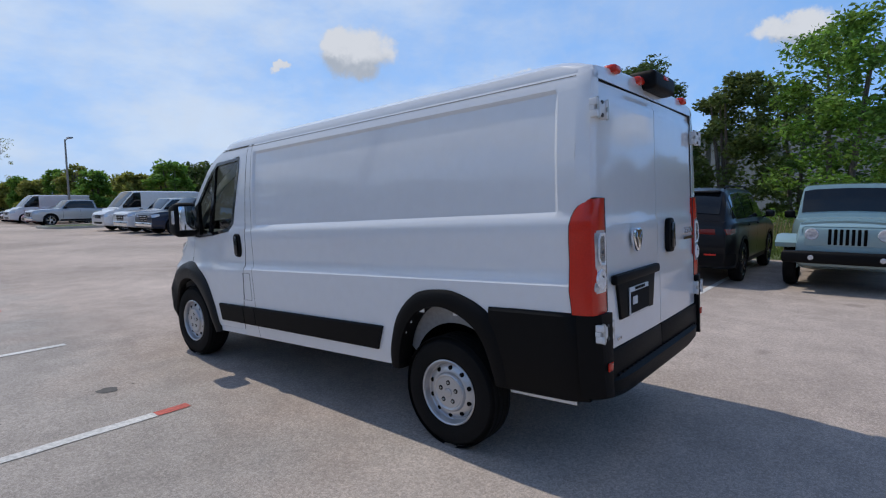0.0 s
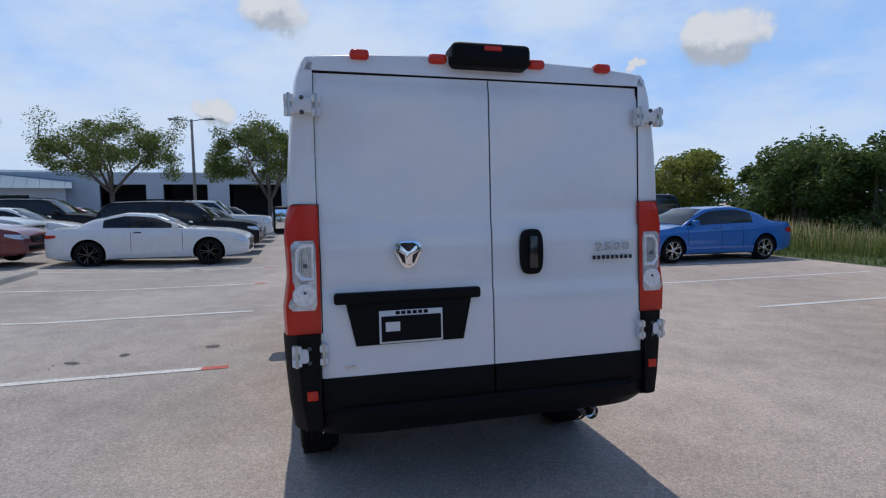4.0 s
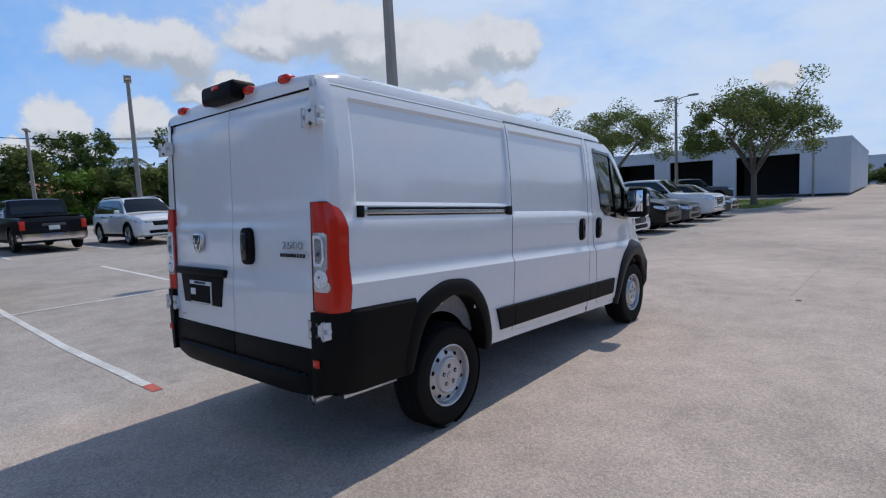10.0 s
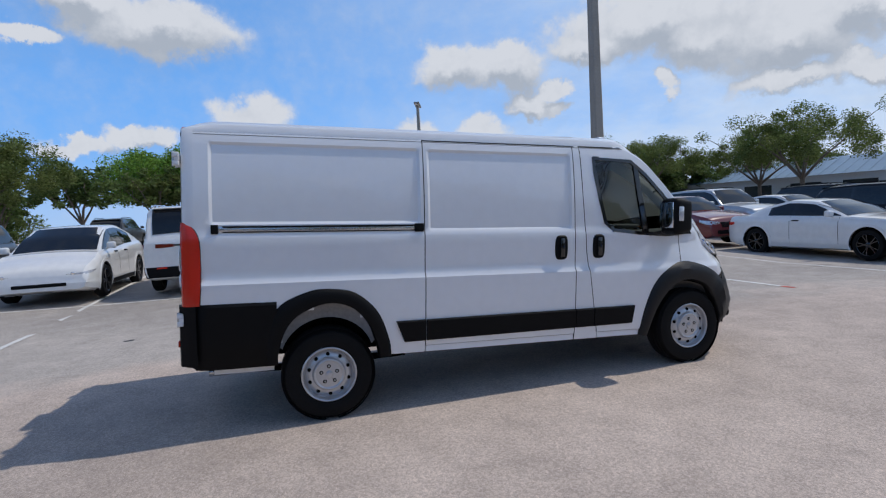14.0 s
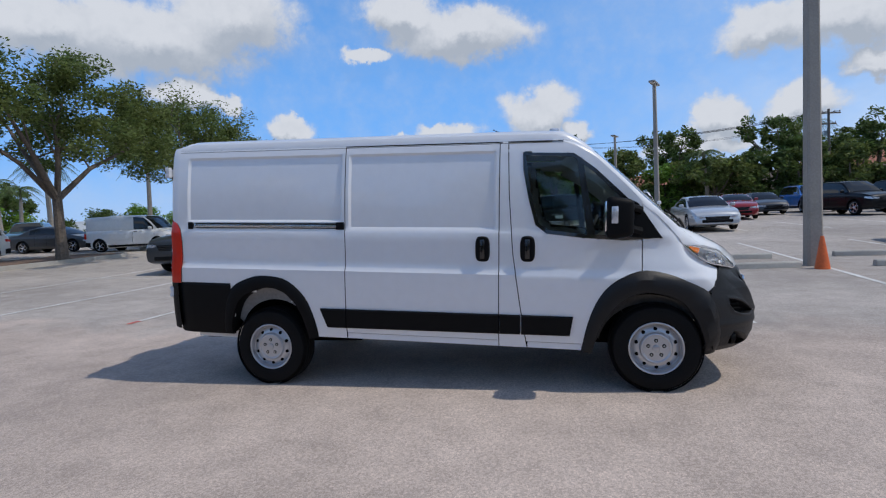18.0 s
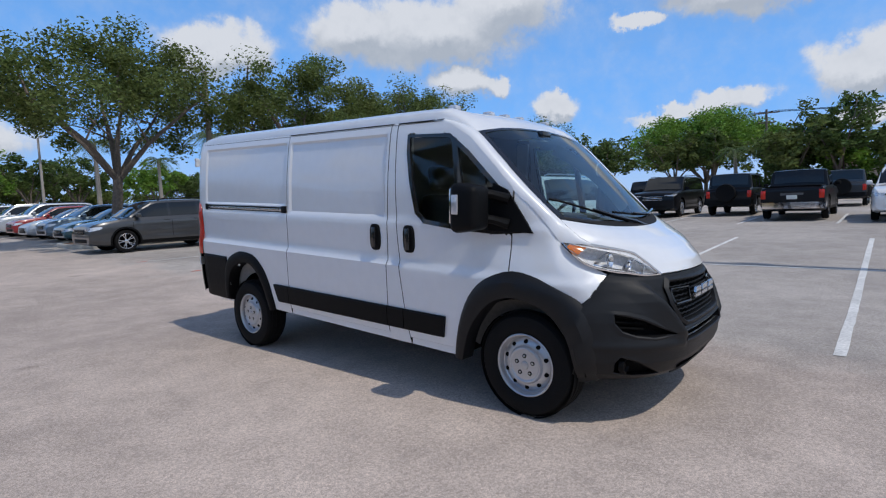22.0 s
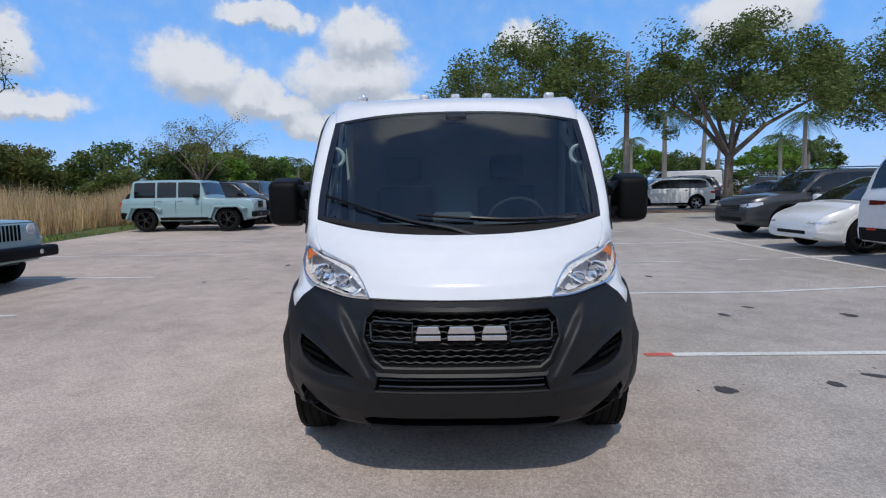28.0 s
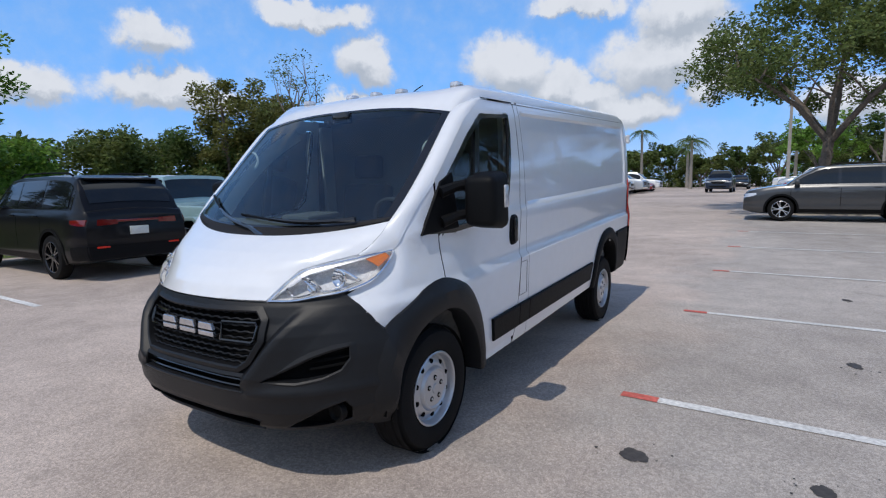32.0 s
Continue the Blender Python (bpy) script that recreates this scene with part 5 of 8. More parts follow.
for s in (1, -1):
    a, b = (0.004, 0.862) if s > 0 else (-0.862, -0.004)
    bm = bmesh.new()
    zs = [0.50, 0.56, 0.655, 0.72, 0.80, 0.95, 1.015, 1.05, 1.12, 1.25, 1.345, 1.365, 1.45, 1.6, 1.8, 1.98, 2.04, 2.06, 2.098]
    rows = []
    for z in zs:
        r = []
        for k in range(13):
            y = lerp(a, b, k / 12)
            bow = -0.010 - 0.012 * math.cos((y / 0.9) * math.pi / 2)
            dz = 0.0 if z < 1.03 else (0.010 if z < 1.355 else 0.018)
            dz += 0.010 if z > 2.05 else 0
            r.append((REAR + bow + dz, y, z))
        rows.append(r)
    rows = rows[2:]
    sheet(bm, rows)
    solid(bm, 0.02)
    d = vpart("rear_door", bm, white_paint, "white rear barn door" + (" with plate recess and emblem" if s > 0 else " with black handle"))
    bm = bmesh.new()
    box(bm, REAR - 0.028, REAR + 0.01, a, b, 0.495, 0.650, 0.006)
    vpart("lower_cladding", bm, black_plastic, "black plastic foot of the door", parent=d)
    for z0 in (0.775, 1.935):
        out = side_y(z0)
        bm = bmesh.new()
        box(bm, REAR - 0.040, REAR - 0.004, s * 0.918 - 0.046, s * 0.918 + 0.046, z0 - 0.034, z0 + 0.034, 0.006)
        for y0 in (0.853, 0.975):
            box(bm, REAR - 0.046, REAR - 0.002, s * y0 - 0.022, s * y0 + 0.022, z0 + 0.012, z0 + 0.048, 0.006)
            box(bm, REAR - 0.046, REAR - 0.002, s * y0 - 0.022, s * y0 + 0.022, z0 - 0.048, z0 - 0.012, 0.006)
            box(bm, REAR - 0.030, REAR - 0.002, s * y0 - 0.022, s * y0 + 0.022, z0 - 0.012, z0 + 0.012)
        h = vpart("door_hinge", bm, hinge_white, "white painted outside hinge", parent=d)
        for y0 in (0.853, 0.975):
            bm = bmesh.new()
            tube(bm, [(REAR - 0.040, s * y0, z0 - 0.053), (REAR - 0.040, s * y0, z0 + 0.053)], 0.009, 8)
            vpart("hinge_pin", bm, steel, parent=h)
        for dz in (0.033, -0.033):
            bm = bmesh.new()
            lathe(bm, [(0.0, -0.004), (0.010, -0.004), (0.011, 0.004)], 10, "x", (REAR - 0.040, s * 0.918, z0 + dz))
            vpart("hinge_bolt", bm, trim_grey, parent=h)
    if s > 0:
        bm = bmesh.new()
        box(bm, REAR - 0.05, REAR - 0.01, 0.075, 0.80, 1.005, 1.06, 0.012)
        hood = vpart("plate_lamp_bar", bm, black_plastic, "black plate lamp bar", parent=d)
        bm = bmesh.new()
        prism(bm, [(0.165, 0.80), (0.70, 0.80), (0.745, 1.01), (0.12, 1.01)], REAR - 0.030, REAR - 0.012, "x", 0.004)
        vpart("plate_recess", bm, black_plastic, parent=d)
        bm = bmesh.new()
        box(bm, REAR - 0.040, REAR - 0.030, 0.275, 0.59, 0.805, 0.965, 0.004)
        pl = vpart("plate_holder", bm, hinge_white, "pale metal plate frame with a black insert", parent=d)
        bm = bmesh.new()
        box(bm, REAR - 0.044, REAR - 0.039, 0.285, 0.580, 0.816, 0.938)
        vpart("plate_insert", bm, plate_black, parent=pl)
        bm = bmesh.new()
        box(bm, REAR - 0.047, REAR - 0.043, 0.49, 0.56, 0.865, 0.91)
        vpart("sticker", bm, paper_white, "small pale sticker", parent=pl)
        bm = bmesh.new()
        for k in range(6):
            yk = 0.36 + k * 0.028
            box(bm, REAR - 0.0425, REAR - 0.0395, yk - 0.010, yk + 0.010, 0.945, 0.961)
        vpart("lettering_bar", bm, plate_black, parent=pl)
        bm = bmesh.new()
        poly = [(0.44 + 0.068 * q[0], 1.235 + 0.068 * q[1]) for q in ((-0.9, 0.75), (-0.5, 0.98), (0.5, 0.98), (0.9, 0.75), (0.98, 0.2), (0.55, -0.75), (0.2, -1), (-0.2, -1), (-0.55, -0.75), (-0.98, 0.2))]
        prism(bm, poly, REAR - 0.045, REAR - 0.018, "x", 0.006)
        em = vpart("rear_emblem", bm, chrome, "chrome shield-shaped emblem with a black field", parent=d)
        bm = bmesh.new()
        prism(bm, [(0.44 + (y_ - 0.44) * 0.80, 1.237 + (z_ - 1.235) * 0.80) for y_, z_ in poly], REAR - 0.0475, REAR - 0.044, "x")
        vpart("emblem_field", bm, gloss_black, parent=em)
        bm = bmesh.new()
        prism(bm, [(0.44 + 0.066 * a_, 1.237 + 0.062 * b_) for a_, b_ in ((-0.6, 0.7), (-0.1, 0.2), (0.1, 0.2), (0.6, 0.7), (0.75, 0.2), (0.3, -0.1), (0.25, -0.85), (-0.25, -0.85), (-0.3, -0.1), (-0.75, 0.2))], REAR - 0.052, REAR - 0.046, "x", 0.002)
        vpart("emblem_inlay", bm, chrome, "chrome inlay", parent=em)
        bm = bmesh.new()
        for k in range(4):
            box(bm, REAR - 0.030, REAR - 0.024, 0.70 + 0.016 * k, 0.71 + 0.016 * k, 0.695, 0.71)
        vpart("small_script", bm, alloy, parent=d)
    else:
        bm = bmesh.new()
        poly = [(-0.21 + 0.063 * math.copysign(abs(math.cos(q)) ** 0.55, math.cos(q)), 1.225 + 0.117 * math.copysign(abs(math.sin(q)) ** 0.6, math.sin(q))) for q in [2 * math.pi * k / 24 for k in range(24)]]
        prism(bm, poly, REAR - 0.046, REAR - 0.01, "x", 0.010)
        h = vpart("door_handle", bm, black_plastic, "black rear door handle", parent=d)
        bm = bmesh.new()
        box(bm, REAR - 0.062, REAR - 0.04, -0.235, -0.185, 1.14, 1.31, 0.010)
        vpart("grip", bm, gloss_black, parent=h)
        turn = Matrix(((0, 0, -1, 0), (-1, 0, 0, 0), (0, 1, 0, 0), (0, 0, 0, 1)))
        letters("2500", 0.085, 0.004, alloy, "number_badge", d, Matrix.Translation((REAR - 0.022, -0.685, 1.235)) @ turn @ Matrix.Diagonal((1.15, 0.75, 1, 1)), "chrome 2500 number badge", 1.1)
        for k in range(9):
            yk = -0.575 - k * 0.0275
            bm = bmesh.new()
            box(bm, REAR - 0.026, REAR - 0.020, yk - 0.008, yk + 0.008, 1.170, 1.191)
            vpart("badge_bar", bm, gloss_black, parent=d)

# marker lamps and camera pod over the doors
for y in (0.645, 0.262, -0.262, -0.645):
    bm = bmesh.new()
    box(bm, REAR - 0.028, REAR + 0.05, y - 0.046, y + 0.046, 2.165, 2.212, 0.018, 3)
    vpart("marker_lamp", bm, red_lens, "small red roof marker lamp")
bm = bmesh.new()
box(bm, REAR - 0.085, REAR + 0.09, -0.205, 0.205, 2.145, 2.262, 0.03, 3)
pod = vpart("camera_pod", bm, black_plastic, "black brake lamp and camera pod")
bm = bmesh.new()
box(bm, REAR - 0.090, REAR - 0.08, -0.045, 0.045, 2.218, 2.242, 0.004)
vpart("stop_lamp", bm, red_lens, parent=pod)
for y in (0.70, 0.235, 0.0, -0.235, -0.70):
    bm = bmesh.new()
    box(bm, 0.83, 0.92, y - 0.034, y + 0.034, 2.215, 2.268, 0.016, 3)
    vpart("roof_marker", bm, clear_lens, "clear roof marker lamp")
bm = bmesh.new()
tube(bm, [(0.45, 0.0, 2.26), (0.36, 0.0, 2.33), (0.25, 0.0, 2.38)], [0.012, 0.005, 0.004], 6)
vpart("antenna", bm, black_plastic, "short black roof antenna")

# rear bumper and step
bm = bmesh.new()
rows = []
for z, x, half in ((0.502, REAR + 0.01, 0.985), (0.507, REAR - 0.040, 0.985), (0.485, REAR - 0.062, 0.98), (0.42, REAR - 0.062, 0.955), (0.375, REAR - 0.035, 0.90), (0.365, REAR + 0.08, 0.86)):
    r = []
    for i in range(33):
        u = -1 + 2 * i / 32
        y = half * u
        r.append((x + 0.13 * abs(u) ** 9, y, z))
    rows.append(r)
sheet(bm, rows)
rb = vpart("rear_bumper", bm, black_plastic, "black plastic rear bumper with a step")
for s in (1, -1):
    bm = bmesh.new()
    rows = []
    for z in (0.42, 0.55, 0.70, 0.80, 0.872):
        ys = side_y(z) + 0.016
        rows.append([(REAR + 0.085, s * (ys + 0.002), z), (REAR + 0.03, s * (ys - 0.015), z), (REAR - 0.03, s * (ys - 0.06), z), (REAR - 0.045, s * 0.90, z), (REAR - 0.045, s * 0.868, z), (REAR + 0.0, s * 0.864, z)])
    vs = sheet(bm, rows)
    bm.faces.new(vs[-1])
    vpart("bumper_corner", bm, black_plastic, "black bumper corner", parent=rb)
    bm = bmesh.new()
    box(bm, REAR - 0.052, REAR - 0.04, s * 0.91 - 0.025, s * 0.91 + 0.025, 0.565, 0.61, 0.004)
    vpart("reflector", bm, red_lens, "red reflector", parent=rb)
for k in range(24):
    bm = bmesh.new()
    box(bm, REAR - 0.040, REAR - 0.012, -0.80 + k * 0.067, -0.765 + k * 0.067, 0.503, 0.512)
    vpart("step_rib", bm, black_plastic, parent=rb)

# sliding door rail, fuel flap
bm = bmesh.new()
box(bm, -2.55, -0.962, -side_y(1.42) - 0.004, -side_y(1.42) + 0.03, 1.403, 1.447, 0.004)
rail = vpart("slide_rail", bm, alloy, "long bright sliding-door rail")
for x0, x1 in ((-2.565, -2.515), (-1.04, -0.965)):
    bm = bmesh.new()
    box(bm, x0, x1, -side_y(1.42) - 0.014, -side_y(1.42) + 0.02, 1.392, 1.46, 0.005)
    vpart("rail_end", bm, black_plastic, parent=rail)
bm = bmesh.new()
box(bm, -2.485, -1.04, -side_y(1.42) - 0.007, -side_y(1.42), 1.436, 1.45)
box(bm, -2.485, -1.04, -side_y(1.42) - 0.007, -side_y(1.42), 1.401, 1.409)
vpart("rail_lip", bm, black_plastic, parent=rail)
bm = ring_on_side(1, [(0.47, 0.74), (0.60, 0.74), (0.585, 0.99), (0.47, 0.99)], [(0.473, 0.743), (0.597, 0.743), (0.582, 0.987), (0.473, 0.987)], 0.002, 0.004, 1)
vpart("fuel_flap", bm, trim_grey, "seam of the fuel flap")

# inner shell, floor and dashboard
bm = bmesh.new()
for s in (1, -1):
    sheet(bm, [[(x, s * (side_y(z) - 0.045 - nose_in(x)), z) for z in (0.41, 0.6, 1.0, 1.4, 1.9, 2.12)] for x in (REAR + 0.05, -2.19)])
    sheet(bm, [[(x, s * (side_y(z) - 0.045 - nose_in(x)), z) for z in (0.99, 1.4, 1.9, 2.12)] for x in (-2.19, -1.28)])
    sheet(bm, [[(x, s * (side_y(z) - 0.045 - nose_in(x)), z) for z in (0.41, 0.6, 1.0, 1.4, 1.9, 2.12)] for x in (-1.28, 0.60)])
sheet(bm, [[(REAR + 0.03, y, z) for y in (-0.9, 0.9)] for z in (0.42, 2.12)])
vpart("inner_shell", bm, white_gap, smooth=False)
bm = bmesh.new()
box(bm, REAR + 0.05, -2.20, -0.95, 0.95, 0.40, 0.44)
box(bm, -1.24, 1.15, -0.95, 0.95, 0.40, 0.44)
box(bm, -2.2, -1.2, -0.54, 0.54, 0.40, 0.44)
box(bm, 1.1, 2.2, -0.54, 0.54, 0.40, 0.46)
vpart("underbody", bm, shade_black, smooth=False)
bm = bmesh.new()
box(bm, 0.42, 0.45, -0.93, 0.93, 0.44, 2.14)
vpart("bulkhead", bm, bulkhead_grey, "grey cab bulkhead", smooth=False)
bm = bmesh.new()
rows = []
for y in [-0.88 + 1.76 * k / 16 for k in range(17)]:
    rows.append([(1.90, y * 0.86, 1.35), (1.70, y * 0.93, 1.385 - 0.02 * math.cos(y * 3)), (1.45, y, 1.36), (1.33, y, 1.28), (1.36, y, 1.0), (1.45, y, 0.7)])
sheet(bm, rows)
dash = vpart("dashboard", bm, trim_grey, "dark grey dashboard")
bm = bmesh.new()
box(bm, 1.45, 1.75, -0.16, 0.10, 1.385, 1.43, 0.02)
vpart("binnacle", bm, trim_grey, parent=dash)
bm = bmesh.new()
pts = [(0, 0.195 * math.cos(a), 0.195 * math.sin(a)) for a in [2 * math.pi * k / 28 for k in range(29)]]
tilt = pose(1.22, 0.42, 1.33, 0, 28, 0)
tube(bm, [tilt @ Vector(p) for p in pts], 0.016, 8, False)
for a in (0.2, math.pi - 0.2, 1.5 * math.pi):
    tube(bm, [tilt @ Vector((0.03, 0, 0)), tilt @ Vector((0, 0.19 * math.cos(a), 0.19 * math.sin(a)))], 0.014, 6)
vpart("steering_wheel", bm, seat_cloth, "dark steering wheel")
for y in (0.42, -0.42):
    bm = bmesh.new()
    box(bm, 0.62, 1.08, y - 0.25, y + 0.25, 0.78, 0.95, 0.05, 3)
    seat = vpart("cab_seat", bm, seat_cloth, "dark cloth cab seat")
    bm = bmesh.new()
    box(bm, -0.07, 0.07, -0.24, 0.24, 0, 0.66, 0.05, 3, pose(0.62, y, 0.92, 0, -8, 0))
    vpart("seat_back", bm, seat_cloth, parent=seat)
    bm = bmesh.new()
    box(bm, -0.05, 0.05, -0.14, 0.14, 0, 0.20, 0.04, 3, pose(0.525, y, 1.62, 0, -8, 0))
    vpart("headrest", bm, seat_cloth, parent=seat)
    bm = bmesh.new()
    box(bm, 0.6, 1.05, y - 0.22, y + 0.22, 0.44, 0.79)
    vpart("seat_base", bm, trim_grey, parent=seat)
for s in (1, -1):
    # inner pillar trims and their oval pockets
    bm = bmesh.new()
    a = smooth_rows([(1.02, 0.80, 2.06), (1.30, 0.83, 1.90), (1.54, 0.845, 1.70), (1.72, 0.86, 1.50)], 10)
    sheet(bm, [[(p.x - 0.02, s * (p.y - 0.045), p.z - 0.01), (p.x - 0.05, s * (p.y - 0.035), p.z - 0.045), (p.x - 0.10, s * (p.y - 0.02), p.z - 0.10)] for p in a])
    tr = vpart("pillar_trim", bm, trim_light, "pale inner pillar trim")
    bm = bmesh.new()
    lathe(bm, [(0.045, 0.0), (0.06, 0.006), (0.07, 0.0)], 18, "x", (1.40, s * 0.815, 1.80))
    vpart("grab_handle", bm, trim_light, parent=tr)
for s in (1, -1):
    bm = bmesh.new()
    prism(bm, [(0.47, 0.95), (0.60, 0.95), (0.585, 1.40), (0.60, 2.08), (0.47, 2.08)], s * 0.86, s * 0.90, "y", 0.008)
    vpart("inner_b_pillar", bm, trim_light, "pale inner trim of the door pillar")
bm = bmesh.new()
box(bm, 1.235, 1.30, -0.07, 0.07, 2.02, 2.10, 0.015)
vpart("sensor_box", bm, gloss_black)
bm = bmesh.new()
box(bm, 0.45, 1.05, -0.80, 0.80, 2.13, 2.15)
vpart("headliner", bm, trim_light, smooth=False)

# wheels
def van_wheel(x, s):
    w = part("wheel", lathe(bmesh.new(), [(0.215, -0.215), (0.25, -0.23), (0.33, -0.228), (0.352, -0.20), (0.360, -0.16), (0.362, -0.115), (0.360, -0.07), (0.352, -0.03), (0.33, -0.003), (0.285, 0.006), (0.235, 0.0), (0.213, -0.012), (0.205, -0.03)], 48), rubber, van, "steel wheel with black tyre", pose(x, s * 0.982, 0.362, 0, 0, 0 if s > 0 else 180), True)
    bm = bmesh.new()
    for k in range(4):
        o = -0.185 + k * 0.047
        lathe(bm, [(0.3615, o), (0.3655, o + 0.004), (0.3655, o + 0.030), (0.3615, o + 0.034)], 48)
    part("tread", bm, rubber, w)
    bm = bmesh.new()
    lathe(bm, [(0.216, -0.004), (0.210, 0.000), (0.203, -0.004), (0.197, -0.018), (0.193, -0.046), (0.186, -0.052), (0.178, -0.046), (0.160, -0.034), (0.142, -0.025), (0.131, -0.024), (0.127, -0.016), (0.121, -0.006), (0.114, -0.003), (0.107, -0.006), (0.103, -0.010), (0.060, -0.008), (0.0, -0.008)], 48)
    rim = part("rim", bm, steel_rim, w, "silver painted steel rim with round holes")
    # holes are near-black discs on the uncut rim, shade put in as colour
    for k in range(10):
        a = 2 * math.pi * (k + 0.5) / 10
        bm = bmesh.new()
        lathe(bm, [(0.0, 0.004), (0.0125, 0.004), (0.0150, 0.002), (0.0155, -0.014)], 14, "y", (0.157 * math.cos(a), -0.0305, 0.157 * math.sin(a)))
        part("rim_hole", bm, shade_black, rim, smooth=False)
    for k in range(5):
        a = 2 * math.pi * (k + 0.25) / 5
        bm = bmesh.new()
        lathe(bm, [(0.0, 0.008), (0.005, 0.008), (0.0085, 0.004), (0.009, -0.004)], 6, "y", (0.064 * math.cos(a), -0.008, 0.064 * math.sin(a)))
        part("wheel_nut", bm, steel, rim)
        # nut recess drawn as a near-black disc, its shade painted
        bm = bmesh.new()
        lathe(bm, [(0.0, 0.002), (0.0150, 0.002), (0.0165, -0.006)], 14, "y", (0.064 * math.cos(a), -0.0075, 0.064 * math.sin(a)))
        part("nut_seat", bm, shade_black, rim, smooth=False)
    bm = bmesh.new()
    lathe(bm, [(0.0, 0.001), (0.020, 0.000), (0.028, -0.003), (0.032, -0.012)], 20)
    part("hub_cap", bm, steel_rim, rim)
    bm = bmesh.new()
    lathe(bm, [(0.20, -0.05), (0.20, -0.2)], 32)
    part("brake_drum", bm, shade_black, w)
    return w


for x in (1.722, -1.722):
    for s in (1, -1):
        van_wheel(x, s)
bm = bmesh.new()
tube(bm, [(-1.727, -0.8, 0.34), (-1.727, 0.8, 0.34)], 0.05, 10)
part("rear_axle", bm, shade_black, van)
bm = bmesh.new()
tube(bm, [(-1.0, -0.45, 0.33), (-1.9, -0.48, 0.33), (-2.25, -0.50, 0.36)], 0.030, 10)
part("exhaust_pipe", bm, shade_black, van, "dark exhaust pipe under the floor")
bm = bmesh.new()
lathe(bm, [(0.030, 0.0), (0.038, -0.004), (0.040, -0.03), (0.040, 0.10)], 16, "x", (-2.60, -0.63, 0.415))
part("tailpipe", bm, alloy, van, "bright tailpipe end")

# ---- parked vehicles ----
PAINTS = {}


def paint(name, colour, rough=0.25, metal=0.0):
    if name not in PAINTS:
        PAINTS[name] = material("paint_" + name, colour, rough, metal=metal, coat=0.25 if name == "black" else 0.5 if name in ("navy", "charcoal") else 1.0, spec=0.2 if name == "black" else 0.5, grain=0.02, scale=200, spots=0.03)
    return PAINTS[name]


COLOURS = {"white": (0.78, 0.78, 0.77), "black": (0.005, 0.005, 0.006), "charcoal": (0.055, 0.058, 0.062), "grey": (0.05, 0.051, 0.053), "silver": (0.50, 0.52, 0.54), "red": (0.28, 0.012, 0.014), "dark red": (0.16, 0.014, 0.016),
           "blue": (0.010, 0.15, 0.50), "navy": (0.006, 0.012, 0.03), "pale blue": (0.26, 0.39, 0.41), "teal": (0.05, 0.12, 0.14), "steel blue": (0.18, 0.25, 0.32), "brown": (0.05, 0.03, 0.025)}
plate_mat = material("number_plate", (0.62, 0.66, 0.62), 0.5, grain=0.1, scale=60)
KINDS = {
    # length, width, height, wheelbase, tyre, floor, bonnet z, belt z, cowl x, roof front x, roof rear x, tail base x, deck z
    "sedan": (4.85, 1.86, 1.46, 2.90, 0.335, 0.20, 0.92, 0.98, 1.15, 0.35, -0.95, -1.75, 1.02),
    "ev": (4.75, 1.92, 1.62, 2.89, 0.36, 0.20, 0.99, 1.06, 1.42, 0.50, -0.85, -2.10, 1.14),
    "coupe": (5.00, 1.92, 1.45, 2.95, 0.355, 0.20, 0.97, 1.02, 0.95, 0.10, -0.95, -1.85, 1.05),
    "hatch": (4.70, 1.86, 1.60, 2.75, 0.345, 0.22, 1.00, 1.05, 1.20, 0.45, -1.45, -2.15, 1.08),
    "suv": (5.05, 1.96, 1.80, 3.02, 0.385, 0.27, 1.13, 1.18, 1.15, 0.48, -2.02, -2.42, 1.20),
    "bigsuv": (5.25, 2.03, 1.92, 3.10, 0.41, 0.28, 1.20, 1.24, 1.25, 0.62, -2.30, -2.62, 1.26),
    "minivan": (4.95, 1.92, 1.70, 2.90, 0.36, 0.22, 1.06, 1.12, 1.35, 0.55, -1.95, -2.38, 1.14),
    "pickup": (5.80, 2.03, 1.85, 3.65, 0.41, 0.30, 1.17, 1.23, 1.20, 0.60, -0.95, -1.15, 1.18),
    "van": (5.60, 2.02, 2.28, 3.60, 0.37, 0.28, 1.25, 1.35, 2.00, 1.20, -2.72, -2.78, 1.35),
    "lowvan": (4.75, 1.83, 1.88, 3.10, 0.34, 0.22, 1.05, 1.12, 1.55, 0.85, -2.28, -2.35, 1.15),
    "jeep": (4.75, 1.88, 1.86, 3.00, 0.415, 0.36, 1.16, 1.20, 0.72, 0.52, -1.95, -2.05, 1.20),
}


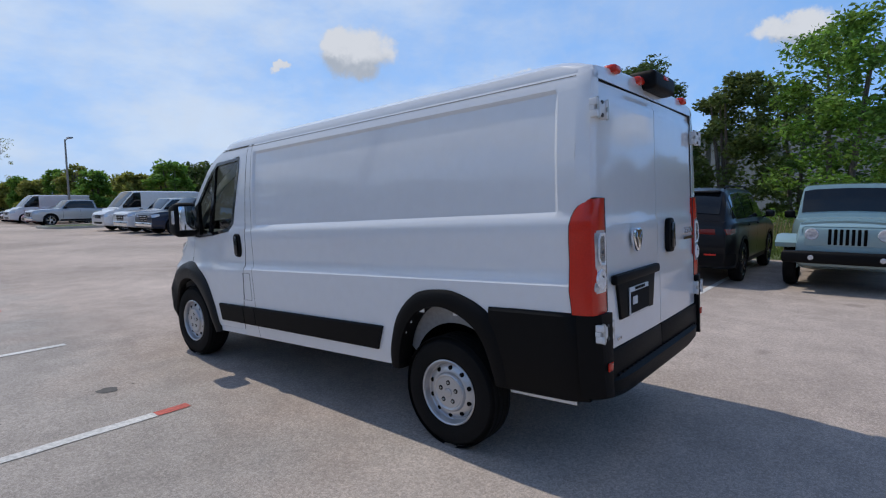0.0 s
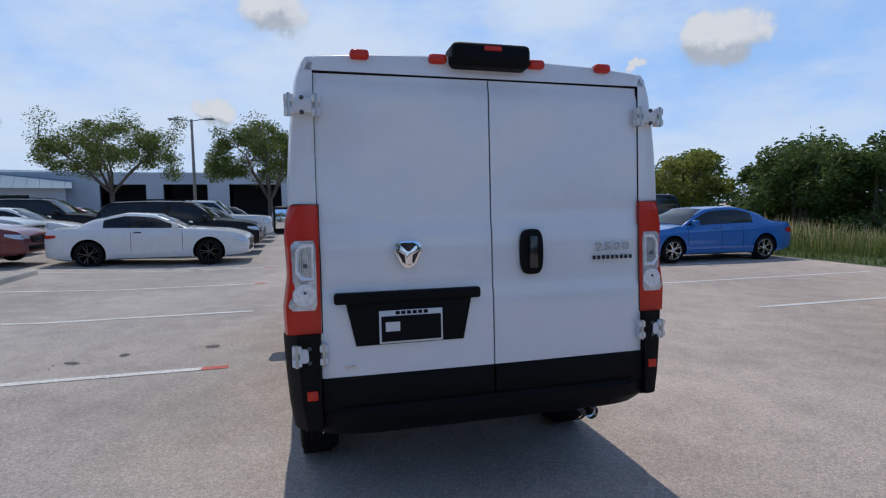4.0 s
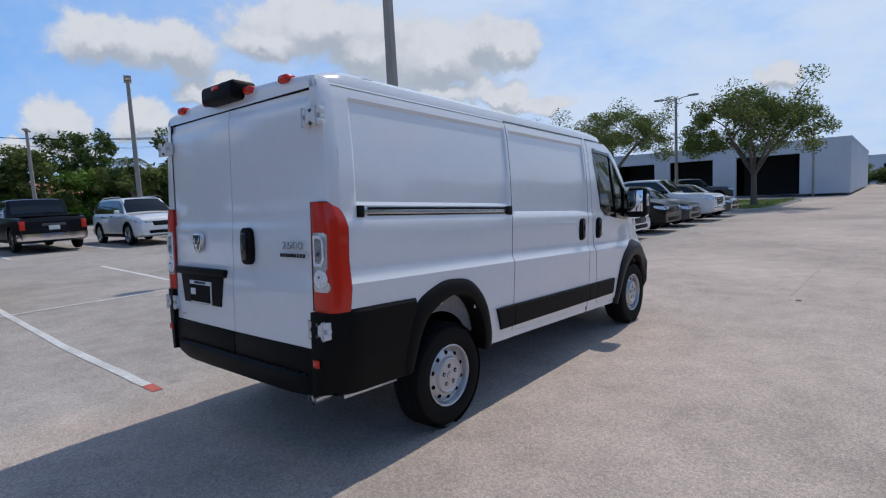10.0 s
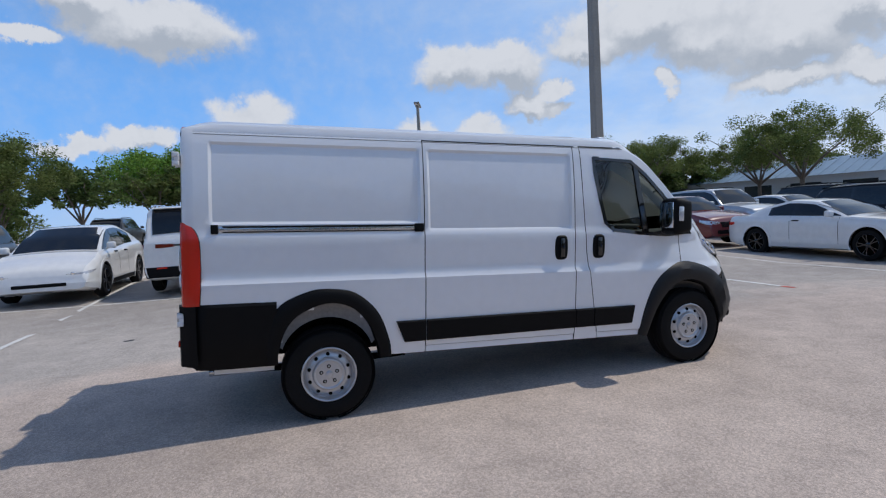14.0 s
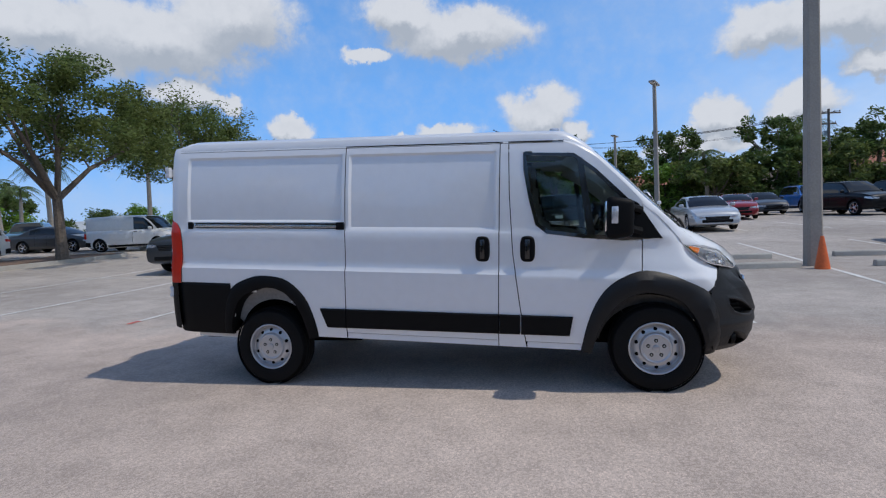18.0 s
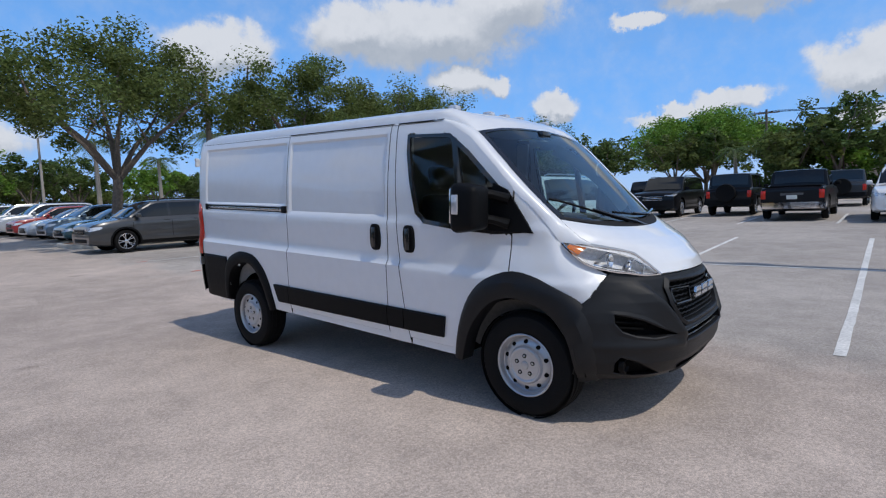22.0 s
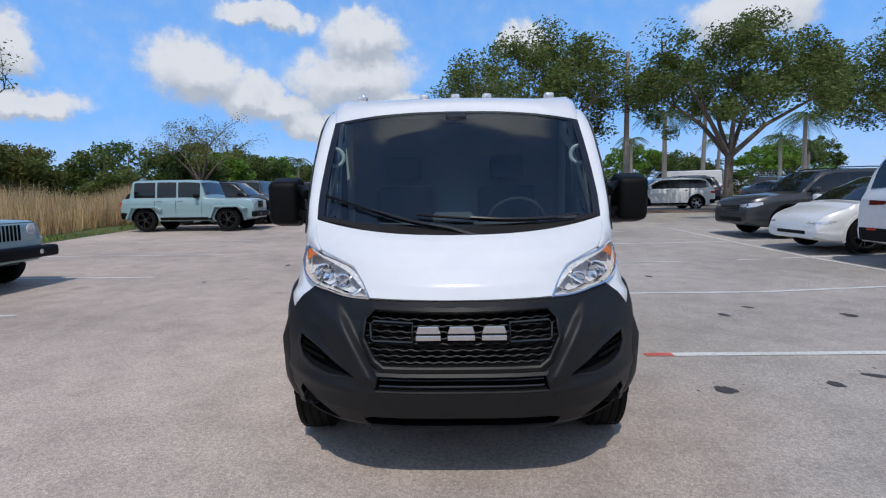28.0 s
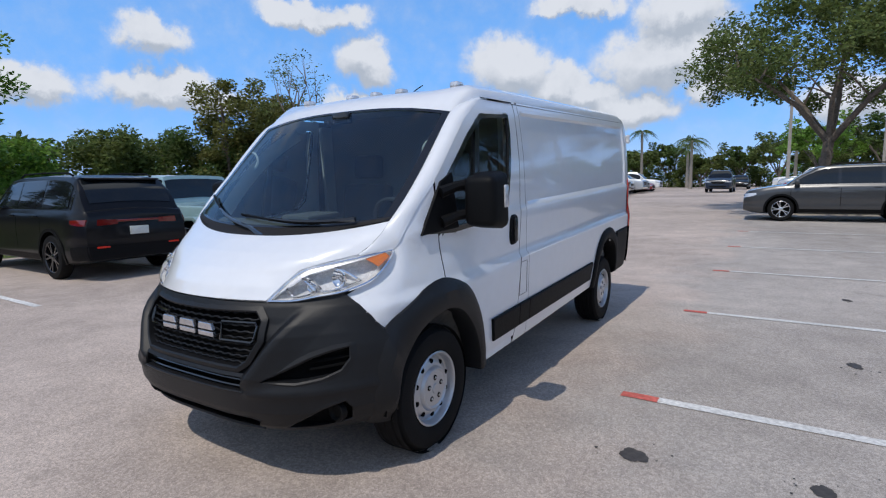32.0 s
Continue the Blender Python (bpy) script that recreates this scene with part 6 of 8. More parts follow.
def car_wheel(parent, x, y, r, dark, flip):
    w = part("wheel", lathe(bmesh.new(), [(r * 0.66, -0.20), (r * 0.9, -0.21), (r * 0.985, -0.18), (r, -0.15), (r, -0.06), (r * 0.985, -0.03), (r * 0.93, -0.004), (r * 0.80, 0.004), (r * 0.71, 0.0), (r * 0.69, -0.02)], 32), rubber, parent, "", pose(x, y, r, 0, 0, 180 if flip else 0))
    bm = bmesh.new()
    lathe(bm, [(r * 0.71, -0.006), (r * 0.685, 0.0), (r * 0.655, -0.012), (r * 0.63, -0.09)], 32)
    lathe(bm, [(0.0, -0.008), (r * 0.10, -0.010), (r * 0.17, -0.022), (r * 0.19, -0.05)], 16)
    for k in range(10):
        a = 2 * math.pi * (k // 2) / 5 + (0.20 if k % 2 else -0.20)
        b_ = 2 * math.pi * (k // 2) / 5 + (0.10 if k % 2 else -0.10)
        rows = []
        for q, ang, hw, o in ((0.12, b_, 0.045, -0.020), (0.40, a * 0.5 + b_ * 0.5, 0.040, -0.016), (0.66, a, 0.042, -0.008)):
            c, t = math.cos(ang), math.sin(ang)
            rows.append([(r * (q * c - v * t), o + dy, r * (q * t + v * c)) for v, dy in ((-hw, -0.03), (-hw * 0.8, 0.0), (hw * 0.8, 0.0), (hw, -0.03))])
        sheet(bm, rows)
    part("rim", bm, gloss_black if dark else alloy, w, "black alloy rim" if dark else "silver alloy rim")
    # near-black disc that paints the shade behind the spokes
    bm = bmesh.new()
    lathe(bm, [(0.0, -0.10), (r * 0.64, -0.10)], 20)
    part("brake", bm, shade_black, w)
    return w


def car(kind, colour, x, y, heading, dark_rims=False, label="", group="parked cars", stripe_lights=False):
    L, W, H, wb, r, floor_z, hood_z, belt, cowl, rf, rr, tb, deck = KINDS[kind]
    body_mat = paint(colour, COLOURS[colour], 0.3, 0.35 if colour in ("silver", "grey", "charcoal", "steel blue") else 0.0)
    nice = {"sedan": "four-door sedan", "ev": "electric crossover", "coupe": "two-door coupe", "hatch": "compact crossover", "suv": "sport utility vehicle", "bigsuv": "large sport utility vehicle", "minivan": "family crossover wagon", "pickup": "crew-cab pickup truck", "van": "tall cargo van", "lowvan": "small cargo van", "jeep": "boxy off-road vehicle"}[kind]
    cat = {"pickup": "pickup truck", "van": "van", "lowvan": "van", "jeep": "off-road car"}.get(kind, "car")
    ob = thing("parked_" + {"pickup": "pickup", "van": "van", "lowvan": "van", "jeep": "off_roader"}.get(kind, "car"), label or f"{colour} {nice} parked in a marked stall", cat, pose(x, y, ground_z(x, y), 0, 0, heading), group)
    h, w = L / 2, W / 2
    boxy = kind in ("jeep", "pickup", "van", "bigsuv")
    drop = {"sedan": 0.24, "coupe": 0.20, "ev": 0.30, "van": 0.22, "lowvan": 0.22, "jeep": 0.05, "pickup": 0.09, "bigsuv": 0.10}.get(kind, 0.17)
    top = [(-h, deck - 0.14), (-h + 0.04, deck - 0.05), (-h + 0.12, deck - 0.015), (-h + 0.25, deck), (tb, deck), (rr + 0.3, lerp(deck, belt, 0.5)), (0.0, belt), (cowl, hood_z + 0.03), (cowl + 0.25, hood_z + 0.01), (h - 0.60, hood_z - drop * 0.22), (h - 0.30, hood_z - drop * 0.55), (h - 0.12, hood_z - drop * 0.85), (h - 0.04, hood_z - drop - 0.05), (h, hood_z - drop - 0.16)]
    mid = (rf + rr) / 2
    bow = 0.02 if boxy else 0.05
    line = [(tb, curve_at(top, tb)), (lerp(tb, rr, 0.5), lerp(deck, H, 0.56)), (rr, H - bow - 0.02), (rr + 0.18, H - bow * 0.55), (mid - 0.2, H), (rf - 0.35, H - bow * 0.35), (rf, H - bow - 0.01), (lerp(rf, cowl, 0.5), lerp(H, hood_z, 0.46)), (cowl, curve_at(top, cowl))]
    half_b, half_t = (0.955, 0.85) if boxy else (0.93, 0.735)
    half_t = {"van": 0.93, "lowvan": 0.86, "minivan": 0.77, "coupe": 0.70, "jeep": 0.84}.get(kind, half_t)

    def roof_z(q):
        return curve_at(line, q) if tb < q < cowl else curve_at(top, q)

    def section(q):
        """Half outline of the car at a length, from the floor's middle to the roof's middle."""
        zt = curve_at(top, q)
        e = max(0.0, (abs(q) - (h - 0.60)) / 0.60)
        ww = w * (1 - (0.05 if boxy else 0.13) * e ** 2.4)
        if kind == "jeep" and q > cowl:
            ww *= lerp(1.0, 0.78, min((q - cowl) / 0.6, 1.0))
        zb = floor_z + 0.09 * e ** 2
        zr = roof_z(q)
        g = min(max((zr - zt) / max(H - zt, 0.1), 0.0), 1.0)
        ss, wb_ = zt - 0.11, ww * half_b
        wt_ = lerp(wb_ * 0.95, w * half_t, g)
        crown = (1 - g) * 0.03
        pts = [(0.0, zb), (ww * 0.86, zb), (ww * 0.955, zb + 0.04), (ww * 0.985, zb + 0.12)]
        for u in (0.12, 0.22, 0.33, 0.44, 0.55, 0.66, 0.77, 0.88):
            pts.append((ww * (0.985 + 0.015 * math.sin(math.pi * (0.25 + 0.6 * u)) - 0.008 * math.exp(-((u - 0.3) / 0.1) ** 2)), lerp(zb + 0.12, ss, u)))
        pts += [(ww * 0.985, ss), (lerp(ww * 0.985, wb_, 0.55), ss + 0.055), (wb_, zt - 0.015), (wb_ - 0.012, zt)]
        for u in (0.35, 0.7, 1.0):
            pts.append((lerp(wb_ - 0.02, wt_, u) + 0.018 * g * math.sin(math.pi * u), lerp(zt, zr - 0.07 * g, u)))
        pts += [(wt_ - 0.035, zr - 0.025 * g), (wt_ - 0.11, zr - 0.008 * g + crown * 0.3), (wt_ * 0.5, zr + 0.006 + crown * 0.8), (0.0, zr + 0.012 + crown)]
        return pts

    def side_at(q, z):
        """Half width of the side at a length and height."""
        p = section(q)[2:19]
        return float(np.interp(z, [v[1] for v in p], [v[0] for v in p]))

    def top_at(q, f):
        """Point of the upper face, f from -1 to 1 between its edges."""
        p = section(q)[17:]
        ys, zs_ = [v[0] for v in p][::-1], [v[1] for v in p][::-1]
        yy = abs(f) * ys[-1]
        return Vector((q, math.copysign(yy, f), float(np.interp(yy, ys, zs_))))

    big_r = r + (0.085 if boxy else 0.06)
    xs = {-h, -h + 0.02, -h + 0.05, -h + 0.11, -h + 0.2, -h + 0.32, h, h - 0.015, h - 0.04, h - 0.08, h - 0.14, h - 0.22, h - 0.34, h - 0.6, *[v[0] for v in line]}
    xs |= {lerp(rf, cowl, k / 5) for k in range(6)} | {lerp(tb, rr, k / 4) for k in range(5)} | {-h + 0.5 + (L - 1.0) * k / 14 for k in range(15)}
    for wx in (wb / 2, -wb / 2):
        xs = {q for q in xs if abs(q - wx) > big_r + 0.06} | {wx + (big_r + 0.05) * k / 12 for k in range(-12, 13)}
    xs = sorted(xs)
    xs = [q for k, q in enumerate(xs) if k == 0 or q - xs[k - 1] > 0.006]
    bm = bmesh.new()
    grid = []
    for q in xs:
        sec = section(q)
        grid.append([bm.verts.new((q, yy, zz)) for yy, zz in sec] + [bm.verts.new((q, -yy, zz)) for yy, zz in sec[-2:0:-1]])
    n = len(grid[0])

    def in_arch(v):
        return any(math.hypot(v.co.x - wx, v.co.z - r) < big_r - 0.002 for wx in (wb / 2, -wb / 2)) and abs(v.co.y) > w * 0.5
    for v in bm.verts:
        for wx in (wb / 2, -wb / 2):
            dx, dz = v.co.x - wx, v.co.z - r
            d = math.hypot(dx, dz)
            if abs(v.co.y) > w * 0.5 and abs(d - big_r) < 0.045:
                v.co.x, v.co.z = wx + dx / d * big_r, r + dz / d * big_r
    for a, b in zip(grid, grid[1:]):
        for k in range(n):
            q = [a[k], a[(k + 1) % n], b[(k + 1) % n], b[k]]
            if any(in_arch(v) for v in q):
                continue
            bm.faces.new(q)
    bm.faces.new(grid[0])
    bm.faces.new(grid[-1][::-1])
    bmesh.ops.delete(bm, geom=[v for v in bm.verts if not v.link_faces], context="VERTS")
    part("body", bm, body_mat, ob)

    def band(name, path, mat, lbl="", smooth=True):
        """A strip over the body: rows of points from low to high, with a turned-in rim."""
        bm = bmesh.new()
        sheet(bm, path)
        return part(name, bm, mat, ob, lbl, None, smooth)

    # side windows on a dark surround
    sill, head = 0.035, 0.105

    def glass_strip(xa, xb, s, lift, lo, hi, lean=0.0):
        rows = []
        for k in range(9):
            q = lerp(xa, xb, k / 8)
            za, zc = curve_at(top, q) + lo, roof_z(q) - hi
            if zc < za + 0.015:
                zc = za + 0.015
            rows.append([(q + lean * (u - 0.5), s * (side_at(q, lerp(za, zc, u)) + lift), lerp(za, zc, u)) for u in (0, 0.33, 0.67, 1.0)])
        return rows
    xa, xb = cowl - 0.16, (tb + rr) / 2 + (0.30 if kind in ("sedan", "coupe", "ev") else 0.10)
    cuts = {"pickup": [(0.02, 0.50), (0.54, 0.97)], "coupe": [(0.02, 0.62), (0.66, 0.97)], "sedan": [(0.02, 0.47), (0.50, 0.82), (0.84, 0.97)], "van": [(0.01, 0.22)], "lowvan": [(0.02, 0.30)], "jeep": [(0.02, 0.33), (0.37, 0.64), (0.68, 0.98)]}.get(kind, [(0.02, 0.35), (0.375, 0.66), (0.69, 0.98)])
    for s in (1, -1):
        if kind not in ("jeep", "van", "lowvan"):
            band("window_surround", glass_strip(xa + 0.03, xb - 0.03, s, 0.004, sill - 0.02, head - 0.02), gloss_black)
        for a, b in cuts:
            if kind in ("van", "lowvan", "jeep"):
                band("window_surround", glass_strip(lerp(xa, xb, a) + 0.015, lerp(xa, xb, b) - 0.015, s, 0.004, sill - 0.015, head - 0.015), gloss_black)
            band("side_window", glass_strip(lerp(xa, xb, a), lerp(xa, xb, b), s, 0.009, sill, head), car_glass)
    rows = []
    for k in range(9):
        q = lerp(cowl - 0.03, rf + 0.03, k / 8)
        rows.append([top_at(q, f) + Vector((0.006, 0, 0.008)) for f in (-0.93, -0.75, -0.4, 0, 0.4, 0.75, 0.93)])
    band("windscreen", rows, car_glass)
    if kind != "van":
        rows = []
        for k in range(9):
            q = lerp(tb, rr, lerp(0.16, 0.93, k / 8))
            rows.append([top_at(q, f) + Vector((-0.010, 0, 0.006)) for f in (-0.86, -0.72, -0.4, 0, 0.4, 0.72, 0.86)])
        band("rear_window", rows, car_glass)
    # wheel houses, arch lips, wheels
    for wx in (wb / 2, -wb / 2):
        for s in (1, -1):
            bm = bmesh.new()
            rows, lip = [], []
            for k in range(21):
                a = math.pi * lerp(-0.12, 1.12, k / 20)
                c, t = math.cos(a), math.sin(a)
                px, pz = wx + big_r * c, max(r + big_r * t, floor_z + 0.02)
                ys = side_at(px, pz)
                rows.append([(px, s * (ys + 0.002), pz), (px, s * (w - 0.32), pz)])
                ro = big_r + (0.075 if boxy else 0.055)
                qx, qz = wx + ro * c, max(r + ro * t, floor_z + 0.01)
                lip.append([(px, s * (ys - 0.05), pz), (px, s * (ys + 0.014), pz), (qx, s * (side_at(qx, qz) + 0.012), qz), (qx, s * (side_at(qx, qz) - 0.004), qz)])
            sheet(bm, rows)
            sheet(bm, [[(wx + big_r * math.cos(math.pi * k / 10), s * (w - 0.32), r + big_r * math.sin(math.pi * k / 10)), (wx + big_r * math.cos(math.pi * k / 10), s * (w - 0.32), floor_z)] for k in range(11)])
            # arch recess in near-black: its shade is put into the colour
            part("wheel_house", bm, shade_black, ob, smooth=False)
            bm = bmesh.new()
            sheet(bm, lip)
            part("arch_lip", bm, black_plastic if kind in ("suv", "hatch", "jeep", "minivan") and colour != "pale blue" else body_mat, ob)
            car_wheel(ob, wx, s * (w + 0.0), r, dark_rims, s < 0)

    # wrapped strips for lamps and bumpers
    def wrap(front, stops, z0, z1, lift=0.008):
        """stops: (kind, value): y on the end face, or x along the flank, with its own low and high."""
        out = []
        for how, v, lo, hi in stops:
            row = []
            for u in (0.0, 0.5, 1.0):
                z = lerp(z0 + lo, z1 + hi, u)
                if how == "y":
                    row.append(((h + lift) * front, v, z))
                else:
                    q = (h - v) * front
                    row.append((q + lift * 0.6 * front, side_at(q, z) + lift, z))
            out.append(row)
        return out

    zl = hood_z - drop - 0.10
    for s in (1, -1):
        bm = bmesh.new()
        if kind == "jeep":
            lathe(bm, [(0.0, 0.03), (0.075, 0.018), (0.088, 0.022), (0.10, 0.012), (0.105, -0.03)], 20, "x", (h, s * w * 0.515, zl - 0.03))
        else:
            thin = {"ev": 0.05, "pickup": 0.15, "van": 0.17, "bigsuv": 0.08}.get(kind, 0.11)
            z1 = hood_z - drop - 0.055
            rows = wrap(1, [("y", w * 0.52, 0.02, -0.025), ("y", w * 0.66, 0.0, -0.012), ("x", 0.015, 0.0, 0.0), ("x", 0.06, 0.0, 0.01), ("x", 0.14, 0.012, 0.025), ("x", 0.24, 0.035, 0.035), ("x", 0.36, 0.075, 0.04)], z1 - thin, z1 - 0.012)
            sheet(bm, [[(a, s * b, c) for a, b, c in q] for q in rows])
        lamp = part("headlight", bm, clear_lens, ob)
        if kind != "jeep":
            bm = bmesh.new()
            lathe(bm, [(0.0, 0.012), (0.022, 0.012), (0.03, 0.006), (0.034, 0.0)], 12, "x", (h + 0.004, s * w * 0.63, z1 - thin * 0.5))
            part("lamp_bulb", bm, chrome, lamp)
        bm = bmesh.new()
        zt = deck - 0.16
        if kind in ("van", "lowvan", "jeep", "pickup"):
            box(bm, -h - 0.012, -h + 0.09, s * w * 0.87 - 0.075, s * w * 0.87 + 0.085, zt - 0.26, zt + 0.04, 0.02)
        else:
            slim = {"bigsuv": 0.085, "suv": 0.10, "coupe": 0.09}.get(kind, 0.13)
            rows = wrap(-1, [("y", w * 0.36, 0.012, -0.012), ("y", w * 0.60, 0.0, 0.0), ("x", 0.02, 0.0, 0.0), ("x", 0.08, 0.0, 0.0), ("x", 0.18, 0.005, 0.0), ("x", 0.30, 0.03, -0.005)], zt - slim, zt)
            sheet(bm, [[(a, s * b, c) for a, b, c in q] for q in rows])
        part("tail_light", bm, dark_red_lens if kind in ("bigsuv", "suv") else red_lens, ob)
        bm = bmesh.new()
        mx = cowl - 0.30
        box(bm, mx - 0.06, mx + 0.08, s * (w + 0.07) - 0.10, s * (w + 0.07) + 0.08, belt - 0.01, belt + 0.14, 0.04, 3)
        tube(bm, [(mx, s * (w * 0.93), belt - 0.02), (mx, s * (w + 0.01), belt + 0.02)], 0.025, 6)
        part("mirror", bm, body_mat if not boxy else black_plastic, ob)
        # door seams and handles
        cuts_x = [lerp(xa, xb, a) for a, b in cuts[1:3]] if kind not in ("van", "lowvan") else [xa - 1.15]
        for q in cuts_x + [xa + 0.02]:
            if q - wb * -0.5 < big_r * 0.6:
                continue
            bm = bmesh.new()
            rows = []
            for u in range(7):
                z = lerp(floor_z + 0.16, curve_at(top, q) - 0.01, u / 6)
                rows.append([(q + d_, s * (side_at(q, z) + 0.0025), z) for d_ in (-0.006, 0.006)])
            sheet(bm, rows)
            part("door_seam", bm, shade_black, ob, smooth=False)
        for q in [v + 0.17 for v in cuts_x]:
            z = belt - 0.10
            bm = bmesh.new()
            box(bm, q - 0.09, q + 0.09, s * (side_at(q, z) + 0.01) - 0.018, s * (side_at(q, z) + 0.01) + 0.018, z - 0.016, z + 0.016, 0.008)
            part("door_handle", bm, body_mat if colour != "white" or kind == "bigsuv" else black_plastic, ob)
        bm = bmesh.new()
        rows = []
        for k in range(9):
            q = lerp(-wb / 2 + big_r + 0.02, wb / 2 - big_r - 0.02, k / 8)
            rows.append([(q, s * (side_at(q, floor_z + z) + 0.007), floor_z + z) for z in (0.045, 0.09, 0.15)])
        sheet(bm, rows)
        part("rocker", bm, black_plastic if kind not in ("sedan", "coupe") else body_mat, ob)
    # grille and bumpers
    bm = bmesh.new()
    tall_g = {"pickup": 0.30, "bigsuv": 0.24, "jeep": 0.0, "ev": 0.0, "van": 0.20}.get(kind, 0.17)
    gz = hood_z - drop - 0.10
    if kind == "ev":
        box(bm, h - 0.06, h + 0.012, -w * 0.50, w * 0.50, floor_z + 0.16, floor_z + 0.24, 0.02)
    elif kind == "jeep":
        box(bm, h - 0.06, h + 0.004, -w * 0.66, w * 0.66, zl - 0.26, zl + 0.10, 0.05, 3)
    else:
        prism(bm, [(-w * 0.42, gz - tall_g), (w * 0.42, gz - tall_g), (w * 0.50, gz), (-w * 0.50, gz)], h - 0.03, h + 0.010, "x", 0.008)
    g = part("grille", bm, black_plastic if kind != "jeep" else body_mat, ob)
    if kind not in ("jeep", "ev"):
        for k in range(3):
            bm = bmesh.new()
            z = gz - tall_g * (0.2 + 0.3 * k)
            box(bm, h + 0.006, h + 0.018, -w * 0.44, w * 0.44, z - 0.010, z + 0.010, 0.004)
            part("grille_bar", bm, chrome if kind in ("pickup", "bigsuv") else gloss_black, g)
        bm = bmesh.new()
        box(bm, h - 0.05, h + 0.008, -w * 0.62, w * 0.62, floor_z + 0.13, floor_z + 0.27, 0.03)
        part("lower_intake", bm, black_plastic, ob)
    if kind == "jeep":
        for k in range(7):
            bm = bmesh.new()
            yk = (k - 3) * 0.078
            box(bm, h + 0.0, h + 0.010, yk - 0.023, yk + 0.023, zl - 0.20, zl + 0.06, 0.010)
            # raised near-black bars stand for the shaded slots
            part("grille_slot", bm, shade_black, g)
        for s in (1, -1):
            for wx, mat in ((wb / 2, body_mat if colour == "pale blue" else black_plastic), (-wb / 2, body_mat if colour == "pale blue" else black_plastic)):
                bm = bmesh.new()
                prism(bm, [(wx - r - 0.24, r * 1.15), (wx - r - 0.04, 2 * r + 0.09), (wx + r + 0.02, 2 * r + 0.11), (wx + r + 0.24, 2 * r - 0.02), (wx + r + 0.20, 2 * r - 0.10), (wx + r - 0.02, 2 * r + 0.03), (wx - r, 2 * r + 0.02), (wx - r - 0.15, r * 1.15)], s * w * (0.72 if wx > 0 else 0.90), s * (w + 0.10), "y", 0.012)
                part("fender_flare", bm, mat, ob)
            bm = bmesh.new()
            lathe(bm, [(0.0, 0.02), (0.04, 0.012), (0.05, 0.0)], 12, "x", (h + 0.17, s * w * 0.50, 0.60))
            part("fog_lamp", bm, clear_lens, ob)
        bm = bmesh.new()
        box(bm, h - 0.02, h + 0.18, -w * 0.95, w * 0.95, 0.50, 0.70, 0.05, 3)
        part("front_bumper", bm, black_plastic, ob)
        bm = bmesh.new()
        lathe(bm, [(0.0, -0.2), (0.22, -0.2), (0.38, -0.21), (0.40, -0.17), (0.40, -0.04), (0.38, 0.0), (0.24, 0.0)], 24, "x", (-h, 0.08, 1.0))
        part("spare_wheel", bm, rubber, ob, "spare wheel on the tailgate")
    dark_low = kind in ("suv", "bigsuv", "hatch", "minivan", "jeep", "van", "lowvan")
    if dark_low or kind == "pickup":
        rows = wrap(-1, [("x", 0.34, 0.0, -0.02), ("x", 0.18, 0.0, 0.0), ("x", 0.06, 0.0, 0.0), ("x", 0.01, 0.0, 0.0), ("y", w * 0.55, 0.0, 0.0), ("y", -w * 0.55, 0.0, 0.0)], floor_z + 0.10, floor_z + 0.33, 0.014)
        far = [[(a, -b if abs(b) > w * 0.6 else b, c) for a, b, c in q] for q in rows[3::-1]]
        bm = bmesh.new()
        sheet(bm, rows + far)
        part("rear_bumper", bm, black_plastic if kind != "pickup" else chrome, ob)
    if kind == "pickup":
        bm = bmesh.new()
        box(bm, h - 0.05, h + 0.05, -w * 0.90, w * 0.90, floor_z + 0.14, floor_z + 0.34, 0.04)
        part("front_bumper", bm, chrome if colour in ("white", "silver", "navy") else black_plastic, ob)
        bm = bmesh.new()
        box(bm, -h + 0.08, tb - 0.06, -w * 0.84, w * 0.84, deck + 0.02, deck + 0.055, 0.015)
        part("bed_cover", bm, black_plastic, ob)
        bm = bmesh.new()
        box(bm, -h - 0.012, -h - 0.004, -w * 0.34, w * 0.34, deck - 0.30, deck - 0.22, 0.003)
        part("tailgate_script", bm, trim_grey, ob)
    bm = bmesh.new()
    box(bm, -h - 0.022, -h + 0.02, -0.16, 0.16, deck - 0.44, deck - 0.30, 0.005)
    part("number_plate", bm, plate_mat, ob)
    if stripe_lights:
        bm = bmesh.new()
        box(bm, -h - 0.011, -h + 0.02, -w * 0.36, w * 0.36, deck - 0.215, deck - 0.175, 0.006)
        part("tail_light_band", bm, gloss_black if kind == "bigsuv" else dark_red_lens, ob, "dark band joining the tail lights")
        for s in (1, -1):
            bm = bmesh.new()
            box(bm, -h - 0.022, -h + 0.02, s * w * 0.62 - 0.10, s * w * 0.62 + 0.10, floor_z + 0.29, floor_z + 0.32, 0.006)
            part("rear_reflector", bm, red_lens, ob)
    if kind in ("suv", "bigsuv", "minivan", "hatch"):
        bm = bmesh.new()
        wt_ = w * half_t
        rows = [[(rr + 0.10, f * wt_ * 0.9, H - bow * 0.6 - 0.012), (rr - 0.10, f * wt_ * 0.9, H - bow - 0.012), (rr - 0.12, f * wt_ * 0.88, H - bow - 0.035), (rr + 0.02, f * wt_ * 0.86, H - bow - 0.06)] for f in (-1, -0.5, 0, 0.5, 1)]
        sheet(bm, rows)
        part("roof_spoiler", bm, body_mat, ob)
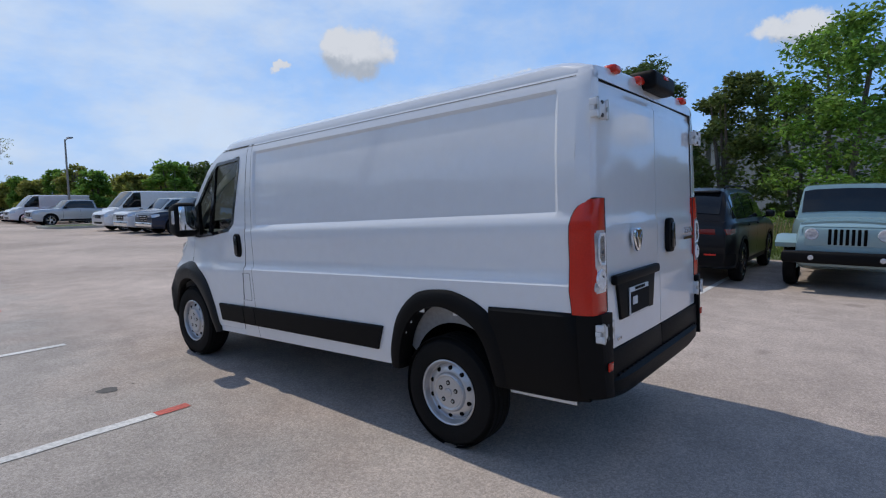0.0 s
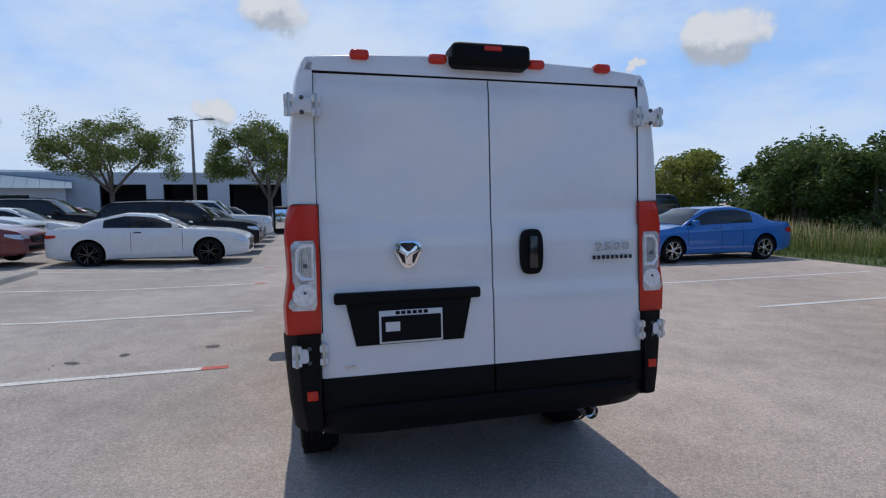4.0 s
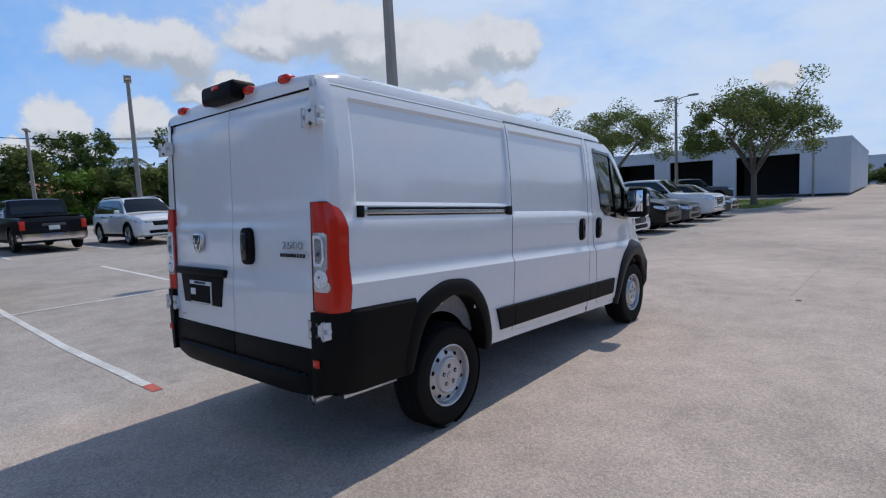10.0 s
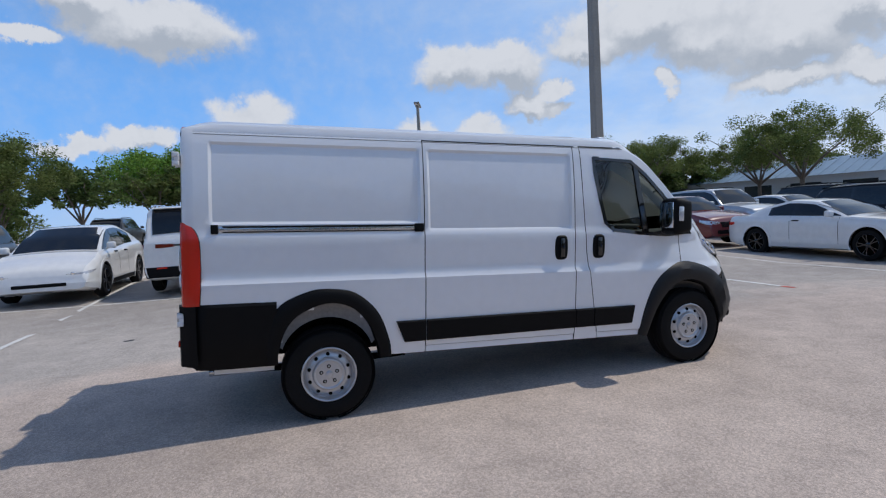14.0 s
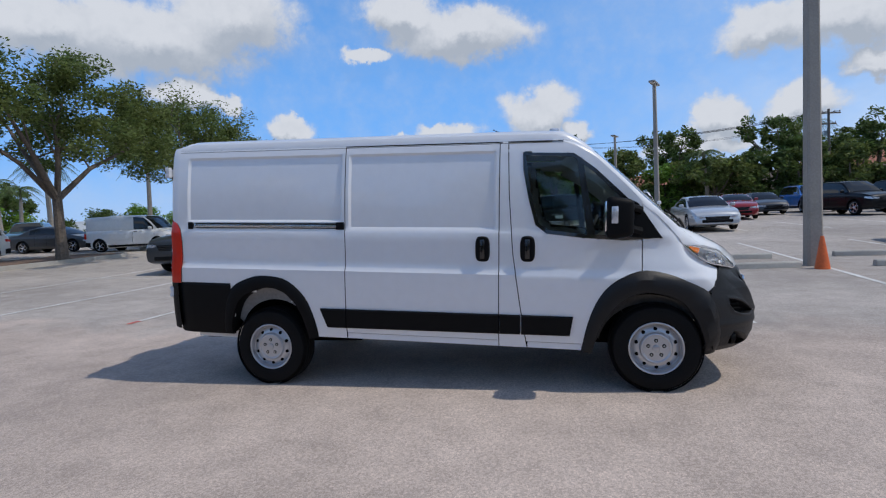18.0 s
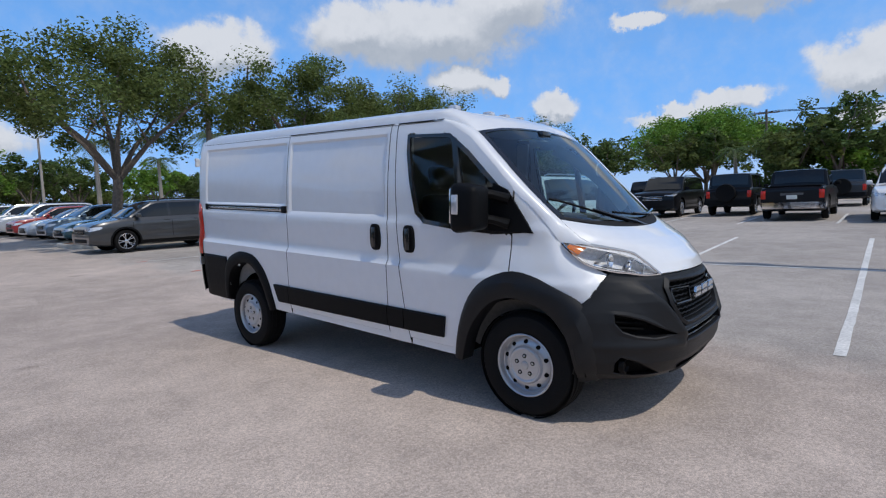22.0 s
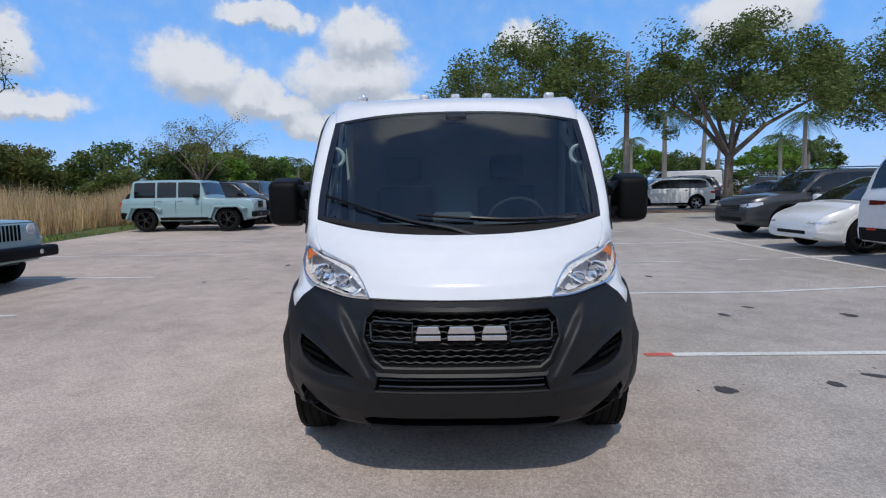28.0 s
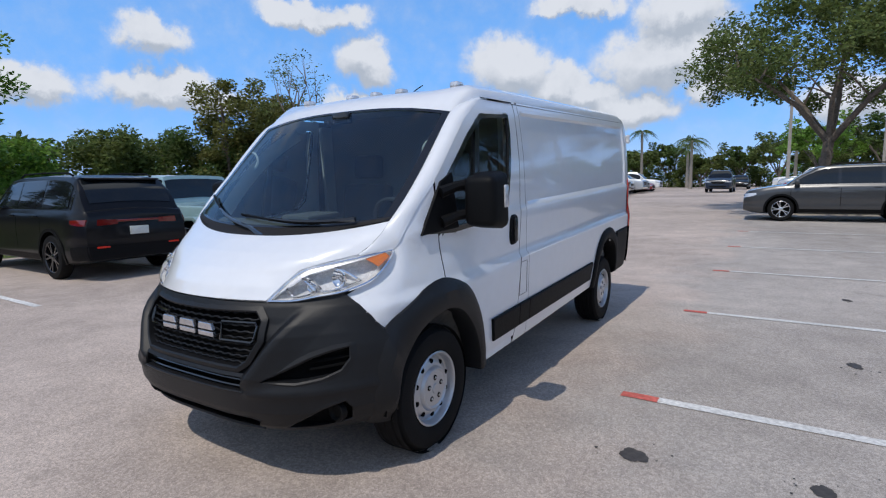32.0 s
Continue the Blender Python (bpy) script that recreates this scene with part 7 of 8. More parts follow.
    if kind in ("suv", "bigsuv", "minivan"):
        for s in (1, -1):
            bm = bmesh.new()
            tube(bm, [(q, s * (section(q)[19][0] - 0.03), roof_z(q) + d_) for q, d_ in ((rf - 0.25, 0.0), (rf - 0.40, 0.045), (mid, 0.045), (rr + 0.35, 0.045), (rr + 0.2, 0.0))], 0.016, 6)
            part("roof_rail", bm, black_plastic if colour != "white" else alloy, ob)
    return ob


car_glass = material("car_window_glass", (0.008, 0.010, 0.012), 0.04, coat=0.2, spec=0.45)
# row on the grass side
car("suv", "black", -0.88, -9.45, -90, True, "black sport utility vehicle parked with its tail out", stripe_lights=True)
car("jeep", "pale blue", -3.45, -9.65, 90, False, "pale blue boxy off-road vehicle parked nose out")
car("jeep", "pale blue", -14.9, -9.6, 90, True, "pale blue four-door off-road vehicle parked nose out")
for k, (kind, col) in enumerate((("suv", "black"), ("jeep", "charcoal"), ("pickup", "black"), ("suv", "charcoal"), ("jeep", "black"), ("suv", "white"), ("pickup", "white"), ("suv", "silver"), ("pickup", "silver"), ("suv", "white"), ("sedan", "red"), ("suv", "white"))):
    car(kind, col, -18.1 - 3.0 * k, -9.7, 90, k % 2 == 0)
car("sedan", "blue", 7.4, -9.75, 90)
car("pickup", "black", 10.6, -9.95, 90, True)
car("sedan", "white", 13.4, -9.7, 90)
car("coupe", "blue", 16.0, -9.8, 90)
car("pickup", "navy", 24.0, -10.2, 90)
car("pickup", "white", 26.9, -10.2, 90)
car("van", "white", 30.4, -10.2, 90)
for k, (kind, col) in enumerate((("pickup", "silver"), ("sedan", "red"), ("van", "white"), ("sedan", "red"), ("sedan", "charcoal"))):
    car(kind, col, 43.0 + 3.3 * k, -10.0, 90)
# near double row, ahead of the van
car("coupe", "white", 11.55, 4.95, -90, True, "white two-door coupe with black wheels")
car("suv", "black", 14.5, 4.9, -90, True)
car("hatch", "charcoal", 17.4, 4.8, -90)
car("pickup", "white", 20.5, 5.2, -90)
car("hatch", "grey", 23.6, 4.7, -90)
car("pickup", "charcoal", 40.5, 9.0, -60)
car("hatch", "dark red", 11.15, 10.1, -90, False, "dark red compact crossover beside a lamp post")
car("suv", "silver", 14.3, 11.6, -90)
car("sedan", "white", 17.3, 11.2, -90)
car("suv", "black", 20.3, 11.3, -90)
car("sedan", "red", 23.3, 11.2, -90)
# second row, beside and behind the van
car("bigsuv", "white", -3.85, 10.05, 90, False, "white large sport utility vehicle parked tail out", stripe_lights=True)
car("ev", "white", -6.74, 9.8, -90, True, "white rounded electric crossover parked nose out")
car("suv", "charcoal", -10.0, 10.3, -90)
car("minivan", "grey", -16.35, 4.1, -90, False, "grey family crossover wagon parked across a row end")
for k, (kind, col) in enumerate((("sedan", "teal"), ("hatch", "steel blue"), ("sedan", "silver"), ("hatch", "red"), ("suv", "silver"), ("sedan", "white"), ("suv", "white"), ("sedan", "charcoal"), ("pickup", "white"), ("sedan", "silver"), ("suv", "white"), ("sedan", "grey"))):
    car(kind, col, -22.4 - 2.8 * k, 5.0, -90)
car("minivan", "white", -24.6, 11.6, -90)
car("lowvan", "white", -21.2, 18.9, 10)
car("sedan", "charcoal", -27.2, 19.6, 10)
car("suv", "teal", -31.5, 21.5, -50)
car("van", "white", -34.0, 16.5, -120)
car("suv", "navy", -28.6, 14.0, -120)
car("suv", "navy", -46.0, -1.6, 0)
car("sedan", "black", -60.0, -1.0, 0)
# far rows
car("bigsuv", "black", -4.9, 24.0, -90)
car("jeep", "black", -1.9, 24.6, 90)
car("pickup", "black", 0.9, 21.5, 90, True)
car("suv", "white", 4.1, 20.0, -90)
car("sedan", "silver", 7.0, 19.8, -90)
car("coupe", "red", 10.8, 28.5, -100)
car("suv", "black", 16.2, 27.6, -75)
car("sedan", "charcoal", 13.8, 33.5, -90)
car("suv", "blue", 17.0, 34.5, -90)
car("suv", "black", 20.0, 28.5, -75)
car("sedan", "black", 23.0, 24.0, -90)
car("pickup", "black", -8.0, 30.5, 90)
car("suv", "charcoal", -11.0, 30.0, 90)
car("jeep", "charcoal", 1.8, 32.0, 90)

# ---- trees ----
def leaf_material(name, colour, back_light=0.48):
    m = bpy.data.materials.new(name)
    m.use_nodes = True
    nt = m.node_tree
    p = nt.nodes["Principled BSDF"]
    geo = nt.nodes.new("ShaderNodeNewGeometry")
    r = nt.nodes.new("ShaderNodeMapRange")
    r.inputs[3].default_value, r.inputs[4].default_value = 0.55, 1.5
    nt.links.new(geo.outputs["Random Per Island"], r.inputs[0])
    tc = nt.nodes.new("ShaderNodeTexCoord")
    big = nt.nodes.new("ShaderNodeTexNoise")
    big.inputs["Scale"].default_value = 0.7
    nt.links.new(tc.outputs["Object"], big.inputs["Vector"])
    hue = nt.nodes.new("ShaderNodeMapRange")
    hue.inputs[1].default_value, hue.inputs[2].default_value, hue.inputs[3].default_value, hue.inputs[4].default_value = 0.3, 0.7, 0.48, 0.515
    nt.links.new(big.outputs[0], hue.inputs[0])
    hs = nt.nodes.new("ShaderNodeHueSaturation")
    hs.inputs["Color"].default_value = (*colour, 1)
    nt.links.new(r.outputs[0], hs.inputs["Value"])
    nt.links.new(hue.outputs[0], hs.inputs["Hue"])
    nt.links.new(hs.outputs[0], p.inputs["Base Color"])
    p.inputs["Roughness"].default_value = 0.55
    p.inputs["Specular IOR Level"].default_value = 0.3
    tr, mix, out = nt.nodes.new("ShaderNodeBsdfTranslucent"), nt.nodes.new("ShaderNodeMixShader"), nt.nodes["Material Output"]
    nt.links.new(hs.outputs[0], tr.inputs[0])
    mix.inputs[0].default_value = back_light
    nt.links.new(p.outputs[0], mix.inputs[1])
    nt.links.new(tr.outputs[0], mix.inputs[2])
    nt.links.new(mix.outputs[0], out.inputs[0])
    return m


oak_leaf = leaf_material("oak_leaf", (0.138, 0.181, 0.052))
dark_leaf = leaf_material("dark_leaf", (0.102, 0.152, 0.043))
bright_leaf = leaf_material("bright_leaf", (0.167, 0.297, 0.049))
yellow_leaf = leaf_material("yellowing_leaf", (0.275, 0.290, 0.065))
palm_leaf = leaf_material("palm_leaf", (0.080, 0.123, 0.036), 0.2)
bark = material("tree_bark", (0.16, 0.13, 0.105), 0.9, grain=0.3, scale=14, bump=0.02, spots=0.2)
grey_bark = material("palm_bark", (0.30, 0.27, 0.23), 0.9, grain=0.2, scale=12, bump=0.01, spots=0.12)


def leaves_mesh(name, centres, spread, count, size, rng, flat=0.8):
    """Many small folded leaves scattered round clump centres, as one mesh."""
    c = np.asarray(centres)
    n = len(c) * count
    base = np.repeat(c, count, axis=0)
    d = rng.normal(size=(n, 3))
    d /= np.linalg.norm(d, axis=1, keepdims=True)
    d *= (rng.random((n, 1)) ** 0.45) * np.repeat(np.broadcast_to(np.asarray(spread, float).reshape(-1, 1), (len(c), 1)), count, axis=0)
    d[:, 2] *= flat
    p = base + d
    a = rng.normal(size=(n, 3))
    a[:, 2] *= 0.5
    a /= np.linalg.norm(a, axis=1, keepdims=True)
    b = np.cross(a, rng.normal(size=(n, 3)))
    b /= np.linalg.norm(b, axis=1, keepdims=True)
    s = size * rng.uniform(0.6, 1.3, (n, 1))
    v = np.stack([p - a * s, p + b * s * 0.45, p + a * s, p - b * s * 0.45], 1).reshape(-1, 3)
    faces = np.arange(n * 4).reshape(-1, 4)
    me = bpy.data.meshes.new(name)
    me.vertices.add(n * 4)
    me.vertices.foreach_set("co", v.ravel())
    me.loops.add(n * 4)
    me.loops.foreach_set("vertex_index", faces.ravel())
    me.polygons.add(n)
    me.polygons.foreach_set("loop_start", np.arange(0, n * 4, 4))
    me.update()
    return me


def oak(x, y, height, radius, seed, leaf=oak_leaf, fork=0.32, clumps=80, count=250, size=0.082, lean=(0, 0), flat_top=0.55, label="broad oak with an open crown and forked grey trunk", group="trees of the lot", density=1.0):
    """A spreading tree: forked trunk, curving limbs, twigs and clumps of leaves."""
    rng = np.random.default_rng(seed)
    z0 = ground_z(x, y)
    ob = thing("oak_tree", label, "tree", pose(x, y, z0), group)
    bm = bmesh.new()
    fz = height * fork
    tr = height * 0.019 + 0.02 if radius > 2.5 else 0.075
    top = Vector((lean[0], lean[1], fz))
    tube(bm, [(0, 0, -0.1), (lean[0] * 0.3, lean[1] * 0.3, fz * 0.35), (lean[0] * 0.8, lean[1] * 0.8, fz * 0.75), top], [tr * 1.5, tr * 1.08, tr, tr * 0.95], 10)
    part("trunk", bm, bark, ob)
    centres, spreads = [], []
    nl = 6
    for k in range(nl):
        a = 2 * math.pi * (k + rng.uniform(-0.25, 0.25)) / nl
        rr = radius * rng.uniform(0.55, 0.92)
        tip = Vector((lean[0] + rr * math.cos(a), lean[1] + rr * math.sin(a), height * rng.uniform(0.62, 0.86)))
        if k == 0:
            tip = Vector((lean[0] + radius * 0.15, lean[1], height * 0.74))
        m1 = top.lerp(tip, 0.35) + Vector((0, 0, height * 0.02 + 0.1 * rng.uniform(-1, 1)))
        m2 = top.lerp(tip, 0.7) + Vector((rng.uniform(-0.3, 0.3), rng.uniform(-0.3, 0.3), height * 0.03))
        bm = bmesh.new()
        tube(bm, [top + Vector((0, 0, -0.15)), m1, m2, tip], [tr * 0.72, tr * 0.5, tr * 0.3, tr * 0.1], 7)
        for q in range(4):
            s0 = (m1, m2, m2, tip)[q]
            e = s0 + Vector((rng.uniform(-1, 1) * radius * 0.36, rng.uniform(-1, 1) * radius * 0.36, rng.uniform(0.05, 0.2) * height))
            tube(bm, [s0, s0.lerp(e, 0.5) + Vector((0, 0, 0.12)), e], [tr * 0.26, tr * 0.16, tr * 0.05], 5)
            centres.append(tuple(e))
            spreads.append(radius * rng.uniform(0.16, 0.26))
        part("limb", bm, bark, ob)
    while len(centres) < int(clumps * 1.55):
        a, rad = rng.uniform(0, 2 * math.pi), math.sqrt(rng.random()) * radius
        v = rng.random()
        lo, hi = height * (0.50 - 0.06 * rad / radius), height * (1.0 - 0.34 * (rad / radius) ** 2)
        z = lerp(lo, hi, v ** flat_top)
        if noise.noise(Vector((math.cos(a) * rad * 0.55 + seed, math.sin(a) * rad * 0.55, z * 0.55))) < -0.18:
            continue
        centres.append((lean[0] + rad * math.cos(a), lean[1] + rad * math.sin(a), z))
        spreads.append(radius * rng.uniform(0.10, 0.20))
    me = leaves_mesh("crown", centres, spreads, int(count * density), size, rng)
    me.materials.append(leaf)
    cr = new("crown", me)
    cr.parent = ob
    return ob


oak(-19.6, 3.75, 8.3, 4.6, 11, clumps=88, lean=(0.0, 0.25))
oak(-18.8, 12.2, 8.4, 4.4, 12, clumps=95)
oak(-19.5, 21.5, 8.0, 4.4, 13, clumps=95)
oak(-17.5, 30.0, 7.0, 4.3, 14, clumps=90)
oak(-23.0, 33.0, 6.6, 4.2, 15, clumps=85)
oak(31.8, 3.0, 7.0, 3.9, 21, fork=0.30, clumps=78)
oak(37.5, 14.0, 7.7, 4.5, 22, clumps=80)
oak(36.5, 26.0, 7.8, 4.7, 23, clumps=85)
oak(31.0, 37.0, 7.2, 4.6, 24, clumps=85)
oak(40.0, 33.0, 7.2, 4.4, 25, clumps=70)
oak(-12.6, 62.5, 10.0, 8.0, 26, bright_leaf, 0.20, 150, 190, 0.16, flat_top=0.75, label="dense round green tree with a domed crown")
for k in range(16):
    rx = -34 + 5.0 * k + 1.6 * math.sin(k * 2.3)
    oak(rx, 52 + 5 * math.sin(k * 1.7), 6.8 + 1.8 * math.sin(k * 2.9 + 1), 3.6, 40 + k, dark_leaf if k % 2 else oak_leaf, 0.28, 46, 80, 0.19, label="bushy green tree at the far edge of the lot", group="far trees")
for k in range(9):
    oak(-62 - 4 * (k % 3), 6 + 5.5 * k, 6.6 + 1.2 * math.sin(k), 3.6, 60 + k, dark_leaf if k % 3 else bright_leaf, 0.25, 44, 80, 0.2, label="bushy green tree at the far edge of the lot", group="far trees")


def palm(x, y, height, seed, fronds=16, reach=2.1, label="tall palm with a feathered crown"):
    rng = np.random.default_rng(seed)
    ob = thing("palm_tree", label, "palm tree", pose(x, y, ground_z(x, y)), "palms")
    bm = bmesh.new()
    bend = rng.uniform(-0.4, 0.4)
    tube(bm, [(0, 0, -0.1), (bend * 0.3, 0, height * 0.4), (bend * 0.8, 0, height * 0.75), (bend, 0, height)], [0.22, 0.17, 0.15, 0.13], 9)
    part("trunk", bm, grey_bark, ob)
    for k in range(fronds):
        a = 2 * math.pi * k / fronds + rng.uniform(-0.2, 0.2)
        rise = rng.uniform(-0.35, 0.95)
        bm = bmesh.new()
        spine = []
        for q in range(8):
            u = q / 7
            r_ = reach * u * (1 - 0.1 * abs(rise))
            spine.append(Vector((bend + r_ * math.cos(a), r_ * math.sin(a), height + rise * reach * 0.75 * u - (0.85 + 0.3 * rise) * reach * u * u * 0.8)))
        tube(bm, spine, [0.03, 0.026, 0.022, 0.018, 0.014, 0.010, 0.008, 0.005], 4)
        side = Vector((-math.sin(a), math.cos(a), 0))
        for q in range(22):
            u = 0.12 + 0.86 * q / 21
            f = u * 7
            i = min(int(f), 6)
            p = spine[i].lerp(spine[i + 1], f - i)
            ln = 0.55 * math.sin(math.pi * min(u * 0.85 + 0.12, 1)) * reach / 2.1
            fwd = (spine[i + 1] - spine[i]).normalized()
            for s in (1, -1):
                e = p + side * s * ln * 0.85 + fwd * ln * 0.4 - Vector((0, 0, ln * 0.55))
                vs = [bm.verts.new(w) for w in (p - fwd * 0.03, p + fwd * 0.03, e)]
                bm.faces.new(vs)
        part("frond", bm, palm_leaf, ob, smooth=False)
    return ob


palm(30.2, 68.3, 9.9, 1, 22, 4.0)
palm(-7.0, 50.0, 4.6, 2)
palm(14.0, 47.0, 5.4, 3)
for k, (x, y, tall) in enumerate(((-33.0, 15.0, 6.4), (-37.0, 19.5, 7.0), (-35.0, 26.0, 6.2), (-31.0, 31.0, 6.8), (-44.0, 11.0, 6.6), (-27.0, 36.0, 6.4), (-62.0, -6.0, 5.4), (-70.0, 4.0, 6.4), (-24.0, 42.0, 7.2))):
    palm(x, y, tall, 20 + k, 15, 2.3)
for k, (x, y, hgt) in enumerate(((-48, 26, 6.0), (-46, 31, 5.6), (-52, 19, 6.2), (-50, 36, 5.4), (-70, -13, 7.4), (-64, -16, 5.0), (-74, -8, 5.6), (-58, -18, 5.0), (8, -27, 4.5), (4, -30, 5.2), (12, -29, 5.4))):
    palm(x, y, hgt, 10 + k, 13)

# woods behind the grass: thick shrubs and trees, no clear trunks
def thicket(x, y, height, wide, seed, leaf, label="thick dark green tree at the wood's edge", count=85, size=0.19):
    rng = np.random.default_rng(seed)
    ob = thing("wood_tree", label, "tree", pose(x, y, 0), "wood behind the lot")
    bm = bmesh.new()
    for k in range(3):
        dx, dy = rng.uniform(-0.5, 0.5) * wide * 0.5, rng.uniform(-0.5, 0.5) * wide * 0.4
        tube(bm, [(dx * 0.3, dy * 0.3, -0.1), (dx * 0.6, dy * 0.6, height * 0.4), (dx, dy, height * 0.85)], [0.14, 0.10, 0.03], 6)
    part("trunk", bm, bark, ob)
    cs, sp = [], []
    while len(cs) < 62:
        v = rng.random() ** 0.8
        a, rad = rng.uniform(0, 2 * math.pi), math.sqrt(rng.random()) * wide * 0.5 * (1.0 - 0.45 * v * v + 0.1 * math.sin(5 * v + seed))
        cs.append((rad * math.cos(a), rad * math.sin(a), 0.25 + v * (height - 0.5)))
        sp.append(wide * rng.uniform(0.09, 0.17))
    me = leaves_mesh("crown", cs, sp, count, size, rng)
    me.materials.append(leaf)
    cr = new("crown", me)
    cr.parent = ob
    return ob


rnd = random.Random(5)
for k in range(44):
    x = -92 + 3.9 * k + rnd.uniform(-0.8, 0.8)
    far = max(0.0, (abs(x + 5) - 25) / 70)
    y = -25.5 + rnd.uniform(-2.0, 1.5) + (4.5 if x < -28 else 0) + (3.0 if x > 22 else 0)
    hgt = rnd.uniform(5.0, 7.6) if x > -16 else rnd.uniform(4.4, 6.6)
    if -4 < x < 10:
        hgt = rnd.uniform(7.0, 8.8)
    if -45 < x <= -4:
        hgt = rnd.uniform(4.0, 4.9)
    if 10 <= x < 24:
        hgt = rnd.uniform(3.2, 4.4)
    if x >= 24:
        hgt = rnd.uniform(3.6, 5.4)
    leaf = (dark_leaf, oak_leaf, dark_leaf, bright_leaf)[rnd.randrange(4)] if x < 22 else (oak_leaf, dark_leaf, yellow_leaf, oak_leaf)[rnd.randrange(4)]
    near = -40 < x < 32
    thicket(x, y, hgt, rnd.uniform(4.6, 6.4), 100 + k, leaf, count=190 if near else 85, size=0.125 if near else 0.19)
for k in range(20):
    x = -80 + 8.0 * k + rnd.uniform(-1, 1)
    thicket(x, -32 + rnd.uniform(-2, 2), 4.4 if -45 < x < -4 else rnd.uniform(7.0, 8.6) if x < 6 else rnd.uniform(4.6, 5.8), 6.5, 200 + k, dark_leaf, count=60)
for k in range(8):
    thicket(40 + 6.2 * k, -15.0 + rnd.uniform(-1, 1), rnd.uniform(3.2, 5.5), 3.6, 230 + k, yellow_leaf if k % 2 else bright_leaf, "yellow-green shrub behind the parked cars")
# a belt of bushy trees closes the lot to the north
for k in range(17):
    thicket(-3 + 3.6 * k + rnd.uniform(-0.8, 0.8), 51 + rnd.uniform(-2.0, 2.0) - 0.05 * k * k, rnd.uniform(5.2, 7.4), rnd.uniform(5.0, 6.5), 300 + k, (oak_leaf, dark_leaf, dark_leaf, bright_leaf)[rnd.randrange(4)], "bushy olive-green tree beyond the far stalls", count=110)
# low green belt far to the west and at the end of the road
for k in range(30):
    a = radians(24 + 3.3 * k)
    far = 84 + rnd.uniform(-4, 4)
    thicket(-far * math.sin(a), far * math.cos(a), rnd.uniform(3.4, 5.6), rnd.uniform(5.5, 7.5), 340 + k, (oak_leaf, dark_leaf, bright_leaf, oak_leaf)[rnd.randrange(4)], "low bushy tree far beyond the lot", count=55)
for k in range(11):
    thicket(106 + rnd.uniform(-3, 3), -12 + 4.4 * k, rnd.uniform(2.6, 4.8), rnd.uniform(4.0, 6.0), 380 + k, (oak_leaf, dark_leaf, yellow_leaf)[rnd.randrange(3)], "bushy tree at the end of the road", count=60)
# one tall thin scraggly tree before the wood
olive_leaf = leaf_material("olive_leaf", (0.185, 0.19, 0.055))
for k, (x, y, tall) in enumerate(((-15.8, -24.0, 7.6), (-19.3, -24.5, 7.2), (-25.5, -25.0, 4.6))):
    thicket(x, y, tall, 5.4, 260 + k, olive_leaf, "olive-brown tree at the wood's edge", count=220, size=0.115)
oak(-14.4, -17.5, 7.9, 2.1, 301, oak_leaf, 0.55, 34, 16, 0.07, label="thin half-bare tree before the wood", group="wood behind the lot")
oak(-31.0, -17.0, 6.4, 3.6, 302, olive_leaf, 0.3, 60, 70, 0.06, label="sparse feathery tree before the wood", group="wood behind the lot")
oak(72.0, -10.5, 9.5, 2.2, 303, yellow_leaf, 0.5, 30, 26, 0.10, label="thin half-bare tree beside the road", group="wood behind the lot")

# utility poles and their wires behind the lot
def utility_pole(x, y, tall, turn):
    ob = thing("utility_pole", "weathered wooden utility pole with a crossarm", "utility pole", pose(x, y, ground_z(x, y), 0, 0, turn), "utility poles")
    bm = bmesh.new()
    tube(bm, [(0, 0, -0.1), (0.02, 0, tall * 0.5), (0, 0, tall)], [0.15, 0.13, 0.10], 10)
    part("pole", bm, bark, ob)
    for z, half in ((tall - 0.35, 1.1), (tall - 1.3, 0.7)):
        bm = bmesh.new()
        box(bm, -half, half, -0.06, 0.06, z - 0.06, z + 0.06, 0.01)
        arm = part("crossarm", bm, bark, ob)
        for u in (-0.92, -0.5, 0.5, 0.92):
            bm = bmesh.new()
            lathe(bm, [(0.0, 0.16), (0.03, 0.15), (0.045, 0.10), (0.03, 0.06), (0.045, 0.03), (0.02, 0.0)], 8, "z", (u * half, 0, z + 0.06))
            part("insulator", bm, grey_bark, arm)
    bm = bmesh.new()
    lathe(bm, [(0.0, 0.45), (0.17, 0.43), (0.19, 0.38), (0.19, 0.02), (0.0, 0.0)], 14, "z", (0, 0.32, tall - 2.3))
    part("transformer", bm, trim_light, ob)
    return ob


POLES = [(24.5, 49.0, 8.6), (-6.0, 58.0, 8.8), (-38.0, 66.0, 8.8)]
for x, y, tall in POLES:
    utility_pole(x, y, tall, 15)
for (xa, ya, ta), (xb, yb, tb_) in zip(POLES, POLES[1:]):
    for off in (-0.95, 0.0, 0.95):
        bm = bmesh.new()
        a, b = Vector((xa + off, ya, ground_z(xa, ya) + ta - 0.2)), Vector((xb + off, yb, ground_z(xb, yb) + tb_ - 0.2))
        tube(bm, [a.lerp(b, k / 12) + Vector((0, 0, -0.9 * 4 * (k / 12) * (1 - k / 12))) for k in range(13)], 0.02, 4)
        tagged(to_object("overhead_wire", bm, rubber), "thin black overhead wire between utility poles", "wire", "overhead wires")

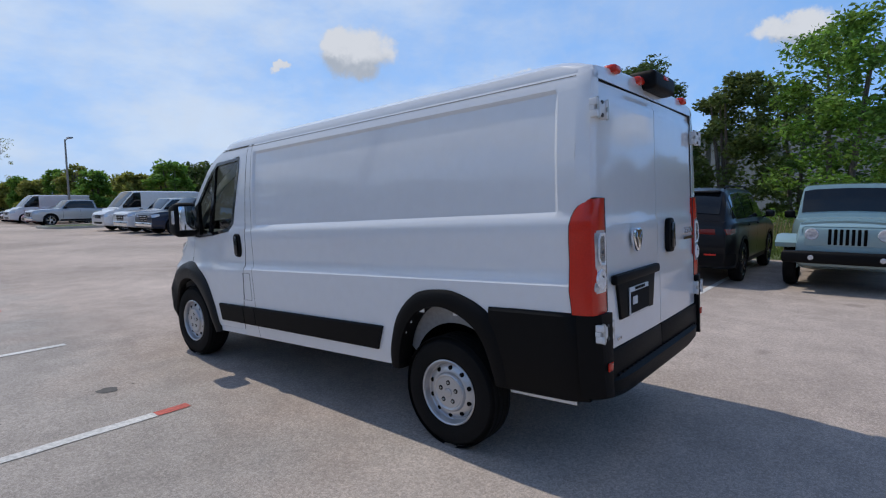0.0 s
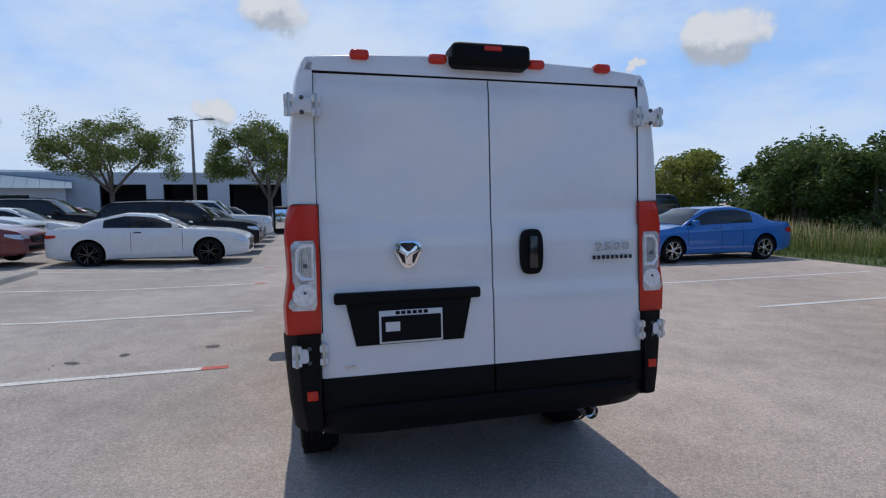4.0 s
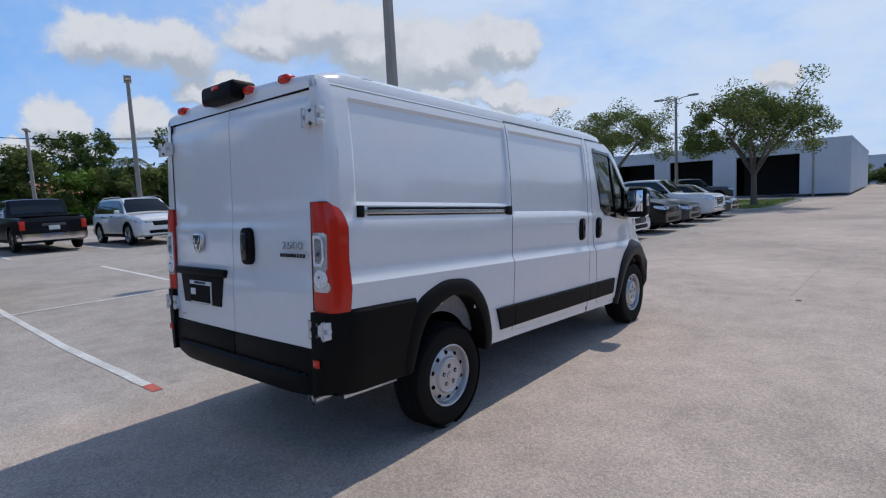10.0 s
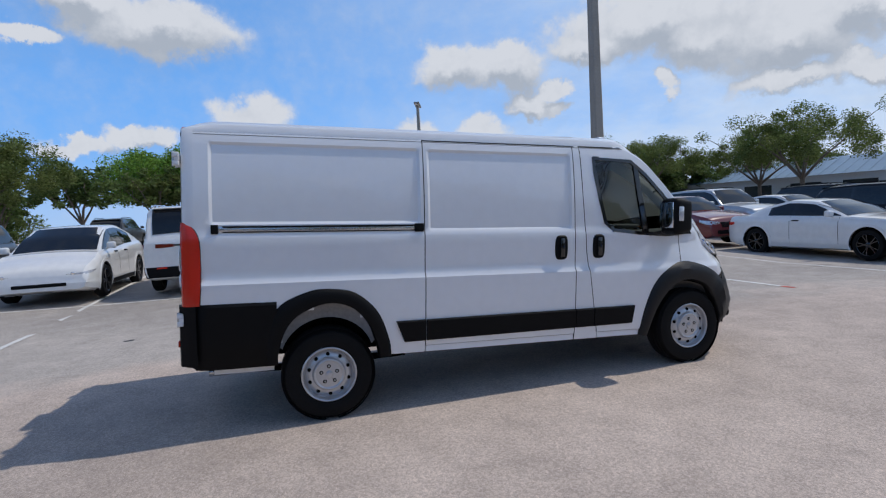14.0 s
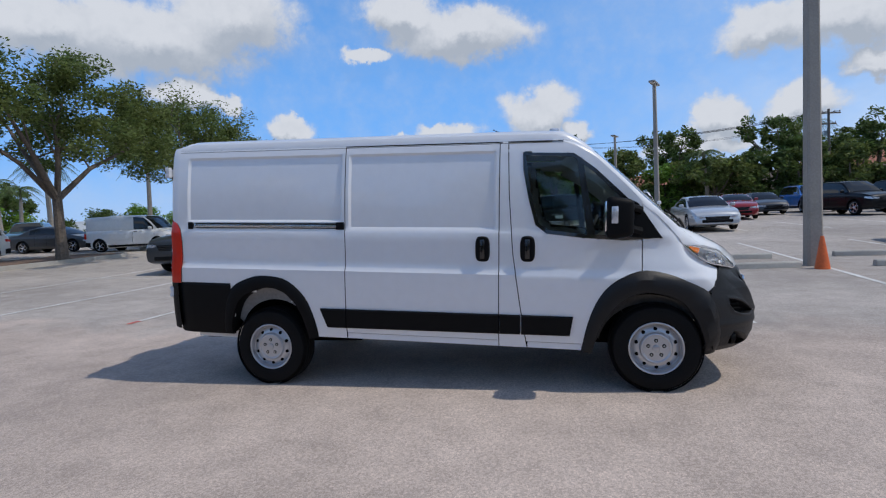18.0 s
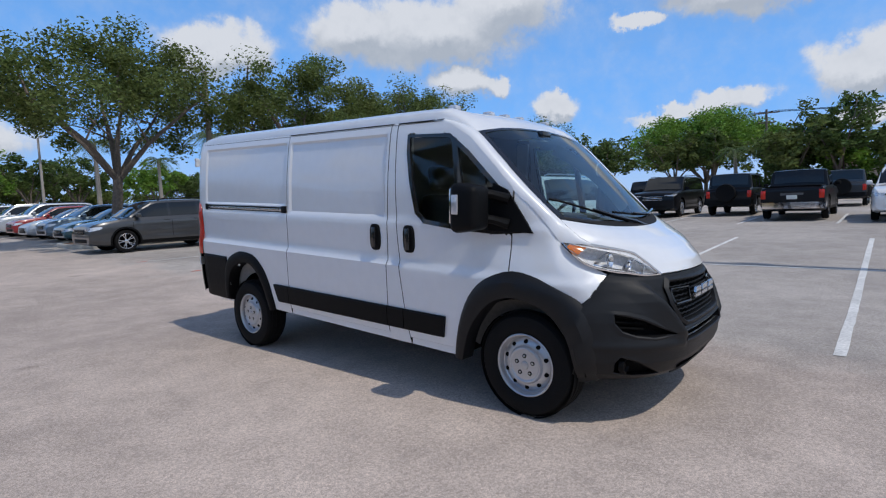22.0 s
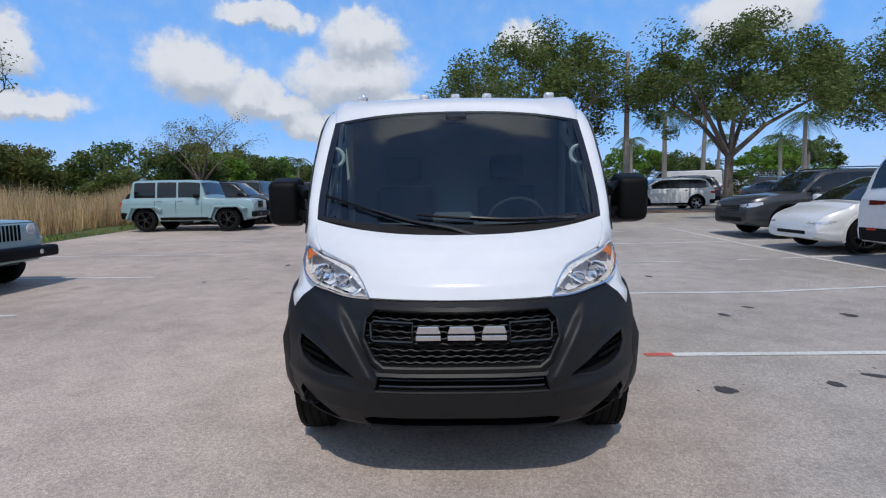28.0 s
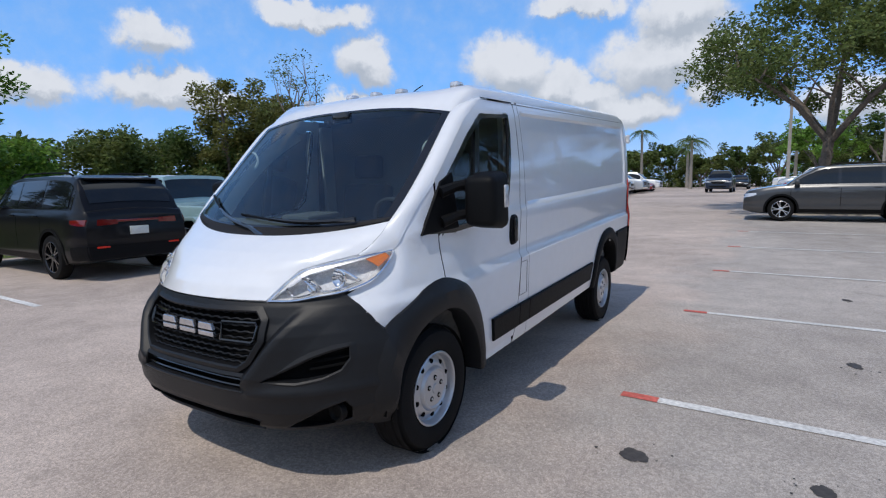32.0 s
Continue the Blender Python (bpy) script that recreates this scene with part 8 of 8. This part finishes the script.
# ---- verge and tall grass ----
bm = bmesh.new()
sheet(bm, [[(x, y, ground_z(x, y) + 0.05 + 0.05 * math.sin(x * 0.7 + y)) for y in (-12.3, -13.0, -16, -22, -40, -90)] for x in axis_steps([(-120, 120, 60)])])
for v in bm.verts:
    if v.co.y > -12.5:
        v.co.z = ground_z(v.co.x, v.co.y) + 0.006
tagged(to_object("grass_verge", bm, grass_mat), "rough green grass strip behind the stalls", "grass", kind="structure")


def blades(name, label, x0, x1, y0, y1, n, h0, h1, mat, seed):
    rng = np.random.default_rng(seed)
    x, y = rng.uniform(x0, x1, n), rng.uniform(y0, y1, n)
    z = np.array([ground_z(a, b) for a, b in zip(x, y)])
    h = rng.uniform(h0, h1, n) * (0.75 + 0.25 * np.sin(x * 0.8) * np.sin(y * 1.1))
    a = rng.uniform(0, math.pi * 2, n)
    w = 0.022
    lx, ly = rng.normal(0, 0.16, n) * h, rng.normal(0, 0.16, n) * h
    v = np.stack([np.stack([x - w * np.cos(a), y - w * np.sin(a), z], 1), np.stack([x + w * np.cos(a), y + w * np.sin(a), z], 1), np.stack([x + lx, y + ly, z + h], 1)], 1).reshape(-1, 3)
    me = bpy.data.meshes.new(name)
    me.from_pydata(v.tolist(), [], np.arange(n * 3).reshape(-1, 3).tolist())
    me.materials.append(mat)
    return tagged(new(name, me), label, "grass", kind="stuff")


straw = leaf_material("straw_blade", (0.60, 0.45, 0.25), 0.4)
green_blade = leaf_material("green_blade", (0.189, 0.246, 0.065), 0.3)
blades("tall_dry_grass", "tall straw-coloured dry grass along the wood", -36, -3, -20.5, -13.6, 30000, 1.1, 2.1, straw, 3)
blades("tall_green_grass", "knee-high green and straw grass along the wood", -3, 40, -19.5, -13.4, 22000, 0.4, 1.0, green_blade, 4)
blades("dry_grass_tips", "straw grass tips among green grass", -3, 40, -19.5, -14.0, 6000, 0.6, 1.2, straw, 5)
blades("mown_grass", "short green grass at the kerb", -36, 40, -14.4, -12.4, 16000, 0.06, 0.25, green_blade, 6)

# ---- lamp posts, cone, wheel stops, islands ----
pole_mat = material("weathered_concrete_pole", (0.33, 0.30, 0.26), 0.85, grain=0.1, scale=30, bump=0.002, spots=0.08)
head_mat = material("lamp_head_grey", (0.28, 0.28, 0.28), 0.5, grain=0.05, scale=30)


def lamp_post(x, y, height, arms, wide=0.115, square=True, label="tall concrete lamp post of the parking lot", turn=0.0, arm=0.9):
    ob = thing("lamp_post", label, "lamp post", pose(x, y, ground_z(x, y), 0, 0, turn), "lamp posts")
    bm = bmesh.new()
    w1, w2 = wide, wide * 0.62
    if square:
        rows = [[(w * c, w * s, z) for c, s in ((1, 0.7), (0.7, 1), (-0.7, 1), (-1, 0.7), (-1, -0.7), (-0.7, -1), (0.7, -1), (1, -0.7))] for w, z in ((w1, -0.1), (lerp(w1, w2, 0.5), height / 2), (w2, height))]
        vs = sheet(bm, rows, close=True)
        bm.faces.new(vs[-1])
    else:
        tube(bm, [(0, 0, -0.1), (0, 0, height)], [w1, w2], 10)
    part("pole", bm, pole_mat, ob)
    for k in range(arms):
        s = 1 if k == 0 else -1
        bm = bmesh.new()
        tube(bm, [(0, 0, height - 0.12), (s * arm * 0.6, 0, height - 0.02), (s * arm, 0, height)], 0.03, 6)
        a = part("arm", bm, head_mat, ob)
        bm = bmesh.new()
        box(bm, s * arm - 0.05 if s > 0 else -arm - 0.55, s * arm + 0.55 if s > 0 else -arm + 0.05, -0.16, 0.16, height - 0.03, height + 0.07, 0.03)
        hd = part("lamp_head", bm, head_mat, ob, "flat grey lamp head")
        bm = bmesh.new()
        cx = s * (arm + 0.25)
        box(bm, cx - 0.2, cx + 0.2, -0.12, 0.12, height - 0.04, height - 0.028)
        part("lamp_glass", bm, paper_white, hd)
    return ob


lamp_post(6.2, 7.25, 9.6, 2, 0.155)
lamp_post(5.97, 24.63, 7.4, 2, 0.13, turn=70, arm=0.12)
lamp_post(5.5, 41.0, 6.7, 2, 0.13, turn=70, arm=0.12)
lamp_post(33.2, 7.8, 7.2, 2, 0.12, False, "dark steel lamp post with two arms", turn=80)
lamp_post(-20.4, 8.2, 7.5, 1, 0.13, turn=-90, arm=0.5)
lamp_post(-22.0, 25.0, 7.6, 2, 0.12, turn=60, arm=0.5)
lamp_post(-40.0, 3.0, 8.0, 1, 0.12, turn=-90)
lamp_post(-38.0, 20.0, 7.6, 1, 0.12, turn=-90)
lamp_post(-55.0, 10.0, 8.0, 1, 0.12)
lamp_post(46.0, -10.5, 6.6, 1, 0.10, False, "thin steel lamp post", turn=180)
lamp_post(52.0, 2.0, 7.0, 1, 0.10, False, "thin steel lamp post", turn=90)
for x, y, hgt in ((24.0, 58.0, 8.5), (2.0, 56.0, 8.0)):
    ob = thing("utility_pole", "dark wooden utility pole with a crossarm", "utility pole", pose(x, y, ground_z(x, y)), "utility poles")
    bm = bmesh.new()
    tube(bm, [(0, 0, -0.1), (0, 0, hgt)], [0.14, 0.10], 8)
    part("pole", bm, bark, ob)
    bm = bmesh.new()
    box(bm, -1.1, 1.1, -0.06, 0.06, hgt - 0.7, hgt - 0.55)
    part("crossarm", bm, bark, ob)
    for q in (-0.9, -0.3, 0.3, 0.9):
        bm = bmesh.new()
        lathe(bm, [(0.0, 0.14), (0.03, 0.12), (0.05, 0.05), (0.03, 0.0)], 8, "z", (q, 0, hgt - 0.55))
        part("insulator", bm, concrete, ob)
wire_mat = material("power_line", (0.02, 0.02, 0.02), 0.6)
for q in (-0.9, 0.9):
    bm = bmesh.new()
    tube(bm, [(2.0 + q + 22 * k / 10, 56 + 2 * k / 10, 8.9 - 0.5 + 0.5 * k / 10 - 0.6 * math.sin(math.pi * k / 10)) for k in range(11)], 0.012, 4)
    tagged(to_object("power_line", bm, wire_mat), "thin sagging black power line between poles", "cable", "power lines")

orange_cone = material("orange_cone_plastic", (0.72, 0.14, 0.03), 0.55, grain=0.12, scale=30, spots=0.15)
cone = thing("traffic_cone", "faded orange traffic cone at the foot of a lamp post", "traffic cone", pose(6.15, 6.72, 0, 0, 0, 12))
bm = bmesh.new()
box(bm, -0.19, 0.19, -0.19, 0.19, 0.0, 0.035, 0.012)
part("base", bm, orange_cone, cone)
bm = bmesh.new()
lathe(bm, [(0.0, 0.74), (0.028, 0.74), (0.034, 0.72), (0.145, 0.05), (0.16, 0.034)], 24, "z")
part("cone_body", bm, orange_cone, cone)


def wheel_stop(x, y, turn=0.0):
    ob = thing("wheel_stop", "weathered grey concrete wheel stop on the asphalt", "wheel stop", pose(x, y, ground_z(x, y), 0, 0, turn), "wheel stops")
    bm = bmesh.new()
    prism(bm, [(-0.09, 0.0), (0.09, 0.0), (0.075, 0.10), (0.05, 0.125), (-0.05, 0.125), (-0.075, 0.10)], -0.91, 0.91, "x", 0.012)
    part("bar", bm, concrete, ob)
    for q in (-0.6, 0.6):
        bm = bmesh.new()
        lathe(bm, [(0.0, 0.131), (0.022, 0.131), (0.026, 0.124)], 12, "z", (q, 0, 0))
        part("anchor_pin", bm, steel, ob)
    return ob


for x in (4.95, 8.1):
    wheel_stop(x, 6.98, 2)
    wheel_stop(x, 8.62, -2)


def island(name, x0, x1, y0, y1, fill, label, round_r=1.2):
    """A raised kerb ring with earth or grass inside."""
    pts = []
    for cx, cy, a0 in ((x1 - round_r, y1 - round_r, 0), (x0 + round_r, y1 - round_r, 90), (x0 + round_r, y0 + round_r, 180), (x1 - round_r, y0 + round_r, 270)):
        pts += [(cx + round_r * math.cos(radians(a0 + q)), cy + round_r * math.sin(radians(a0 + q))) for q in (0, 22, 45, 68, 90)]
    cx, cy = (x0 + x1) / 2, (y0 + y1) / 2
    ob = thing(name, label, "kerbed island", pose(0, 0, 0), "islands", "structure")
    bm = bmesh.new()
    rows = []
    for f, h in ((0.0, -0.05), (0.0, 0.13), (0.012, 0.15), (0.14, 0.15), (0.15, 0.08)):
        rows.append([(p[0] + (cx - p[0]) / max(0.1, math.hypot(cx - p[0], cy - p[1])) * f, p[1] + (cy - p[1]) / max(0.1, math.hypot(cx - p[0], cy - p[1])) * f, ground_z(*p) + h) for p in pts])
    sheet(bm, rows, close=True)
    part("kerb", bm, concrete, ob)
    bm = bmesh.new()
    rows = [[(lerp(p[0], cx, f), lerp(p[1], cy, f), ground_z(lerp(p[0], cx, f), lerp(p[1], cy, f)) + 0.12 + 0.06 * f) for p in pts] for f in (0.03, 0.3, 0.6, 0.9)]
    vs = sheet(bm, rows, close=True)
    bm.faces.new(vs[-1])
    part("bed", bm, fill, ob)
    return ob


mulch = material("brown_mulch", (0.17, 0.11, 0.075), 0.95, grain=0.4, scale=25, bump=0.02, spots=0.2)
island("island_1", -21.6, -18.2, 2.0, 15.6, mulch, "kerbed mulch island with trees and a lamp post")
island("island_2", -21.6, -18.2, 18.6, 27.0, mulch, "kerbed mulch island with a tree")
island("island_3", 27.5, 43.0, 1.7, 6.6, grass_mat, "kerbed grass island with an oak")
island("island_4", 35.5, 39.5, -12.2, -6.4, grass_mat, "kerbed grass island beside the parked trucks")
blades("island_grass", "short green grass on the island", 28, 42.5, 2.1, 6.2, 5000, 0.06, 0.2, green_blade, 9)
for o in (bpy.data.objects["island_grass"],):
    o.location.z = 0.13

# ---- buildings ----
pale_wall = material("pale_blue_grey_render", (0.52, 0.57, 0.62), 0.85, grain=0.04, scale=8, spots=0.05)
tan_wall = material("tan_render", (0.55, 0.42, 0.32), 0.85, grain=0.05, scale=8, spots=0.06)
pink_wall = material("pink_render", (0.58, 0.40, 0.34), 0.85, grain=0.05, scale=8, spots=0.05)
grey_block = material("grey_concrete_wall", (0.24, 0.25, 0.26), 0.9, grain=0.08, scale=6, spots=0.1)
blue_roof = material("blue_metal_roof", (0.16, 0.25, 0.34), 0.45, grain=0.06, scale=12, spots=0.06)
tile_roof = material("terracotta_roof", (0.36, 0.15, 0.09), 0.85, grain=0.2, scale=20, spots=0.1)
bay_shade = material("bay_interior_shade", (0.02, 0.022, 0.024), 0.9)
window_glass = material("building_window", (0.03, 0.04, 0.05), 0.08, coat=0.5)


def building(name, label, x, y, turn, wide, deep, high, wall, openings, roof=None, parapet=0.25, thick=0.3):
    """Front along local x at y = 0, body behind it; openings (x0, x1, z0, z1, kind) cut through the front wall."""
    ob = thing(name, label, "building", pose(x, y, ground_z(x, y) - 0.3 - 0.05, 0, 0, turn), "buildings round the lot")
    xs = sorted({0.0, wide, *[q for o in openings for q in o[:2]]})
    zs = sorted({0.0, high, *[q for o in openings for q in o[2:4]]})
    bm = bmesh.new()
    for a, b in zip(xs, xs[1:]):
        for c, d in zip(zs, zs[1:]):
            mx, mz = (a + b) / 2, (c + d) / 2
            if not any(o[0] < mx < o[1] and o[2] < mz < o[3] for o in openings):
                box(bm, a, b, 0, thick, c, d)
    bmesh.ops.remove_doubles(bm, verts=bm.verts, dist=1e-4)
    part("front_wall", bm, wall, ob, smooth=False)
    for a, b, c, d in ((0, thick, thick, deep), (wide - thick, wide, thick, deep), (thick, wide - thick, deep - thick, deep)):
        bm = bmesh.new()
        box(bm, a, b, c, d, 0, high)
        part("wall", bm, wall, ob, smooth=False)
    for x0, x1, z0, z1, kind in openings:
        bm = bmesh.new()
        if kind == "bay":
            # added near-black panel paints the shade inside the bay
            box(bm, x0 - 0.1, x1 + 0.1, 4.0, 4.2, 0, z1 + 0.1)
            part("bay_back", bm, bay_shade, ob, smooth=False)
        else:
            box(bm, x0, x1, thick * 0.5, thick * 0.6, z0, z1)
            wv = part("window", bm, window_glass, ob, smooth=False)
            bm = bmesh.new()
            box(bm, x0 - 0.06, x1 + 0.06, -0.05, 0.08, z0 - 0.08, z0)
            part("sill", bm, concrete, wv, smooth=False)
    if roof is None:
        bm = bmesh.new()
        box(bm, -0.05, wide + 0.05, -0.05, deep + 0.05, high, high + parapet)
        part("parapet", bm, wall, ob, smooth=False)
    else:
        mat, rise = roof
        bm = bmesh.new()
        e = 0.5
        prism(bm, [(-e, high), (deep + e, high), (deep / 2, high + rise)], -e, wide + e, "x")
        part("roof", bm, mat, ob, smooth=False)
        n = int(wide / 0.9)
        for k in range(n + 1):
            bm = bmesh.new()
            q = k * wide / n
            tube(bm, [(q, -e, high + 0.03), (q, deep / 2, high + rise + 0.03)], 0.03, 4)
            part("roof_rib", bm, mat, ob)
    return ob


building("service_building", "pale blue-grey service building with open dark bays", 52.0, 29.0, -90, 29.6, 40.0, 4.5, pale_wall, [(9.5, 13.5, 0.02, 3.6, "bay"), (15.0, 19.0, 0.02, 3.6, "bay"), (21.0, 26.0, 0.02, 3.6, "bay")])
building("showroom", "long low building with a blue metal roof", 41.5, 44.0, -70, 24.0, 12.0, 3.0, pale_wall, [(2 + 4.2 * k, 4.6 + 4.2 * k, 0.9, 2.4, "window") for k in range(5)], (blue_roof, 1.9))
building("warehouse", "grey concrete building behind the wood", 16.0, -58.0, 155, 26.0, 14.0, 8.0, grey_block, [(3 + 5 * k, 5 + 5 * k, 5.0, 6.4, "window") for k in range(4)])
building("warehouse_tower", "taller grey block of the concrete building", 26.0, -56.0, 155, 9.0, 9.0, 10.2, grey_block, [(3, 6, 7.4, 8.6, "window")])
for nm, lab, x, y, w_, h_, wall_, rf_ in (("far_shop", "far tan shop with a flat roof", 20.0, 66.0, 18.0, 4.4, tan_wall, None), ("far_house", "far pink house with a tiled roof", 34.0, 72.0, 14.0, 5.0, pink_wall, (tile_roof, 2.0)), ("far_store", "far pale tan store with a flat roof", -2.0, 70.0, 26.0, 3.8, tan_wall, None), ("far_office", "far low pink office", 8.0, 62.0, 14.0, 3.4, pink_wall, (tile_roof, 1.5))):
    building(nm, lab, x, y, 0, w_, 8.0, h_, wall_, [(1.5 + 3.4 * k, 3.3 + 3.4 * k, 1.0, 2.4, "window") for k in range(int((w_ - 2) / 3.4))], rf_)
building("far_wall", "far low white store at the end of the lot", -96.0, 52.0, 90, 70.0, 6.0, 3.4, pale_wall, [(3 + 8 * k, 6 + 8 * k, 0.9, 2.2, "window") for k in range(8)])
building("far_depot", "far white warehouse at the end of the road", 120.0, 14.0, -90, 46.0, 20.0, 5.0, pale_wall, [(4 + 6 * k, 8 + 6 * k, 0.1, 3.6, "bay") for k in range(6)])
for k in range(9):
    oak(-78 - 3 * (k % 2), -16 + 4.6 * k, 5.6 + 1.2 * math.sin(k * 2.1), 3.4, 80 + k, dark_leaf if k % 2 else oak_leaf, 0.22, 40, 70, 0.22, label="bushy green tree at the far edge of the lot", group="far trees")
